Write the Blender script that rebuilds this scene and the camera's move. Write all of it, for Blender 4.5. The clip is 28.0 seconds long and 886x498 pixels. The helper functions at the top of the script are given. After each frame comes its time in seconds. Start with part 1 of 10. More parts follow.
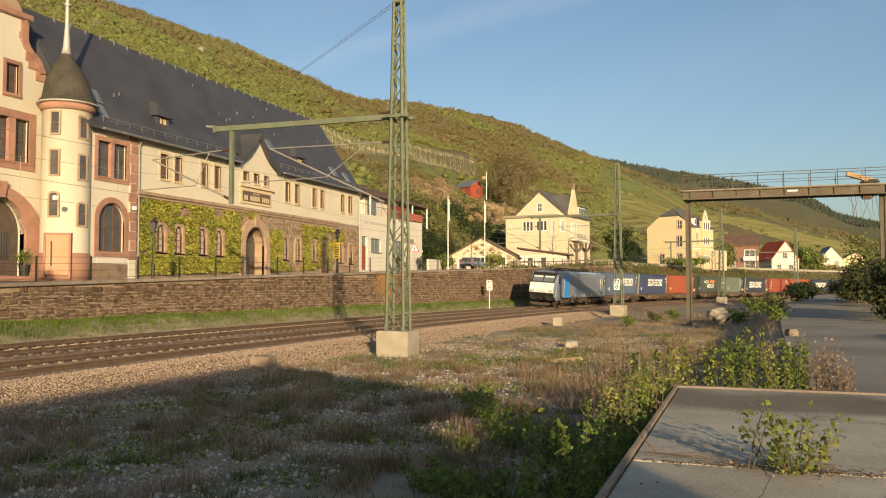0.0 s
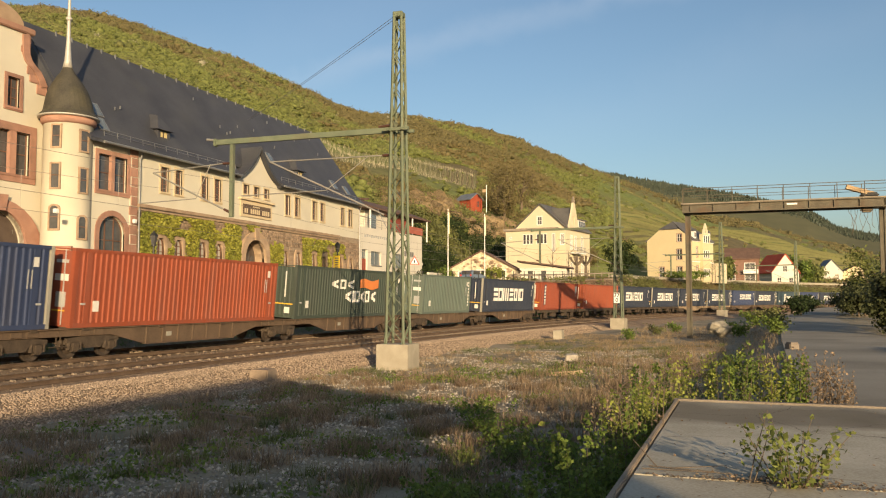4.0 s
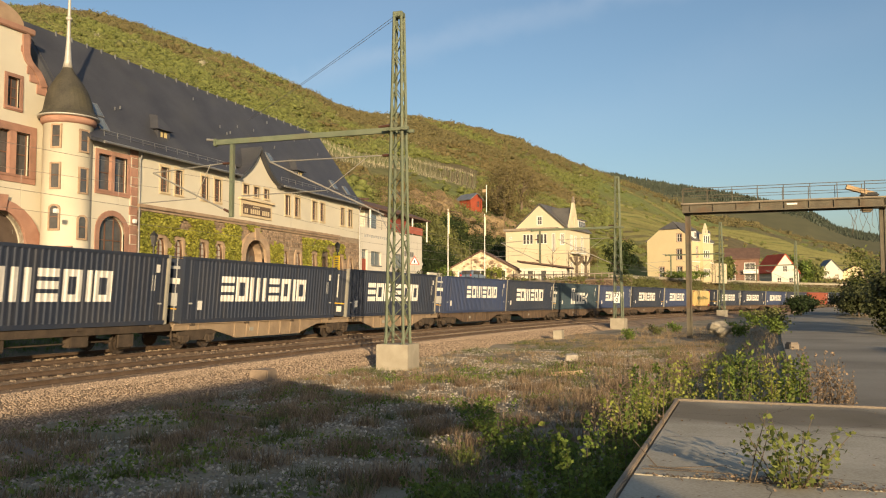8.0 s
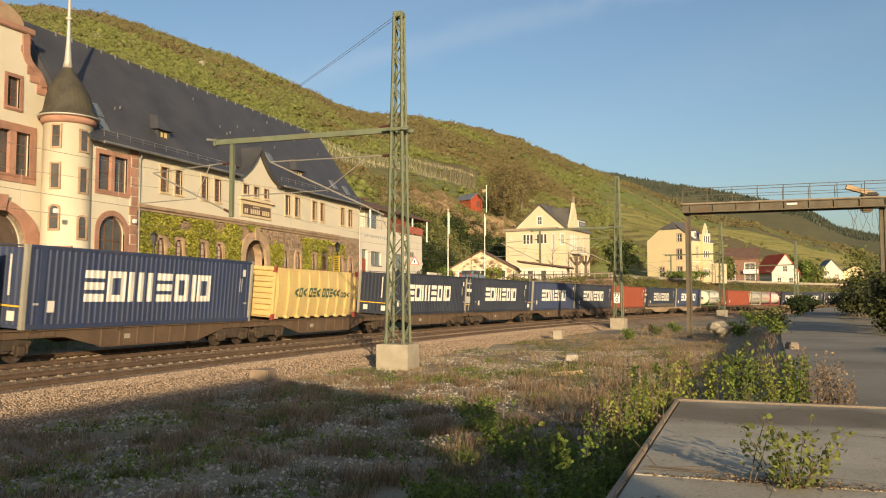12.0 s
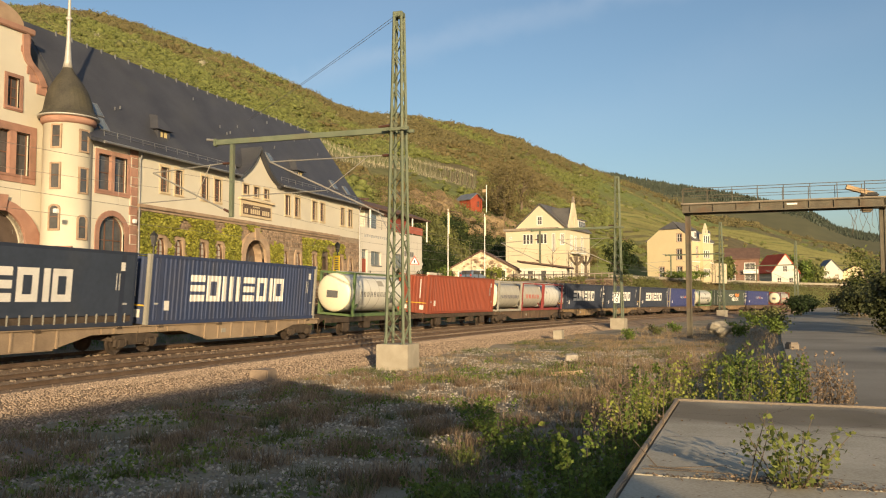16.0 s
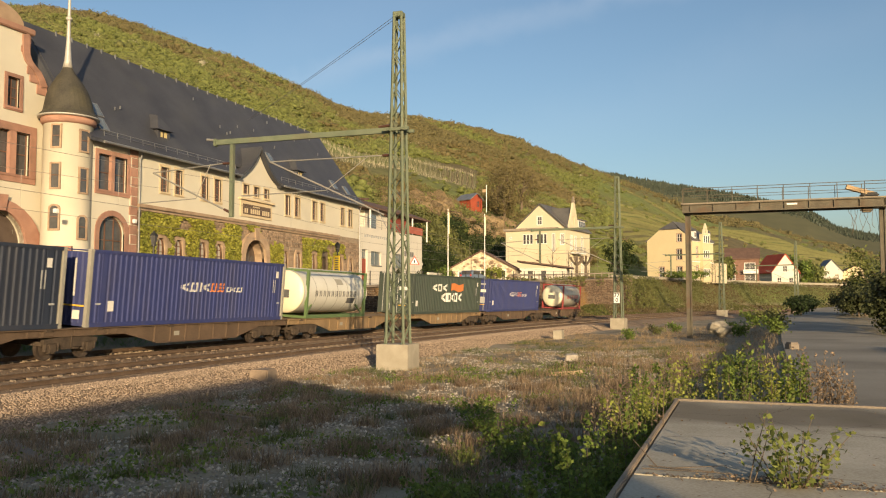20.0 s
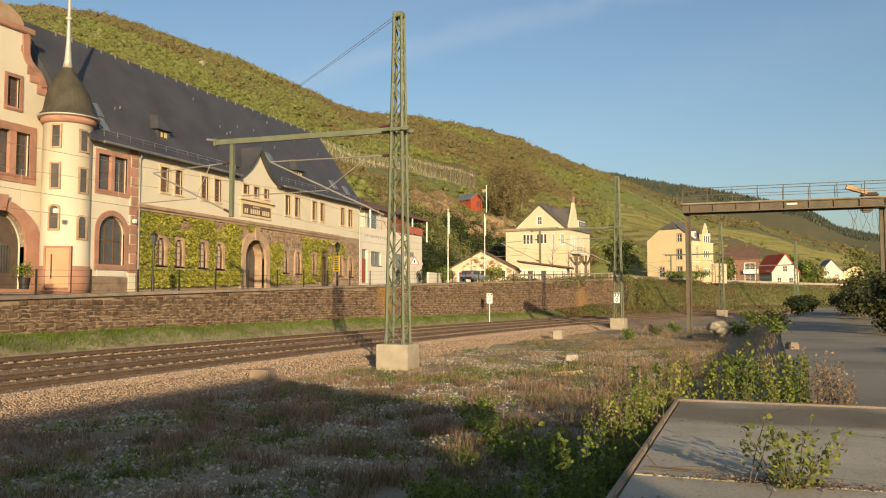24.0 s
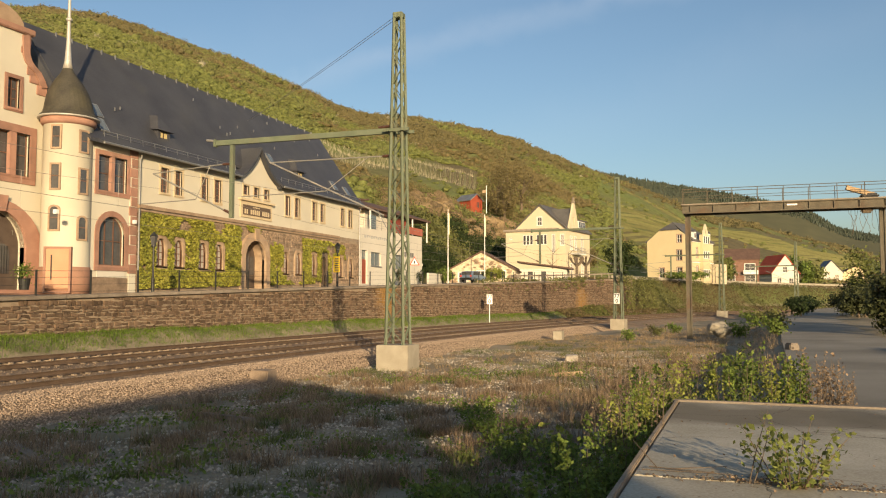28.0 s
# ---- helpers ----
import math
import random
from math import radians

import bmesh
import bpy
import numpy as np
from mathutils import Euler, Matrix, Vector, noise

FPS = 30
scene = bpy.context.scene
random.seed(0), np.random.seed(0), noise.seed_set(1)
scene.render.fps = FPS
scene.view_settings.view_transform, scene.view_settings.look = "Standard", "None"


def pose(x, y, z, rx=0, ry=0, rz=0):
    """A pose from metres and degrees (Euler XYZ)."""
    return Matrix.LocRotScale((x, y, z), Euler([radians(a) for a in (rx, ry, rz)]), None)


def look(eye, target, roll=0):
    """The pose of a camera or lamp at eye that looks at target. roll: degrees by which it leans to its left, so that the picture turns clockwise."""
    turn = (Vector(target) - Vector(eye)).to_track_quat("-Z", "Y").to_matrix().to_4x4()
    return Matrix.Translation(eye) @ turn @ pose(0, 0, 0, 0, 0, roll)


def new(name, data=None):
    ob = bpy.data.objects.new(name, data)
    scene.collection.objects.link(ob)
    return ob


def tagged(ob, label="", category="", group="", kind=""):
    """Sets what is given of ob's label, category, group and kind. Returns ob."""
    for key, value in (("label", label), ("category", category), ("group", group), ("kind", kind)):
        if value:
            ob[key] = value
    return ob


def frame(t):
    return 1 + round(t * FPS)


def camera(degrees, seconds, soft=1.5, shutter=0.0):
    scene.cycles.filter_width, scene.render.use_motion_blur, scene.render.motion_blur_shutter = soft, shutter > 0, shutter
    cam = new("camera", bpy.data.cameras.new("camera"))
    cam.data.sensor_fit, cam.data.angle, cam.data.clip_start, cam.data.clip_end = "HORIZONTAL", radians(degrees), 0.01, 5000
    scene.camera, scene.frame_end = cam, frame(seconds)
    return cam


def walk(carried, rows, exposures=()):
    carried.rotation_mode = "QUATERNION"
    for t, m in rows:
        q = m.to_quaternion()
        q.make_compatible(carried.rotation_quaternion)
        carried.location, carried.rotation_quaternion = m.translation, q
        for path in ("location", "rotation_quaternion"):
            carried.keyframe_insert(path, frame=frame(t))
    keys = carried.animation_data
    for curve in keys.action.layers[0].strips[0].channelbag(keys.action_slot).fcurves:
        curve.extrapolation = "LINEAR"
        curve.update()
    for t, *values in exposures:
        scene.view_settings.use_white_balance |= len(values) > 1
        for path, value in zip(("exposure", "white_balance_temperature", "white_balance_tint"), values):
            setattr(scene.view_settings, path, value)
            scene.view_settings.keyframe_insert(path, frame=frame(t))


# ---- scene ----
# World: x along the street and the railway, y towards the street, z up; z 0 is the rail top.
YAW, PITCH, EYE_Z = math.degrees(0.3484), math.degrees(0.0617), 2.15
cam = camera(56.15, 28.0, soft=1.1, shutter=0.06)


def eye(tilt, turn):
    return pose(0, 0, EYE_Z, 90 + PITCH + tilt, 0, YAW - 90 + turn)


walk(cam, [(0.0, eye(-0.90, 0.0)), (0.5, eye(-1.06, -0.08)), (1.0, eye(-1.12, -0.11)), (1.5, eye(-0.62, -0.13)),
           (2.0, eye(-0.14, -0.06)), (2.5, eye(0.03, 0.0)), (3.0, eye(0.01, 0.0)), (3.5, eye(0, 0)), (26.0, eye(0, 0)), (28.0, eye(0.05, 0))])

# low evening sun behind the camera, clear sky
SUN_ELEV, SUN_DIR = radians(10.9), Vector((0.845, 0.535, 0))
world = bpy.data.worlds.new("World")
scene.world = world
world.use_nodes = True
sky = world.node_tree.nodes.new("ShaderNodeTexSky")
sky.sky_type, sky.sun_disc = "NISHITA", False
sky.sun_elevation = SUN_ELEV
sky.sun_rotation = math.atan2(-SUN_DIR.x, -SUN_DIR.y)
sky.air_density, sky.dust_density, sky.ozone_density = 1.0, 1.9, 2.0
bg = world.node_tree.nodes["Background"]
bg.inputs["Strength"].default_value = 0.115


def cirrus(nt, clear):
    """Thin streaks of high cloud: stretched noise along two great circles."""
    N, L = nt.nodes, nt.links
    geo = N.new("ShaderNodeTexCoord")
    total = None
    for a, b, wide, amount in (((0.844, 0.468, 0.261), (0.926, 0.181, 0.333), 44.0, 0.22), ((0.93, 0.17, 0.20), (0.91, -0.05, 0.26), 18.0, 0.06), ((0.80, 0.42, 0.30), (0.86, 0.10, 0.40), 14.0, 0.07)):
        pole = Vector(a).cross(Vector(b)).normalized()
        noise_tex, mapping, dot = N.new("ShaderNodeTexNoise"), N.new("ShaderNodeMapping"), N.new("ShaderNodeVectorMath")
        dot.operation = "DOT_PRODUCT"
        dot.inputs[1].default_value = pole
        L.new(geo.outputs["Generated"], dot.inputs[0])
        mapping.inputs["Rotation"].default_value = (0, math.atan2(0.11, 0.5), math.atan2(b[1] - a[1], b[0] - a[0]))
        mapping.inputs["Scale"].default_value = (2.0, 9.0, 9.0)
        L.new(geo.outputs["Generated"], mapping.inputs["Vector"])
        L.new(mapping.outputs[0], noise_tex.inputs["Vector"])
        noise_tex.inputs["Scale"].default_value, noise_tex.inputs["Detail"].default_value = 1.6, 5
        off = N.new("ShaderNodeMath")
        off.operation = "MULTIPLY_ADD"
        L.new(noise_tex.outputs["Fac"], off.inputs[0])
        off.inputs[1].default_value = 0.05
        L.new(dot.outputs["Value"], off.inputs[2])
        sq, band = N.new("ShaderNodeMath"), N.new("ShaderNodeMapRange")
        sq.operation = "ABSOLUTE"
        shift = N.new("ShaderNodeMath")
        shift.operation = "SUBTRACT"
        L.new(off.outputs[0], shift.inputs[0])
        shift.inputs[1].default_value = 0.025
        L.new(shift.outputs[0], sq.inputs[0])
        band.interpolation_type = "SMOOTHSTEP"
        band.inputs["From Min"].default_value, band.inputs["From Max"].default_value = 1.0 / wide, 0.0
        band.inputs["To Max"].default_value = amount
        L.new(sq.outputs[0], band.inputs["Value"])
        thin = N.new("ShaderNodeMath")
        thin.operation = "MULTIPLY"
        L.new(band.outputs[0], thin.inputs[0])
        L.new(noise_tex.outputs["Fac"], thin.inputs[1])
        if total is None:
            total = thin.outputs[0]
        else:
            add = N.new("ShaderNodeMath")
            L.new(total, add.inputs[0])
            L.new(thin.outputs[0], add.inputs[1])
            total = add.outputs[0]
    mix = N.new("ShaderNodeMix")
    mix.data_type = "RGBA"
    L.new(total, mix.inputs["Factor"])
    L.new(clear, mix.inputs["A"])
    mix.inputs["B"].default_value = (5.0, 5.2, 5.6, 1)
    return mix.outputs["Result"]


world.node_tree.links.new(cirrus(world.node_tree, sky.outputs[0]), bg.inputs["Color"])
sun = new("sun", bpy.data.lights.new("sun", "SUN"))
sun.data.energy, sun.data.angle, sun.data.color = 5.0, radians(0.53), (1.0, 0.75, 0.45)
sun.matrix_world = look((0, 0, 60), Vector((0, 0, 60)) + SUN_DIR * math.cos(SUN_ELEV) - Vector((0, 0, math.sin(SUN_ELEV))))
scene.view_settings.exposure = 0.42


# ---- mesh helpers ----
def part(name, bm, material, parent=None, label="", smooth=False):
    me = bpy.data.meshes.new(name)
    bm.to_mesh(me)
    bm.free()
    me.materials.append(material)
    if smooth:
        me.shade_smooth()
    ob = new(name, me)
    ob.parent = parent
    if label:
        ob["label"] = label
    return ob


def thing(name, at=(0, 0, 0), turn=0, label="", category="", group="", kind=""):
    ob = new(name)
    ob.empty_display_size = 0.2
    ob.matrix_basis = pose(*at, 0, 0, turn)
    return tagged(ob, label, category, group, kind)


def raw(name, verts, faces, material, parent=None, kind="", smooth=False):
    me = bpy.data.meshes.new(name)
    me.from_pydata(verts, [], faces)
    me.materials.append(material)
    me.update()
    if smooth:
        me.shade_smooth()
    ob = new(name, me)
    ob.parent = parent
    if kind:
        ob["kind"] = kind
    return ob


def box(bm, x0, x1, y0, y1, z0, z1, m=None):
    v = [bm.verts.new((x, y, z)) for x in (x0, x1) for y in (y0, y1) for z in (z0, z1)]
    if m is not None:
        for a in v:
            a.co = m @ a.co
    for f in ((0, 1, 3, 2), (4, 6, 7, 5), (0, 4, 5, 1), (2, 3, 7, 6), (0, 2, 6, 4), (1, 5, 7, 3)):
        bm.faces.new([v[i] for i in f])
    return bm


def bx(x0, x1, y0, y1, z0, z1, bevel=0.0):
    bm = box(bmesh.new(), x0, x1, y0, y1, z0, z1)
    if bevel:
        bmesh.ops.bevel(bm, geom=bm.edges[:], offset=bevel, segments=2, affect="EDGES")
    return bm


def prism(bm, pts, a0, a1, axis="y"):
    """A closed outline of (p, q) points swept from a0 to a1 along an axis."""
    def at(p, q, a):
        return {"y": (p, a, q), "x": (a, p, q), "z": (p, q, a)}[axis]
    n = len(pts)
    lo = [bm.verts.new(at(p, q, a0)) for p, q in pts]
    hi = [bm.verts.new(at(p, q, a1)) for p, q in pts]
    bm.faces.new(lo)
    bm.faces.new(hi[::-1])
    for i in range(n):
        j = (i + 1) % n
        bm.faces.new((lo[i], hi[i], hi[j], lo[j]))
    bmesh.ops.recalc_face_normals(bm, faces=bm.faces[:])
    return bm


def rod(bm, a, b, r, n=8, r2=None):
    a, b = Vector(a), Vector(b)
    q = (b - a).to_track_quat("Z", "Y").to_matrix().to_4x4()
    m = Matrix.Translation((a + b) / 2) @ q
    bmesh.ops.create_cone(bm, cap_ends=True, segments=n, radius1=r, radius2=r if r2 is None else r2, depth=(b - a).length, matrix=m)
    return bm


def beam(bm, a, b, w, h):
    """A square bar from a to b."""
    a, b = Vector(a), Vector(b)
    q = (b - a).to_track_quat("X", "Z").to_matrix().to_4x4()
    length = (b - a).length
    return box(bm, 0, length, -w / 2, w / 2, -h / 2, h / 2, Matrix.Translation(a) @ q)


def lathe(bm, prof, n=24, cx=0, cy=0):
    rings = [[bm.verts.new((cx + r * math.cos(6.28319 * i / n), cy + r * math.sin(6.28319 * i / n), z)) for i in range(n)] for r, z in prof]
    for a, b in zip(rings, rings[1:]):
        for i in range(n):
            bm.faces.new((a[i], a[(i + 1) % n], b[(i + 1) % n], b[i]))
    bm.faces.new(rings[0][::-1])
    bm.faces.new(rings[-1])
    return bm


def lettering(name, body, size, material, parent, m, depth=0.006, label="", space=1.0, shear=0.0, wide=1.0):
    """Raised letters in the built-in font, turned into a mesh; m is the pose of the text's middle."""
    cu = bpy.data.curves.new(name, "FONT")
    cu.body, cu.size, cu.extrude, cu.align_x, cu.align_y = body, size, depth, "CENTER", "CENTER"
    cu.space_character, cu.shear, cu.offset, cu.resolution_u = space, shear, size * 0.012, 2
    tmp = new(name, cu)
    me = bpy.data.meshes.new_from_object(tmp.evaluated_get(bpy.context.evaluated_depsgraph_get()))
    bpy.data.objects.remove(tmp)
    me.transform(m @ Matrix.Diagonal((wide, 1, 1, 1)))
    me.materials.clear()
    me.materials.append(material)
    ob = new(name, me)
    ob.parent = parent
    if label:
        ob["label"] = label
    return ob


# ---- the railway's line: an arc that bends away from the street ----
R_CURVE, S_END = 505.0, 700.0
C_X, C_Y = 20.65 + 505.0 * math.sin(0.0161), 24.03 - 505.0 * math.cos(0.0161)


def line(s, off=0.0):
    """Place and heading at s metres along the far track; off: metres to its left."""
    k = max(-60.0, min(s, S_END))
    h = 0.0161 - k / R_CURVE
    x, y = C_X - R_CURVE * math.sin(h), C_Y + R_CURVE * math.cos(h)
    x, y = x + (s - k) * math.cos(h), y + (s - k) * math.sin(h)
    return x - off * math.sin(h), y + off * math.cos(h), h


def offset_of(x, y):
    """Metres to the left of the far track's middle."""
    return math.hypot(x - C_X, y - C_Y) - R_CURVE


def along_of(x, y):
    return (0.0161 - math.atan2(-(x - C_X), y - C_Y)) * R_CURVE


def street_z(x):
    return float(np.interp(x, (-200, 27, 110, 140, 190, 400), (-4.7, 2.19, 4.72, 5.9, 6.3, 6.6)))


def smooth(a, b, v):
    t = min(1, max(0, (v - a) / (b - a)))
    return t * t * (3 - 2 * t)


# ---- materials ----
def mat(name, a, b, rough=0.8, scale=1.0, fine=30.0, bump=0.3, metal=0.0, dirt=None, dirt_amount=0.3, rand=0.0, dist=0.01, spec=0.3):
    """Two tones mixed by coarse and fine noise, stains of a third, fine relief; rand: how far one piece differs from the next."""
    m = bpy.data.materials.new(name)
    m.use_nodes = True
    nt = m.node_tree
    N, L = nt.nodes, nt.links
    p = N["Principled BSDF"]
    tc = N.new("ShaderNodeTexCoord")

    def tex(sc, detail):
        t = N.new("ShaderNodeTexNoise")
        t.inputs["Scale"].default_value, t.inputs["Detail"].default_value = sc, detail
        L.new(tc.outputs["Object"], t.inputs["Vector"])
        return t
    big, small = tex(scale, 4), tex(fine, 3)
    add = N.new("ShaderNodeMath")
    add.operation = "MULTIPLY_ADD"
    L.new(small.outputs["Fac"], add.inputs[0])
    add.inputs[1].default_value = 0.5
    sub = N.new("ShaderNodeMath")
    sub.operation = "MULTIPLY"
    sub.inputs[1].default_value = 0.75
    L.new(big.outputs["Fac"], sub.inputs[0])
    L.new(sub.outputs[0], add.inputs[2])
    ramp = N.new("ShaderNodeMapRange")
    ramp.inputs["From Min"].default_value, ramp.inputs["From Max"].default_value = 0.42, 0.82
    L.new(add.outputs[0], ramp.inputs["Value"])
    mix = N.new("ShaderNodeMix")
    mix.data_type = "RGBA"
    mix.inputs["A"].default_value, mix.inputs["B"].default_value = (*a, 1), (*b, 1)
    L.new(ramp.outputs[0], mix.inputs["Factor"])
    out = mix.outputs["Result"]
    if dirt:
        st = tex(scale * 0.45 + 0.13, 6)
        r2 = N.new("ShaderNodeMapRange")
        r2.inputs["From Min"].default_value, r2.inputs["From Max"].default_value = 0.52, 0.72
        r2.inputs["To Max"].default_value = dirt_amount
        L.new(st.outputs["Fac"], r2.inputs["Value"])
        m2 = N.new("ShaderNodeMix")
        m2.data_type = "RGBA"
        L.new(r2.outputs[0], m2.inputs["Factor"])
        L.new(out, m2.inputs["A"])
        m2.inputs["B"].default_value = (*dirt, 1)
        out = m2.outputs["Result"]
    if rand:
        oi = N.new("ShaderNodeObjectInfo")
        geo = N.new("ShaderNodeNewGeometry")
        sm = N.new("ShaderNodeMath")
        L.new(oi.outputs["Random"], sm.inputs[0])
        L.new(geo.outputs["Random Per Island"], sm.inputs[1])
        fr = N.new("ShaderNodeMath")
        fr.operation = "FRACT"
        L.new(sm.outputs[0], fr.inputs[0])
        mr = N.new("ShaderNodeMapRange")
        mr.inputs["To Min"].default_value, mr.inputs["To Max"].default_value = 1 - rand, 1 + rand
        L.new(fr.outputs[0], mr.inputs["Value"])
        hs = N.new("ShaderNodeHueSaturation")
        L.new(out, hs.inputs["Color"])
        L.new(mr.outputs[0], hs.inputs["Value"])
        out = hs.outputs["Color"]
    L.new(out, p.inputs["Base Color"])
    p.inputs["Roughness"].default_value, p.inputs["Metallic"].default_value = rough, metal
    p.inputs["Specular IOR Level"].default_value = spec
    if bump:
        bp = N.new("ShaderNodeBump")
        bp.inputs["Strength"].default_value, bp.inputs["Distance"].default_value = bump, dist
        L.new(small.outputs["Fac"], bp.inputs["Height"])
        L.new(bp.outputs[0], p.inputs["Normal"])
    return m


def leafy(name, a, b, rand=0.35, through_light=0.3):
    m = mat(name, a, b, rough=0.65, scale=0.6, fine=6, bump=0.0, rand=rand)
    p = m.node_tree.nodes["Principled BSDF"]
    # thin leaves let part of the light through
    N, L = m.node_tree.nodes, m.node_tree.links
    tr, mx = N.new("ShaderNodeBsdfTranslucent"), N.new("ShaderNodeMixShader")
    L.new(p.inputs["Base Color"].links[0].from_socket, tr.inputs["Color"])
    mx.inputs[0].default_value = through_light
    L.new(p.outputs[0], mx.inputs[1])
    L.new(tr.outputs[0], mx.inputs[2])
    L.new(mx.outputs[0], N["Material Output"].inputs["Surface"])
    return m


M_PLASTER = mat("cream_plaster", (0.54, 0.50, 0.40), (0.60, 0.56, 0.45), 0.9, 0.4, 25, 0.25, dirt=(0.47, 0.41, 0.30), dirt_amount=0.35)
M_WHITE_PL = mat("white_plaster", (0.57, 0.535, 0.455), (0.63, 0.59, 0.51), 0.9, 0.4, 25, 0.2, dirt=(0.6, 0.55, 0.45), dirt_amount=0.2)
M_YELLOW_PL = mat("yellow_plaster", (0.56, 0.47, 0.285), (0.62, 0.53, 0.33), 0.9, 0.3, 20, 0.2, dirt=(0.52, 0.42, 0.24), dirt_amount=0.2)
M_SAND = mat("red_sandstone", (0.29, 0.158, 0.115), (0.39, 0.222, 0.16), 0.9, 1.5, 30, 0.5, dirt=(0.19, 0.125, 0.09), dirt_amount=0.6, rand=0.14)
M_BROWNSTONE = mat("brown_sandstone", (0.30, 0.21, 0.14), (0.42, 0.31, 0.21), 0.9, 2.0, 30, 0.6, dirt=(0.14, 0.10, 0.07), dirt_amount=0.4, rand=0.15)
M_RUBBLE = mat("rubble_stone", (0.105, 0.072, 0.048), (0.21, 0.145, 0.095), 0.95, 3.0, 25, 0.8, dirt=(0.09, 0.07, 0.05), dirt_amount=0.5, rand=0.35)
M_MORTAR = mat("lime_mortar", (0.24, 0.185, 0.13), (0.34, 0.265, 0.19), 0.95, 2.0, 40, 0.6, dirt=(0.10, 0.08, 0.06), dirt_amount=0.5)
M_COPING = mat("coping_stone", (0.22, 0.18, 0.14), (0.32, 0.27, 0.21), 0.95, 1.5, 25, 0.6, dirt=(0.10, 0.09, 0.05), dirt_amount=0.5, rand=0.15)
M_SLATE = mat("grey_slate", (0.042, 0.043, 0.050), (0.074, 0.075, 0.083), 0.5, 0.5, 12, 0.4, dirt=(0.09, 0.088, 0.08), dirt_amount=0.4)
M_SLATE_PALE = mat("weathered_grey_slate", (0.085, 0.082, 0.078), (0.14, 0.132, 0.122), 0.6, 0.6, 9, 0.4, dirt=(0.06, 0.058, 0.052), dirt_amount=0.5)
M_MOSSLATE = mat("mossy_slate", (0.035, 0.033, 0.028), (0.075, 0.068, 0.05), 0.75, 1.2, 14, 0.6, dirt=(0.10, 0.09, 0.05), dirt_amount=0.5)
M_ROOFTILE = mat("brown_roof_tiles", (0.10, 0.06, 0.045), (0.16, 0.10, 0.075), 0.85, 1.0, 10, 0.6)
M_REDROOF = mat("red_roof_tiles", (0.45, 0.07, 0.035), (0.58, 0.12, 0.06), 0.8, 1.0, 8, 0.4)
M_ZINC = mat("zinc", (0.24, 0.24, 0.24), (0.34, 0.34, 0.33), 0.5, 1.0, 20, 0.1, metal=0.6)
M_WHITEPAINT = mat("white_paint", (0.74, 0.72, 0.68), (0.80, 0.78, 0.74), 0.6, 1.0, 20, 0.05)
M_BROWNPAINT = mat("brown_window_paint", (0.12, 0.062, 0.04), (0.16, 0.085, 0.055), 0.55, 2, 30, 0.1)
M_DOORWOOD = mat("pale_red_door_wood", (0.46, 0.24, 0.14), (0.54, 0.30, 0.18), 0.7, 1.0, 30, 0.15)
M_DARKWOOD = mat("dark_oak", (0.07, 0.05, 0.04), (0.12, 0.09, 0.07), 0.7, 2, 30, 0.2)
M_REDWOOD = mat("red_brown_wood", (0.20, 0.045, 0.03), (0.27, 0.07, 0.045), 0.7, 2, 30, 0.2)
M_IRON = mat("dark_iron", (0.03, 0.03, 0.03), (0.05, 0.05, 0.045), 0.5, 2, 30, 0.1, metal=0.3)
M_MASTGREEN = mat("grey_green_mast_paint", (0.105, 0.130, 0.085), (0.155, 0.178, 0.120), 0.6, 1.5, 25, 0.15, dirt=(0.14, 0.10, 0.06), dirt_amount=0.35)
M_WIRE = mat("copper_wire", (0.20, 0.175, 0.145), (0.28, 0.25, 0.21), 0.5, 2, 20, 0, metal=0.4)
M_TUBE = mat("galvanised_tube", (0.30, 0.29, 0.25), (0.40, 0.38, 0.33), 0.5, 2, 20, 0.05, metal=0.5)
M_INSUL = mat("brown_insulator", (0.06, 0.03, 0.02), (0.10, 0.05, 0.035), 0.3, 3, 20, 0)
M_CONCRETE = mat("old_concrete", (0.30, 0.265, 0.20), (0.42, 0.375, 0.29), 0.95, 1.5, 40, 0.5, dirt=(0.16, 0.14, 0.10), dirt_amount=0.5)
M_SLAB = mat("worn_concrete", (0.31, 0.275, 0.205), (0.53, 0.485, 0.385), 0.95, 0.9, 35, 0.35, dirt=(0.17, 0.14, 0.10), dirt_amount=0.8, dist=0.01)


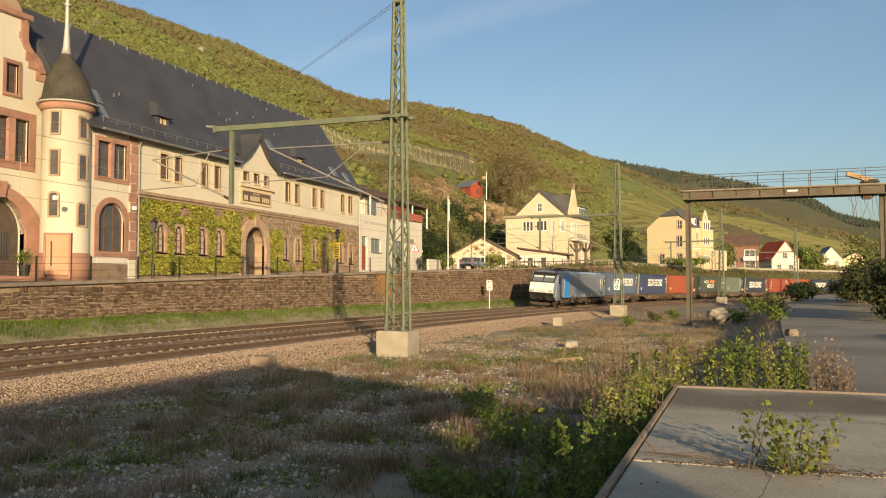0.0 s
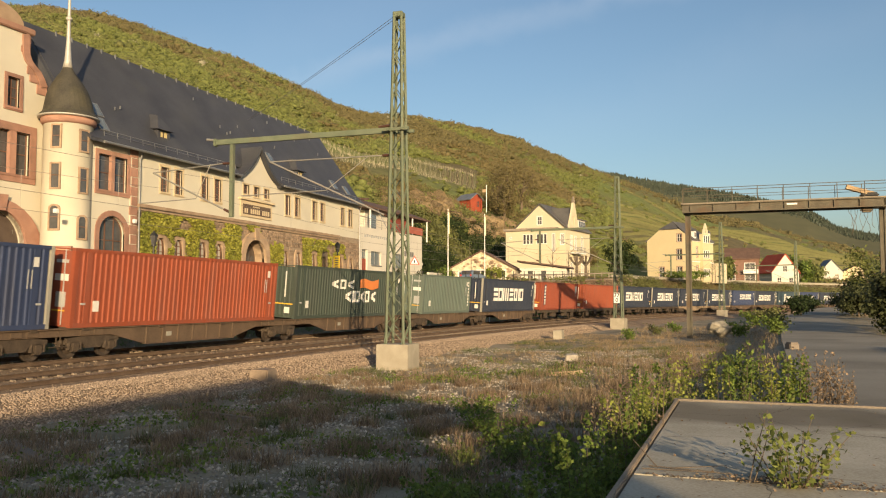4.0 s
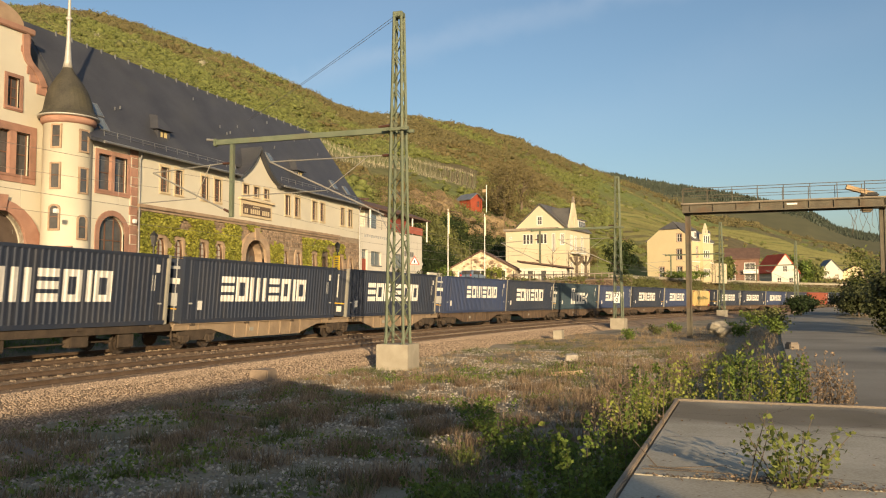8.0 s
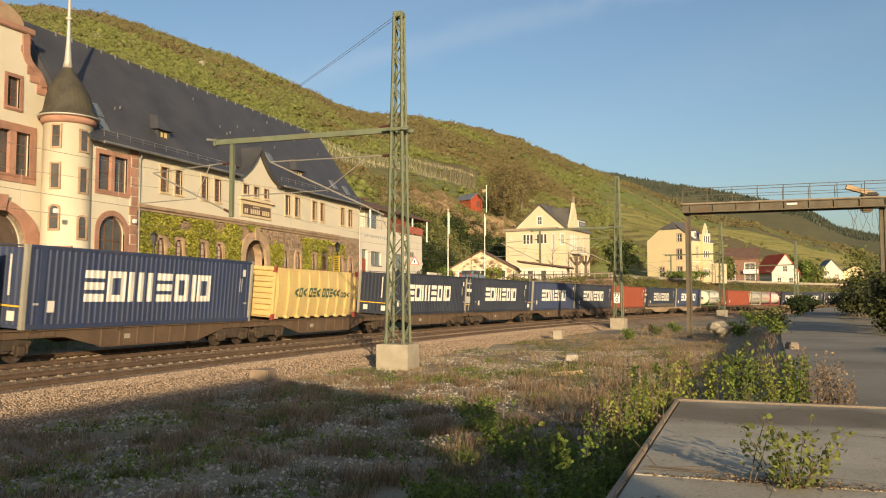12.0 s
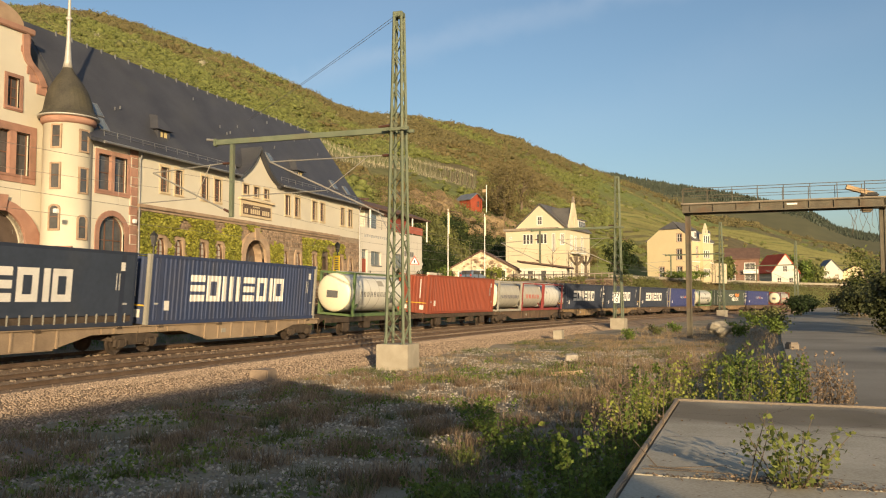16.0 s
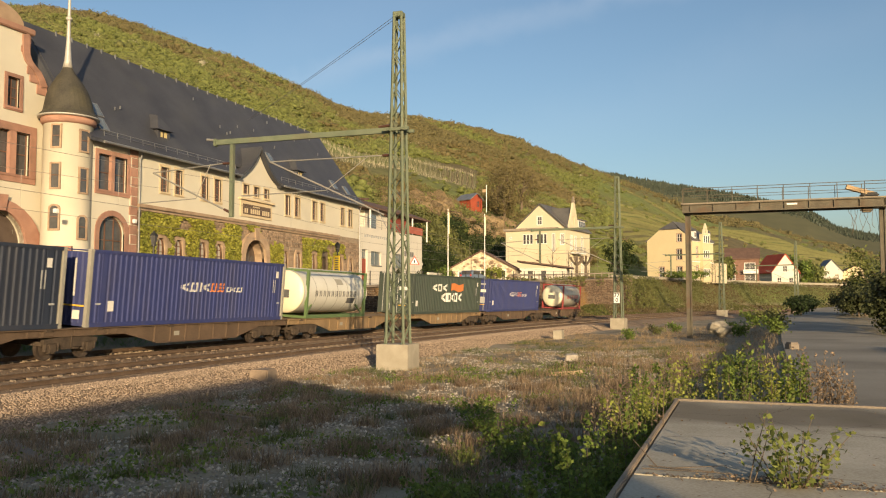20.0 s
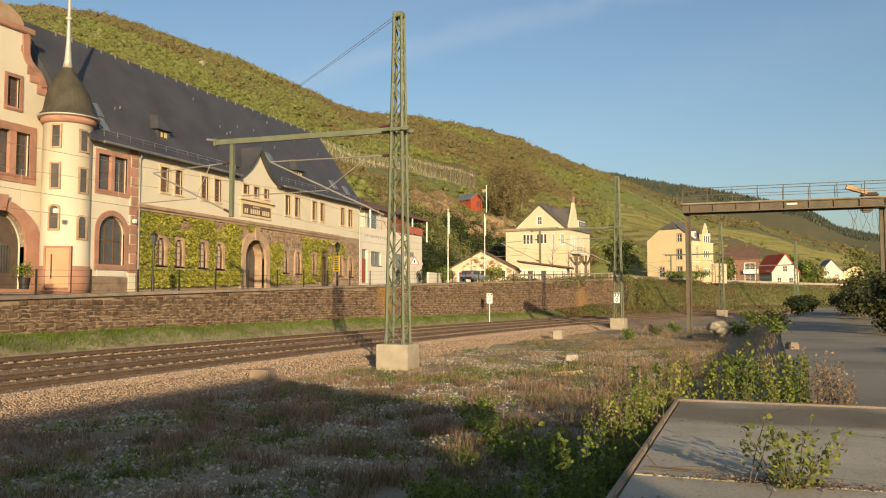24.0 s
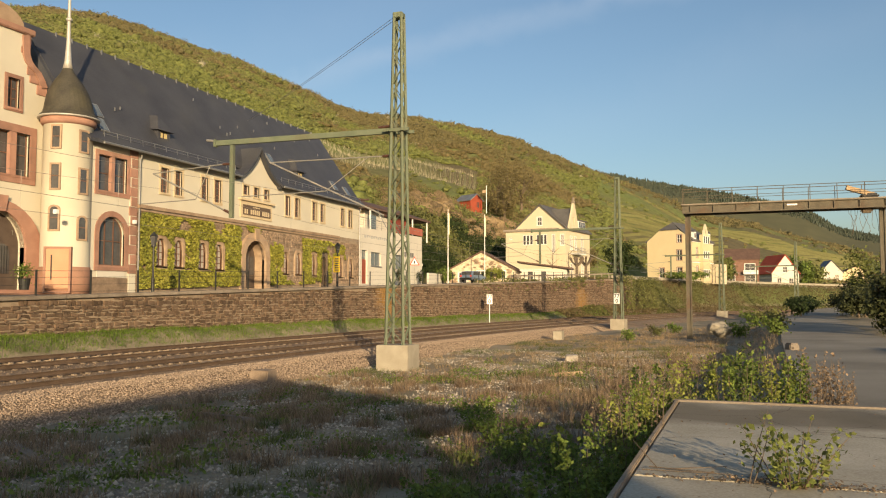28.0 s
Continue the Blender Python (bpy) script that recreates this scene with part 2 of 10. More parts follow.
def slab_dirt(m):
    """A brown band of dirt near the slab's end, streaks and hair cracks."""
    N, L = m.node_tree.nodes, m.node_tree.links
    p = N["Principled BSDF"]
    old = p.inputs["Base Color"].links[0].from_socket
    geo, t, sep = N.new("ShaderNodeNewGeometry"), N.new("ShaderNodeTexNoise"), N.new("ShaderNodeSeparateXYZ")
    t.inputs["Scale"].default_value, t.inputs["Detail"].default_value = 0.7, 6
    L.new(geo.outputs["Position"], t.inputs["Vector"])
    L.new(geo.outputs["Position"], sep.inputs[0])
    wob = N.new("ShaderNodeMath")
    wob.operation = "MULTIPLY_ADD"
    L.new(t.outputs["Fac"], wob.inputs[0])
    wob.inputs[1].default_value = 2.4
    L.new(sep.outputs["X"], wob.inputs[2])
    ramp = N.new("ShaderNodeValToRGB")
    e = ramp.color_ramp.elements
    e[0].position, e[0].color = 0.48, (0, 0, 0, 1)
    e[1].position, e[1].color = 0.95, (0, 0, 0, 1)
    for q, v in ((0.60, 0.75), (0.82, 0.8)):
        e.new(q).color = (v, v, v, 1)
    mr = N.new("ShaderNodeMapRange")
    mr.inputs["From Min"].default_value, mr.inputs["From Max"].default_value = 9.5, 15.5
    L.new(wob.outputs[0], mr.inputs["Value"])
    L.new(mr.outputs[0], ramp.inputs[0])
    mx = N.new("ShaderNodeMix")
    mx.data_type = "RGBA"
    L.new(ramp.outputs[0], mx.inputs["Factor"])
    L.new(old, mx.inputs["A"])
    mx.inputs["B"].default_value = (0.135, 0.11, 0.075, 1)
    vo = N.new("ShaderNodeTexVoronoi")
    vo.feature = "DISTANCE_TO_EDGE"
    vo.inputs["Scale"].default_value = 0.55
    wv = N.new("ShaderNodeVectorMath")
    wv.operation = "ADD"
    L.new(geo.outputs["Position"], wv.inputs[0])
    L.new(t.outputs["Color"], wv.inputs[1])
    L.new(wv.outputs[0], vo.inputs["Vector"])
    cr = N.new("ShaderNodeMapRange")
    cr.inputs["From Min"].default_value, cr.inputs["From Max"].default_value = 0.006, 0.002
    cr.inputs["To Max"].default_value = 0.7
    L.new(vo.outputs["Distance"], cr.inputs["Value"])
    m2 = N.new("ShaderNodeMix")
    m2.data_type = "RGBA"
    L.new(cr.outputs[0], m2.inputs["Factor"])
    L.new(mx.outputs["Result"], m2.inputs["A"])
    m2.inputs["B"].default_value = (0.07, 0.055, 0.04, 1)
    L.new(m2.outputs["Result"], p.inputs["Base Color"])


slab_dirt(M_SLAB)
M_ASPHALT = mat("grey_asphalt", (0.085, 0.082, 0.08), (0.13, 0.125, 0.12), 0.95, 0.4, 60, 0.5, dirt=(0.05, 0.05, 0.05), dirt_amount=0.5)
M_PAVING = mat("red_paving", (0.30, 0.16, 0.11), (0.38, 0.22, 0.15), 0.95, 1, 20, 0.4)
M_RAIL = mat("brown_rail_steel", (0.095, 0.065, 0.045), (0.16, 0.11, 0.075), 0.7, 2, 30, 0.2, metal=0.2)
M_RAILTOP = mat("worn_rail_head", (0.30, 0.27, 0.24), (0.42, 0.38, 0.33), 0.35, 2, 30, 0.05, metal=0.8)
M_SLEEPER = mat("sleeper_concrete", (0.22, 0.17, 0.118), (0.31, 0.245, 0.175), 0.95, 2, 30, 0.5, rand=0.15)
M_BALLAST = mat("ballast_bed", (0.19, 0.135, 0.088), (0.31, 0.225, 0.15), 0.95, 1.2, 22, 1.0, dirt=(0.10, 0.07, 0.05), dirt_amount=0.5, dist=0.05)
M_STONES = mat("ballast_stones", (0.30, 0.225, 0.16), (0.43, 0.33, 0.24), 0.95, 3, 30, 0.3, rand=0.3)
M_BEDSTONES = mat("dusty_bed_stones", (0.19, 0.138, 0.094), (0.29, 0.215, 0.15), 0.95, 3, 30, 0.3, rand=0.25)
M_GREYSTONES = mat("grey_gravel", (0.27, 0.235, 0.19), (0.48, 0.425, 0.345), 0.95, 3, 30, 0.3, rand=0.45)
M_GLASS = mat("window_glass", (0.055, 0.055, 0.058), (0.09, 0.088, 0.088), 0.06, 1, 5, 0, spec=0.8)
M_CURTAINGLASS = mat("leaded_glass", (0.34, 0.325, 0.29), (0.46, 0.44, 0.39), 0.2, 3, 20, 0.2, spec=0.6)
M_BARK = mat("grey_brown_bark", (0.11, 0.085, 0.06), (0.18, 0.14, 0.10), 0.95, 3, 20, 0.6)
M_RUST = mat("rusty_steel", (0.14, 0.07, 0.04), (0.22, 0.12, 0.07), 0.85, 2, 30, 0.4)
M_BLACK = mat("black_parts", (0.018, 0.018, 0.018), (0.032, 0.03, 0.028), 0.5, 2, 20, 0.1)
M_GREYBAR = mat("faint_grey_print", (0.34, 0.34, 0.33), (0.44, 0.44, 0.42), 0.6, 2, 12, 0)
M_GREYLETTER = mat("dark_grey_letters", (0.09, 0.09, 0.09), (0.13, 0.13, 0.13), 0.6, 1, 12, 0)
M_HEADLIGHT = mat("headlight_glass", (0.7, 0.7, 0.65), (0.8, 0.8, 0.75), 0.15, 2, 20, 0, spec=0.8)


# ---- the ground: one sheet with the valley floor, the street terrace and the vineyard hill ----
HILL_AZ = (-70, -30, -12, -7.6, -6.1, -2.8, -0.6, 2.9, 4.5, 6.4, 8.5, 9.6, 11.5, 13.5, 15.4, 17.4, 19.3, 21.3, 23.3, 25.6, 27.2, 29.1, 31.1, 33, 34.8, 36.7, 38.5, 40.3, 43.7, 47, 60, 80, 110)
HILL_TAN = (0.03, 0.035, 0.040, 0.044, 0.053, 0.072, 0.083, 0.096, 0.113, 0.129, 0.144, 0.152, 0.164, 0.178, 0.193, 0.204, 0.212, 0.216, 0.219, 0.221, 0.228, 0.242, 0.254, 0.267, 0.278, 0.287, 0.297, 0.303, 0.309, 0.307, 0.29, 0.27, 0.25)


def ground_z(x, y):
    d = offset_of(x, y)
    if y > 60 and x < -400 or x < -450:
        return 0.0
    wob = noise.noise(Vector((x * 0.35, y * 0.35, 0))) * 0.10 + noise.noise(Vector((x * 1.3, y * 1.3, 3))) * 0.05
    base = -0.78 + wob
    # towards the paved yard and lane, which lie higher than the track field
    lane = road_edge(x)
    base += (0.34 - base) * smooth(lane + (2.6 if x > 14.2 else 0.2), lane - 0.3, y)
    if d > -8:
        base = base + (-0.62 - base) * smooth(-8, -6.2, d)
    if d > 3.0:
        base = -0.62 + 1.25 * smooth(3.0, 6.0, d) + wob
    wall = d - wall_off(x)
    steep = 1 - smooth(100, 135, x)
    rise = steep * smooth(2.6, 3.6, wall) + (1 - steep) * smooth(-1.6, 5.0, wall)
    if rise > 0:
        base += (street_z(x) - 0.25 * steep - base) * rise
        foot = 27 + 6 * smooth(90, 160, x)
        h = d - foot
        if h > 0:
            dist = math.hypot(x, y)
            az = math.degrees(math.atan2(y, x))
            top = np.interp(az, HILL_AZ, HILL_TAN) * crest_r(az) + EYE_Z
            top += 3.5 * noise.noise(Vector((x * 0.02, y * 0.02, 7)))
            f = min(1.25, h / 266.0)
            g = 0.62 * f ** 0.8 + 0.38 * f * f * (3 - 2 * min(f, 1)) if f < 1 else 1 + (f - 1) * 0.25
            base += (top - base) * g * (1 if dist < 1800 else 0.8)
            base += 7.0 * smooth(0, 14, h) * smooth(330, 200, x) * (1 - g)
            base += 2.2 * noise.noise(Vector((x * 0.05, y * 0.05, 1))) * min(1, h / 20)
    return base


def crest_r(az):
    a = math.radians(az)
    b = C_X * math.cos(a) + C_Y * math.sin(a)
    return b + math.sqrt(max(1.0, b * b - (C_X ** 2 + C_Y ** 2 - (R_CURVE + 300) ** 2)))


def wall_off(x):
    return 5.9 + (0.0 if x < 100 else 1.5 * smooth(100, 150, x))


def road_edge(x):
    """y of the lane's edge towards the tracks."""
    return 1.1 if x < 14 else -0.9 - 0.012 * (x - 14) - 0.00034 * (x - 14) ** 2


def build_ground():
    azs = np.concatenate([np.arange(-180, -14, 4.0), np.arange(-14, 50, 0.3), np.arange(50, 178, 4.0)])
    rs = [0.5]
    while rs[-1] < 3200:
        r = rs[-1]
        rs.append(r + (0.35 if r < 24 else 0.55 if r < 60 else max(0.9, r * 0.016)))
    verts, faces = [(0, 0, ground_z(0, 0))], []
    n = len(azs)
    for r in rs:
        for a in azs:
            x, y = r * math.cos(math.radians(a)), r * math.sin(math.radians(a))
            verts.append((x, y, ground_z(x, y)))
    for i in range(n):
        faces.append((0, 1 + i, 1 + (i + 1) % n))
    for k in range(len(rs) - 1):
        o = 1 + k * n
        for i in range(n):
            j = (i + 1) % n
            faces.append((o + i, o + n + i, o + n + j, o + j))
    return tagged(raw("ground", verts, faces, M_HILL, smooth=True), "weedy valley ground rising to a green vineyard hill", "ground", kind="structure")


def hill_material():
    """Gravelly weeds below, vineyard greens and brown woods on the slope, by height and noise."""
    m = mat("weeds_and_vineyard", (0.215, 0.175, 0.115), (0.345, 0.29, 0.198), 0.98, 0.6, 14, 0.8, dirt=(0.085, 0.09, 0.035), dirt_amount=0.6, dist=0.04)
    N, L = m.node_tree.nodes, m.node_tree.links
    p = N["Principled BSDF"]
    low = p.inputs["Base Color"].links[0].from_socket
    tc = N.new("ShaderNodeTexCoord")
    sep = N.new("ShaderNodeSeparateXYZ")
    L.new(tc.outputs["Object"], sep.inputs[0])
    t1, t2 = N.new("ShaderNodeTexNoise"), N.new("ShaderNodeTexNoise")
    t1.inputs["Scale"].default_value, t1.inputs["Detail"].default_value = 0.016, 5
    t2.inputs["Scale"].default_value, t2.inputs["Detail"].default_value = 0.35, 4
    for t in (t1, t2):
        L.new(tc.outputs["Object"], t.inputs["Vector"])
    cr = N.new("ShaderNodeValToRGB")
    e = cr.color_ramp.elements
    e[0].position, e[0].color = 0.36, (0.120, 0.100, 0.050, 1)
    e[1].position, e[1].color = 0.62, (0.135, 0.165, 0.046, 1)
    k = e.new(0.50)
    k.color = (0.132, 0.138, 0.048, 1)
    L.new(t1.outputs["Fac"], cr.inputs[0])
    mx = N.new("ShaderNodeMix")
    mx.data_type, mx.blend_type = "RGBA", "OVERLAY"
    mx.inputs["Factor"].default_value = 0.7
    L.new(cr.outputs[0], mx.inputs["A"])
    L.new(t2.outputs["Color"], mx.inputs["B"])
    bw = N.new("ShaderNodeRGBToBW")
    L.new(t2.outputs["Color"], bw.inputs[0])
    L.new(bw.outputs[0], mx.inputs["B"])
    mr = N.new("ShaderNodeMapRange")
    mr.inputs["From Min"].default_value, mr.inputs["From Max"].default_value = 0.7, 1.8
    L.new(sep.outputs["Z"], mr.inputs["Value"])
    fin = N.new("ShaderNodeMix")
    fin.data_type = "RGBA"
    L.new(mr.outputs[0], fin.inputs["Factor"])
    L.new(low, fin.inputs["A"])
    L.new(mx.outputs["Result"], fin.inputs["B"])
    L.new(fin.outputs["Result"], p.inputs["Base Color"])
    return m


M_HILL = hill_material()
build_ground()


# ---- retaining wall, track beds, rails ----
def strip(name, prof_at, s0, s1, step, material, parent=None, smooth_it=False):
    """Sweeps a cross-section of (off, z) points along the railway's line."""
    verts, faces, rows = [], [], 0
    s = s0
    while s <= s1 + 1e-6:
        prof = prof_at(s)
        for off, z in prof:
            x, y, h = line(s, off)
            verts.append((x, y, z))
        rows += 1
        s += step
    k = len(prof)
    for r in range(rows - 1):
        for i in range(k - 1):
            a = r * k + i
            faces.append((a, a + k, a + k + 1, a + 1))
    return raw(name, verts, faces, material, parent, smooth=smooth_it)


CANT = 0.11


def bed(s):
    n = noise.noise(Vector((s * 0.3, 0, 5))) * 0.04
    return [(-8.6, -0.86 + n), (-6.7, -0.36 + n), (-5.4, -0.33), (-4, -0.32 + n), (-2.6, -0.22), (-2, -0.26 - n), (-1.4, -0.20), (0, -0.14 + n), (1.4, -0.09), (2.4, -0.10 - n), (3.9, -0.62)]


ballast = tagged(strip("ballast_bed", bed, -60, 500, 1.0, M_BALLAST), "brown-grey ballast bed under two tracks", "ballast", kind="structure")


def rail_prof(off, z):
    return lambda s: [(off - 0.065, z - 0.16), (off - 0.06, z - 0.145), (off - 0.012, z - 0.13), (off - 0.012, z - 0.045), (off - 0.036, z - 0.03),
                      (off - 0.034, z - 0.003), (off + 0.034, z - 0.003), (off + 0.036, z - 0.03), (off + 0.012, z - 0.045), (off + 0.012, z - 0.13), (off + 0.065, z - 0.145)]


def sleeper_mesh():
    bm = bmesh.new()
    prism(bm, [(-0.15, 0), (-0.11, 0.16), (0.11, 0.16), (0.15, 0)], -1.25, 1.25, "y")
    for y in (-0.753, 0.753):
        for d in (-0.13, 0.13):
            box(bm, -0.07, 0.07, y + d - 0.05, y + d + 0.05, 0.15, 0.205)
    me = bpy.data.meshes.new("sleeper")
    bm.to_mesh(me)
    bm.free()
    me.materials.append(M_SLEEPER)
    return me


def track(mid, base, label):
    tr = thing("railway_track", label=label, category="track", group="tracks side by side", kind="structure")
    for side in (-0.753, 0.753):
        z = base + CANT * (side > 0)
        strip("rail", rail_prof(mid + side, z), -60, 500, 2.0, M_RAIL, tr)
        ob = strip("rail_head", lambda s: [(mid + side - 0.03, z + 0.001), (mid + side + 0.03, z + 0.001)], -60, 500, 2.0, M_RAILTOP, tr)
    me = sleeper_mesh()
    tilt = math.degrees(math.atan(CANT / 1.506))
    verts, faces = [], []
    for i in range(560):
        s = -14 + i * 0.62
        x, y, h = line(s, mid)
        m = pose(x, y, base + CANT / 2 - 0.36, 0, 0, math.degrees(h)) @ pose(0, 0, 0, tilt)
        if i < 290:
            ob = new("sleeper", me)
            ob.parent, ob.matrix_basis = tr, m
        else:
            o = len(verts)
            verts += [m @ v.co for v in me.vertices]
            faces += [[o + k for k in f.vertices] for f in me.polygons]
    raw("far_sleepers", verts, faces, M_SLEEPER, tr, "stuff")
    return tr


track(0.0, 0.02, "far railway track with worn rails on concrete sleepers")
track(-4.0, -0.17, "near railway track with brown rails on concrete sleepers")


def pebbles(name, count, place, size, material, label, seed):
    """Loose stones as small uneven lumps in one mesh; place(rng) gives x, y, z."""
    rng = np.random.default_rng(seed)
    base = np.array([(1, 0, 0), (-1, 0, 0), (0, 1, 0), (0, -1, 0), (0, 0, 0.75), (0, 0, -0.6)])
    tri = np.array([(0, 2, 4), (2, 1, 4), (1, 3, 4), (3, 0, 4), (2, 0, 5), (1, 2, 5), (3, 1, 5), (0, 3, 5)])
    pts = np.array([place(rng) for _ in range(count)])
    r = size[0] + (size[1] - size[0]) * rng.random(count) ** 2.5
    v = base[None] * (0.7 + 0.6 * rng.random((count, 6, 1))) * r[:, None, None]
    a = rng.random(count) * 6.283
    c, s = np.cos(a)[:, None], np.sin(a)[:, None]
    vx = v[:, :, 0] * c - v[:, :, 1] * s
    vy = v[:, :, 0] * s + v[:, :, 1] * c
    v = np.stack([vx, vy, v[:, :, 2]], 2) + pts[:, None, :]
    f = (tri[None] + 6 * np.arange(count)[:, None, None]).reshape(-1, 3)
    me = bpy.data.meshes.new(name)
    me.vertices.add(count * 6)
    me.vertices.foreach_set("co", v.reshape(-1))
    me.loops.add(len(f) * 3)
    me.loops.foreach_set("vertex_index", f.reshape(-1).astype(np.int32))
    me.polygons.add(len(f))
    me.polygons.foreach_set("loop_start", (np.arange(len(f)) * 3).astype(np.int32))
    me.update(calc_edges=True)
    me.materials.append(material)
    return tagged(new(name, me), label, "stones", kind="stuff")


def bed_z(off, s):
    p = bed(s)
    return float(np.interp(off, [a for a, b in p], [b for a, b in p]))


def on_shoulder(rng):
    s = -10 + 75 * rng.random() ** 1.4
    off = -8.5 + 3.0 * rng.random()
    x, y, h = line(s, off)
    return x, y, bed_z(off, s) + 0.015


def on_bed(rng):
    s = -10 + 110 * rng.random() ** 1.3
    off = -6 + 9.6 * rng.random()
    x, y, h = line(s, off)
    return x, y, bed_z(off, s) + 0.0


pebbles("ballast_stones", 46000, on_shoulder, (0.020, 0.044), M_STONES, "reddish brown ballast stones on the track shoulder", 1)
pebbles("ballast_stones", 20000, on_bed, (0.022, 0.042), M_BEDSTONES, "brown ballast stones between the sleepers", 2)


def lichen_stone():
    """Brown rubble with orange lichen in two places."""
    m = mat("wall_rubble_stone", (0.09, 0.06, 0.04), (0.185, 0.125, 0.083), 0.95, 3.0, 25, 0.8, dirt=(0.07, 0.055, 0.04), dirt_amount=0.5, rand=0.4)
    N, L = m.node_tree.nodes, m.node_tree.links
    p = N["Principled BSDF"]
    old = p.inputs["Base Color"].links[0].from_socket
    geo, t = N.new("ShaderNodeNewGeometry"), N.new("ShaderNodeTexNoise")
    t.inputs["Scale"].default_value, t.inputs["Detail"].default_value = 0.9, 5
    L.new(geo.outputs["Position"], t.inputs["Vector"])
    near = None
    for s, z, r in ((44.0, 2.6, 3.2), (99.0, 1.3, 5.5)):
        x, y, h = line(s, 5.9)
        d = N.new("ShaderNodeVectorMath")
        d.operation = "DISTANCE"
        L.new(geo.outputs["Position"], d.inputs[0])
        d.inputs[1].default_value = (x, y, z)
        mr = N.new("ShaderNodeMapRange")
        mr.inputs["From Min"].default_value, mr.inputs["From Max"].default_value = r, 0.3
        L.new(d.outputs["Value"], mr.inputs["Value"])
        if near is None:
            near = mr.outputs[0]
        else:
            mxm = N.new("ShaderNodeMath")
            mxm.operation = "MAXIMUM"
            L.new(near, mxm.inputs[0])
            L.new(mr.outputs[0], mxm.inputs[1])
            near = mxm.outputs[0]
    ad = N.new("ShaderNodeMath")
    L.new(near, ad.inputs[0])
    L.new(t.outputs["Fac"], ad.inputs[1])
    st = N.new("ShaderNodeMapRange")
    st.inputs["From Min"].default_value, st.inputs["From Max"].default_value, st.inputs["To Max"].default_value = 0.82, 1.35, 0.7
    L.new(ad.outputs[0], st.inputs["Value"])
    mx = N.new("ShaderNodeMix")
    mx.data_type = "RGBA"
    L.new(st.outputs[0], mx.inputs["Factor"])
    L.new(old, mx.inputs["A"])
    mx.inputs["B"].default_value = (0.34, 0.19, 0.05, 1)
    L.new(mx.outputs["Result"], p.inputs["Base Color"])
    return m


M_WALLSTONE = lichen_stone()


def wall_mesh():
    """Retaining wall of rubble stones below the street: mortar core, stones proud of it, coping."""
    wall = thing("wall_retaining", label="brown rubble stone retaining wall with coping below the street", category="retaining wall", kind="structure")

    def core(s):
        x, y, h = line(s, 6)
        zt = street_z(x)
        o = wall_off(x)
        return [(o + 0.1, -0.7), (o + 0.12, zt - 0.02), (o + 0.6, zt - 0.02)]
    strip("core", core, -30, 124, 2.0, M_MORTAR, wall)

    def cope(s):
        x, y, h = line(s, 6)
        zt, o = street_z(x), wall_off(x)
        return [(o - 0.08, zt - 0.03), (o - 0.08, zt + 0.13), (o + 0.5, zt + 0.15), (o + 0.5, zt - 0.03), (o - 0.08, zt - 0.03)]
    for i in range(62):
        strip("coping_stone", cope, -30 + i * 2.0, -28.03 + i * 2.0, 1.97, M_COPING, wall)
    rng = random.Random(4)
    verts, faces, made = [], [], 0
    z = 0.25
    row = 0
    while z < 5.2:
        hgt = rng.choice((0.12, 0.15, 0.18, 0.22, 0.27))
        s = -26 + rng.random()
        while s < 123:
            w = rng.uniform(0.18, 0.58)
            x, y, h = line(s + w / 2, 6)
            zt = street_z(x)
            o = wall_off(x)
            if z + hgt < zt - 0.03:
                a = rng.uniform(0.02, 0.09)
                g = 0.026
                j = [rng.uniform(-0.045, 0.045) if k < 4 else rng.uniform(-0.05, 0.05) for k in range(8)]
                pts = [(g, g), (w - g, g), (w - g, hgt - g), (g, hgt - g)]
                ring = [(p + j[k] * 0.9, q + j[k + 4]) for k, (p, q) in enumerate(pts)]
                vv = []
                for dep, ins in ((0.13, 0.0), (0.10 - a, 0.03)):
                    for p, q in ring:
                        pc, qc = p + (w / 2 - p) * ins * 2, q + (hgt / 2 - q) * ins * 3
                        xx, yy, hh = line(s + pc, o + dep)
                        vv.append((xx, yy, z + qc))
                ff = [(4, 5, 6, 7), (0, 1, 5, 4), (1, 2, 6, 5), (2, 3, 7, 6), (3, 0, 4, 7)]
                if 2 < s < 28 and made < 300 and row % 2 == 0:
                    raw("stone", vv, ff, M_WALLSTONE, wall)
                    made += 1
                else:
                    k = len(verts)
                    verts += vv
                    faces += [[k + t for t in f] for f in ff]
            s += w
        z += hgt
        row += 1
    raw("rubble_rest", verts, faces, M_WALLSTONE, wall, "stuff")


wall_mesh()


def street_prof(s):
    x, y, h = line(s, 6)
    z, o = street_z(x), wall_off(x)
    return [(o + 0.45, z - 0.4), (o + 0.45, z), (o + 7.0, z + 0.02), (o + 14.5, z + 0.05)]


tagged(strip("street", street_prof, -60, 115, 2.0, M_ASPHALT), "grey asphalt street above the retaining wall", "street", kind="structure")


# ---- walls with openings ----
def arch(x0, x1, z0, z1, rise, n=10, point=0.0):
    """Outline of an opening with a round (or slightly pointed) head: sill at z0, crown at z1."""
    c, r = (x0 + x1) / 2, (x1 - x0) / 2
    pts = [(x0, z0), (x1, z0)]
    for i in range(n + 1):
        a = math.pi * i / n
        k = math.sin(a)
        pts.append((c + r * math.cos(a), z1 - rise + rise * (k + point * (k ** 6 - k) if rise else 0)))
    return pts


def rect(x0, x1, z0, z1):
    return [(x0, z0), (x1, z0), (x1, z1), (x0, z1)]


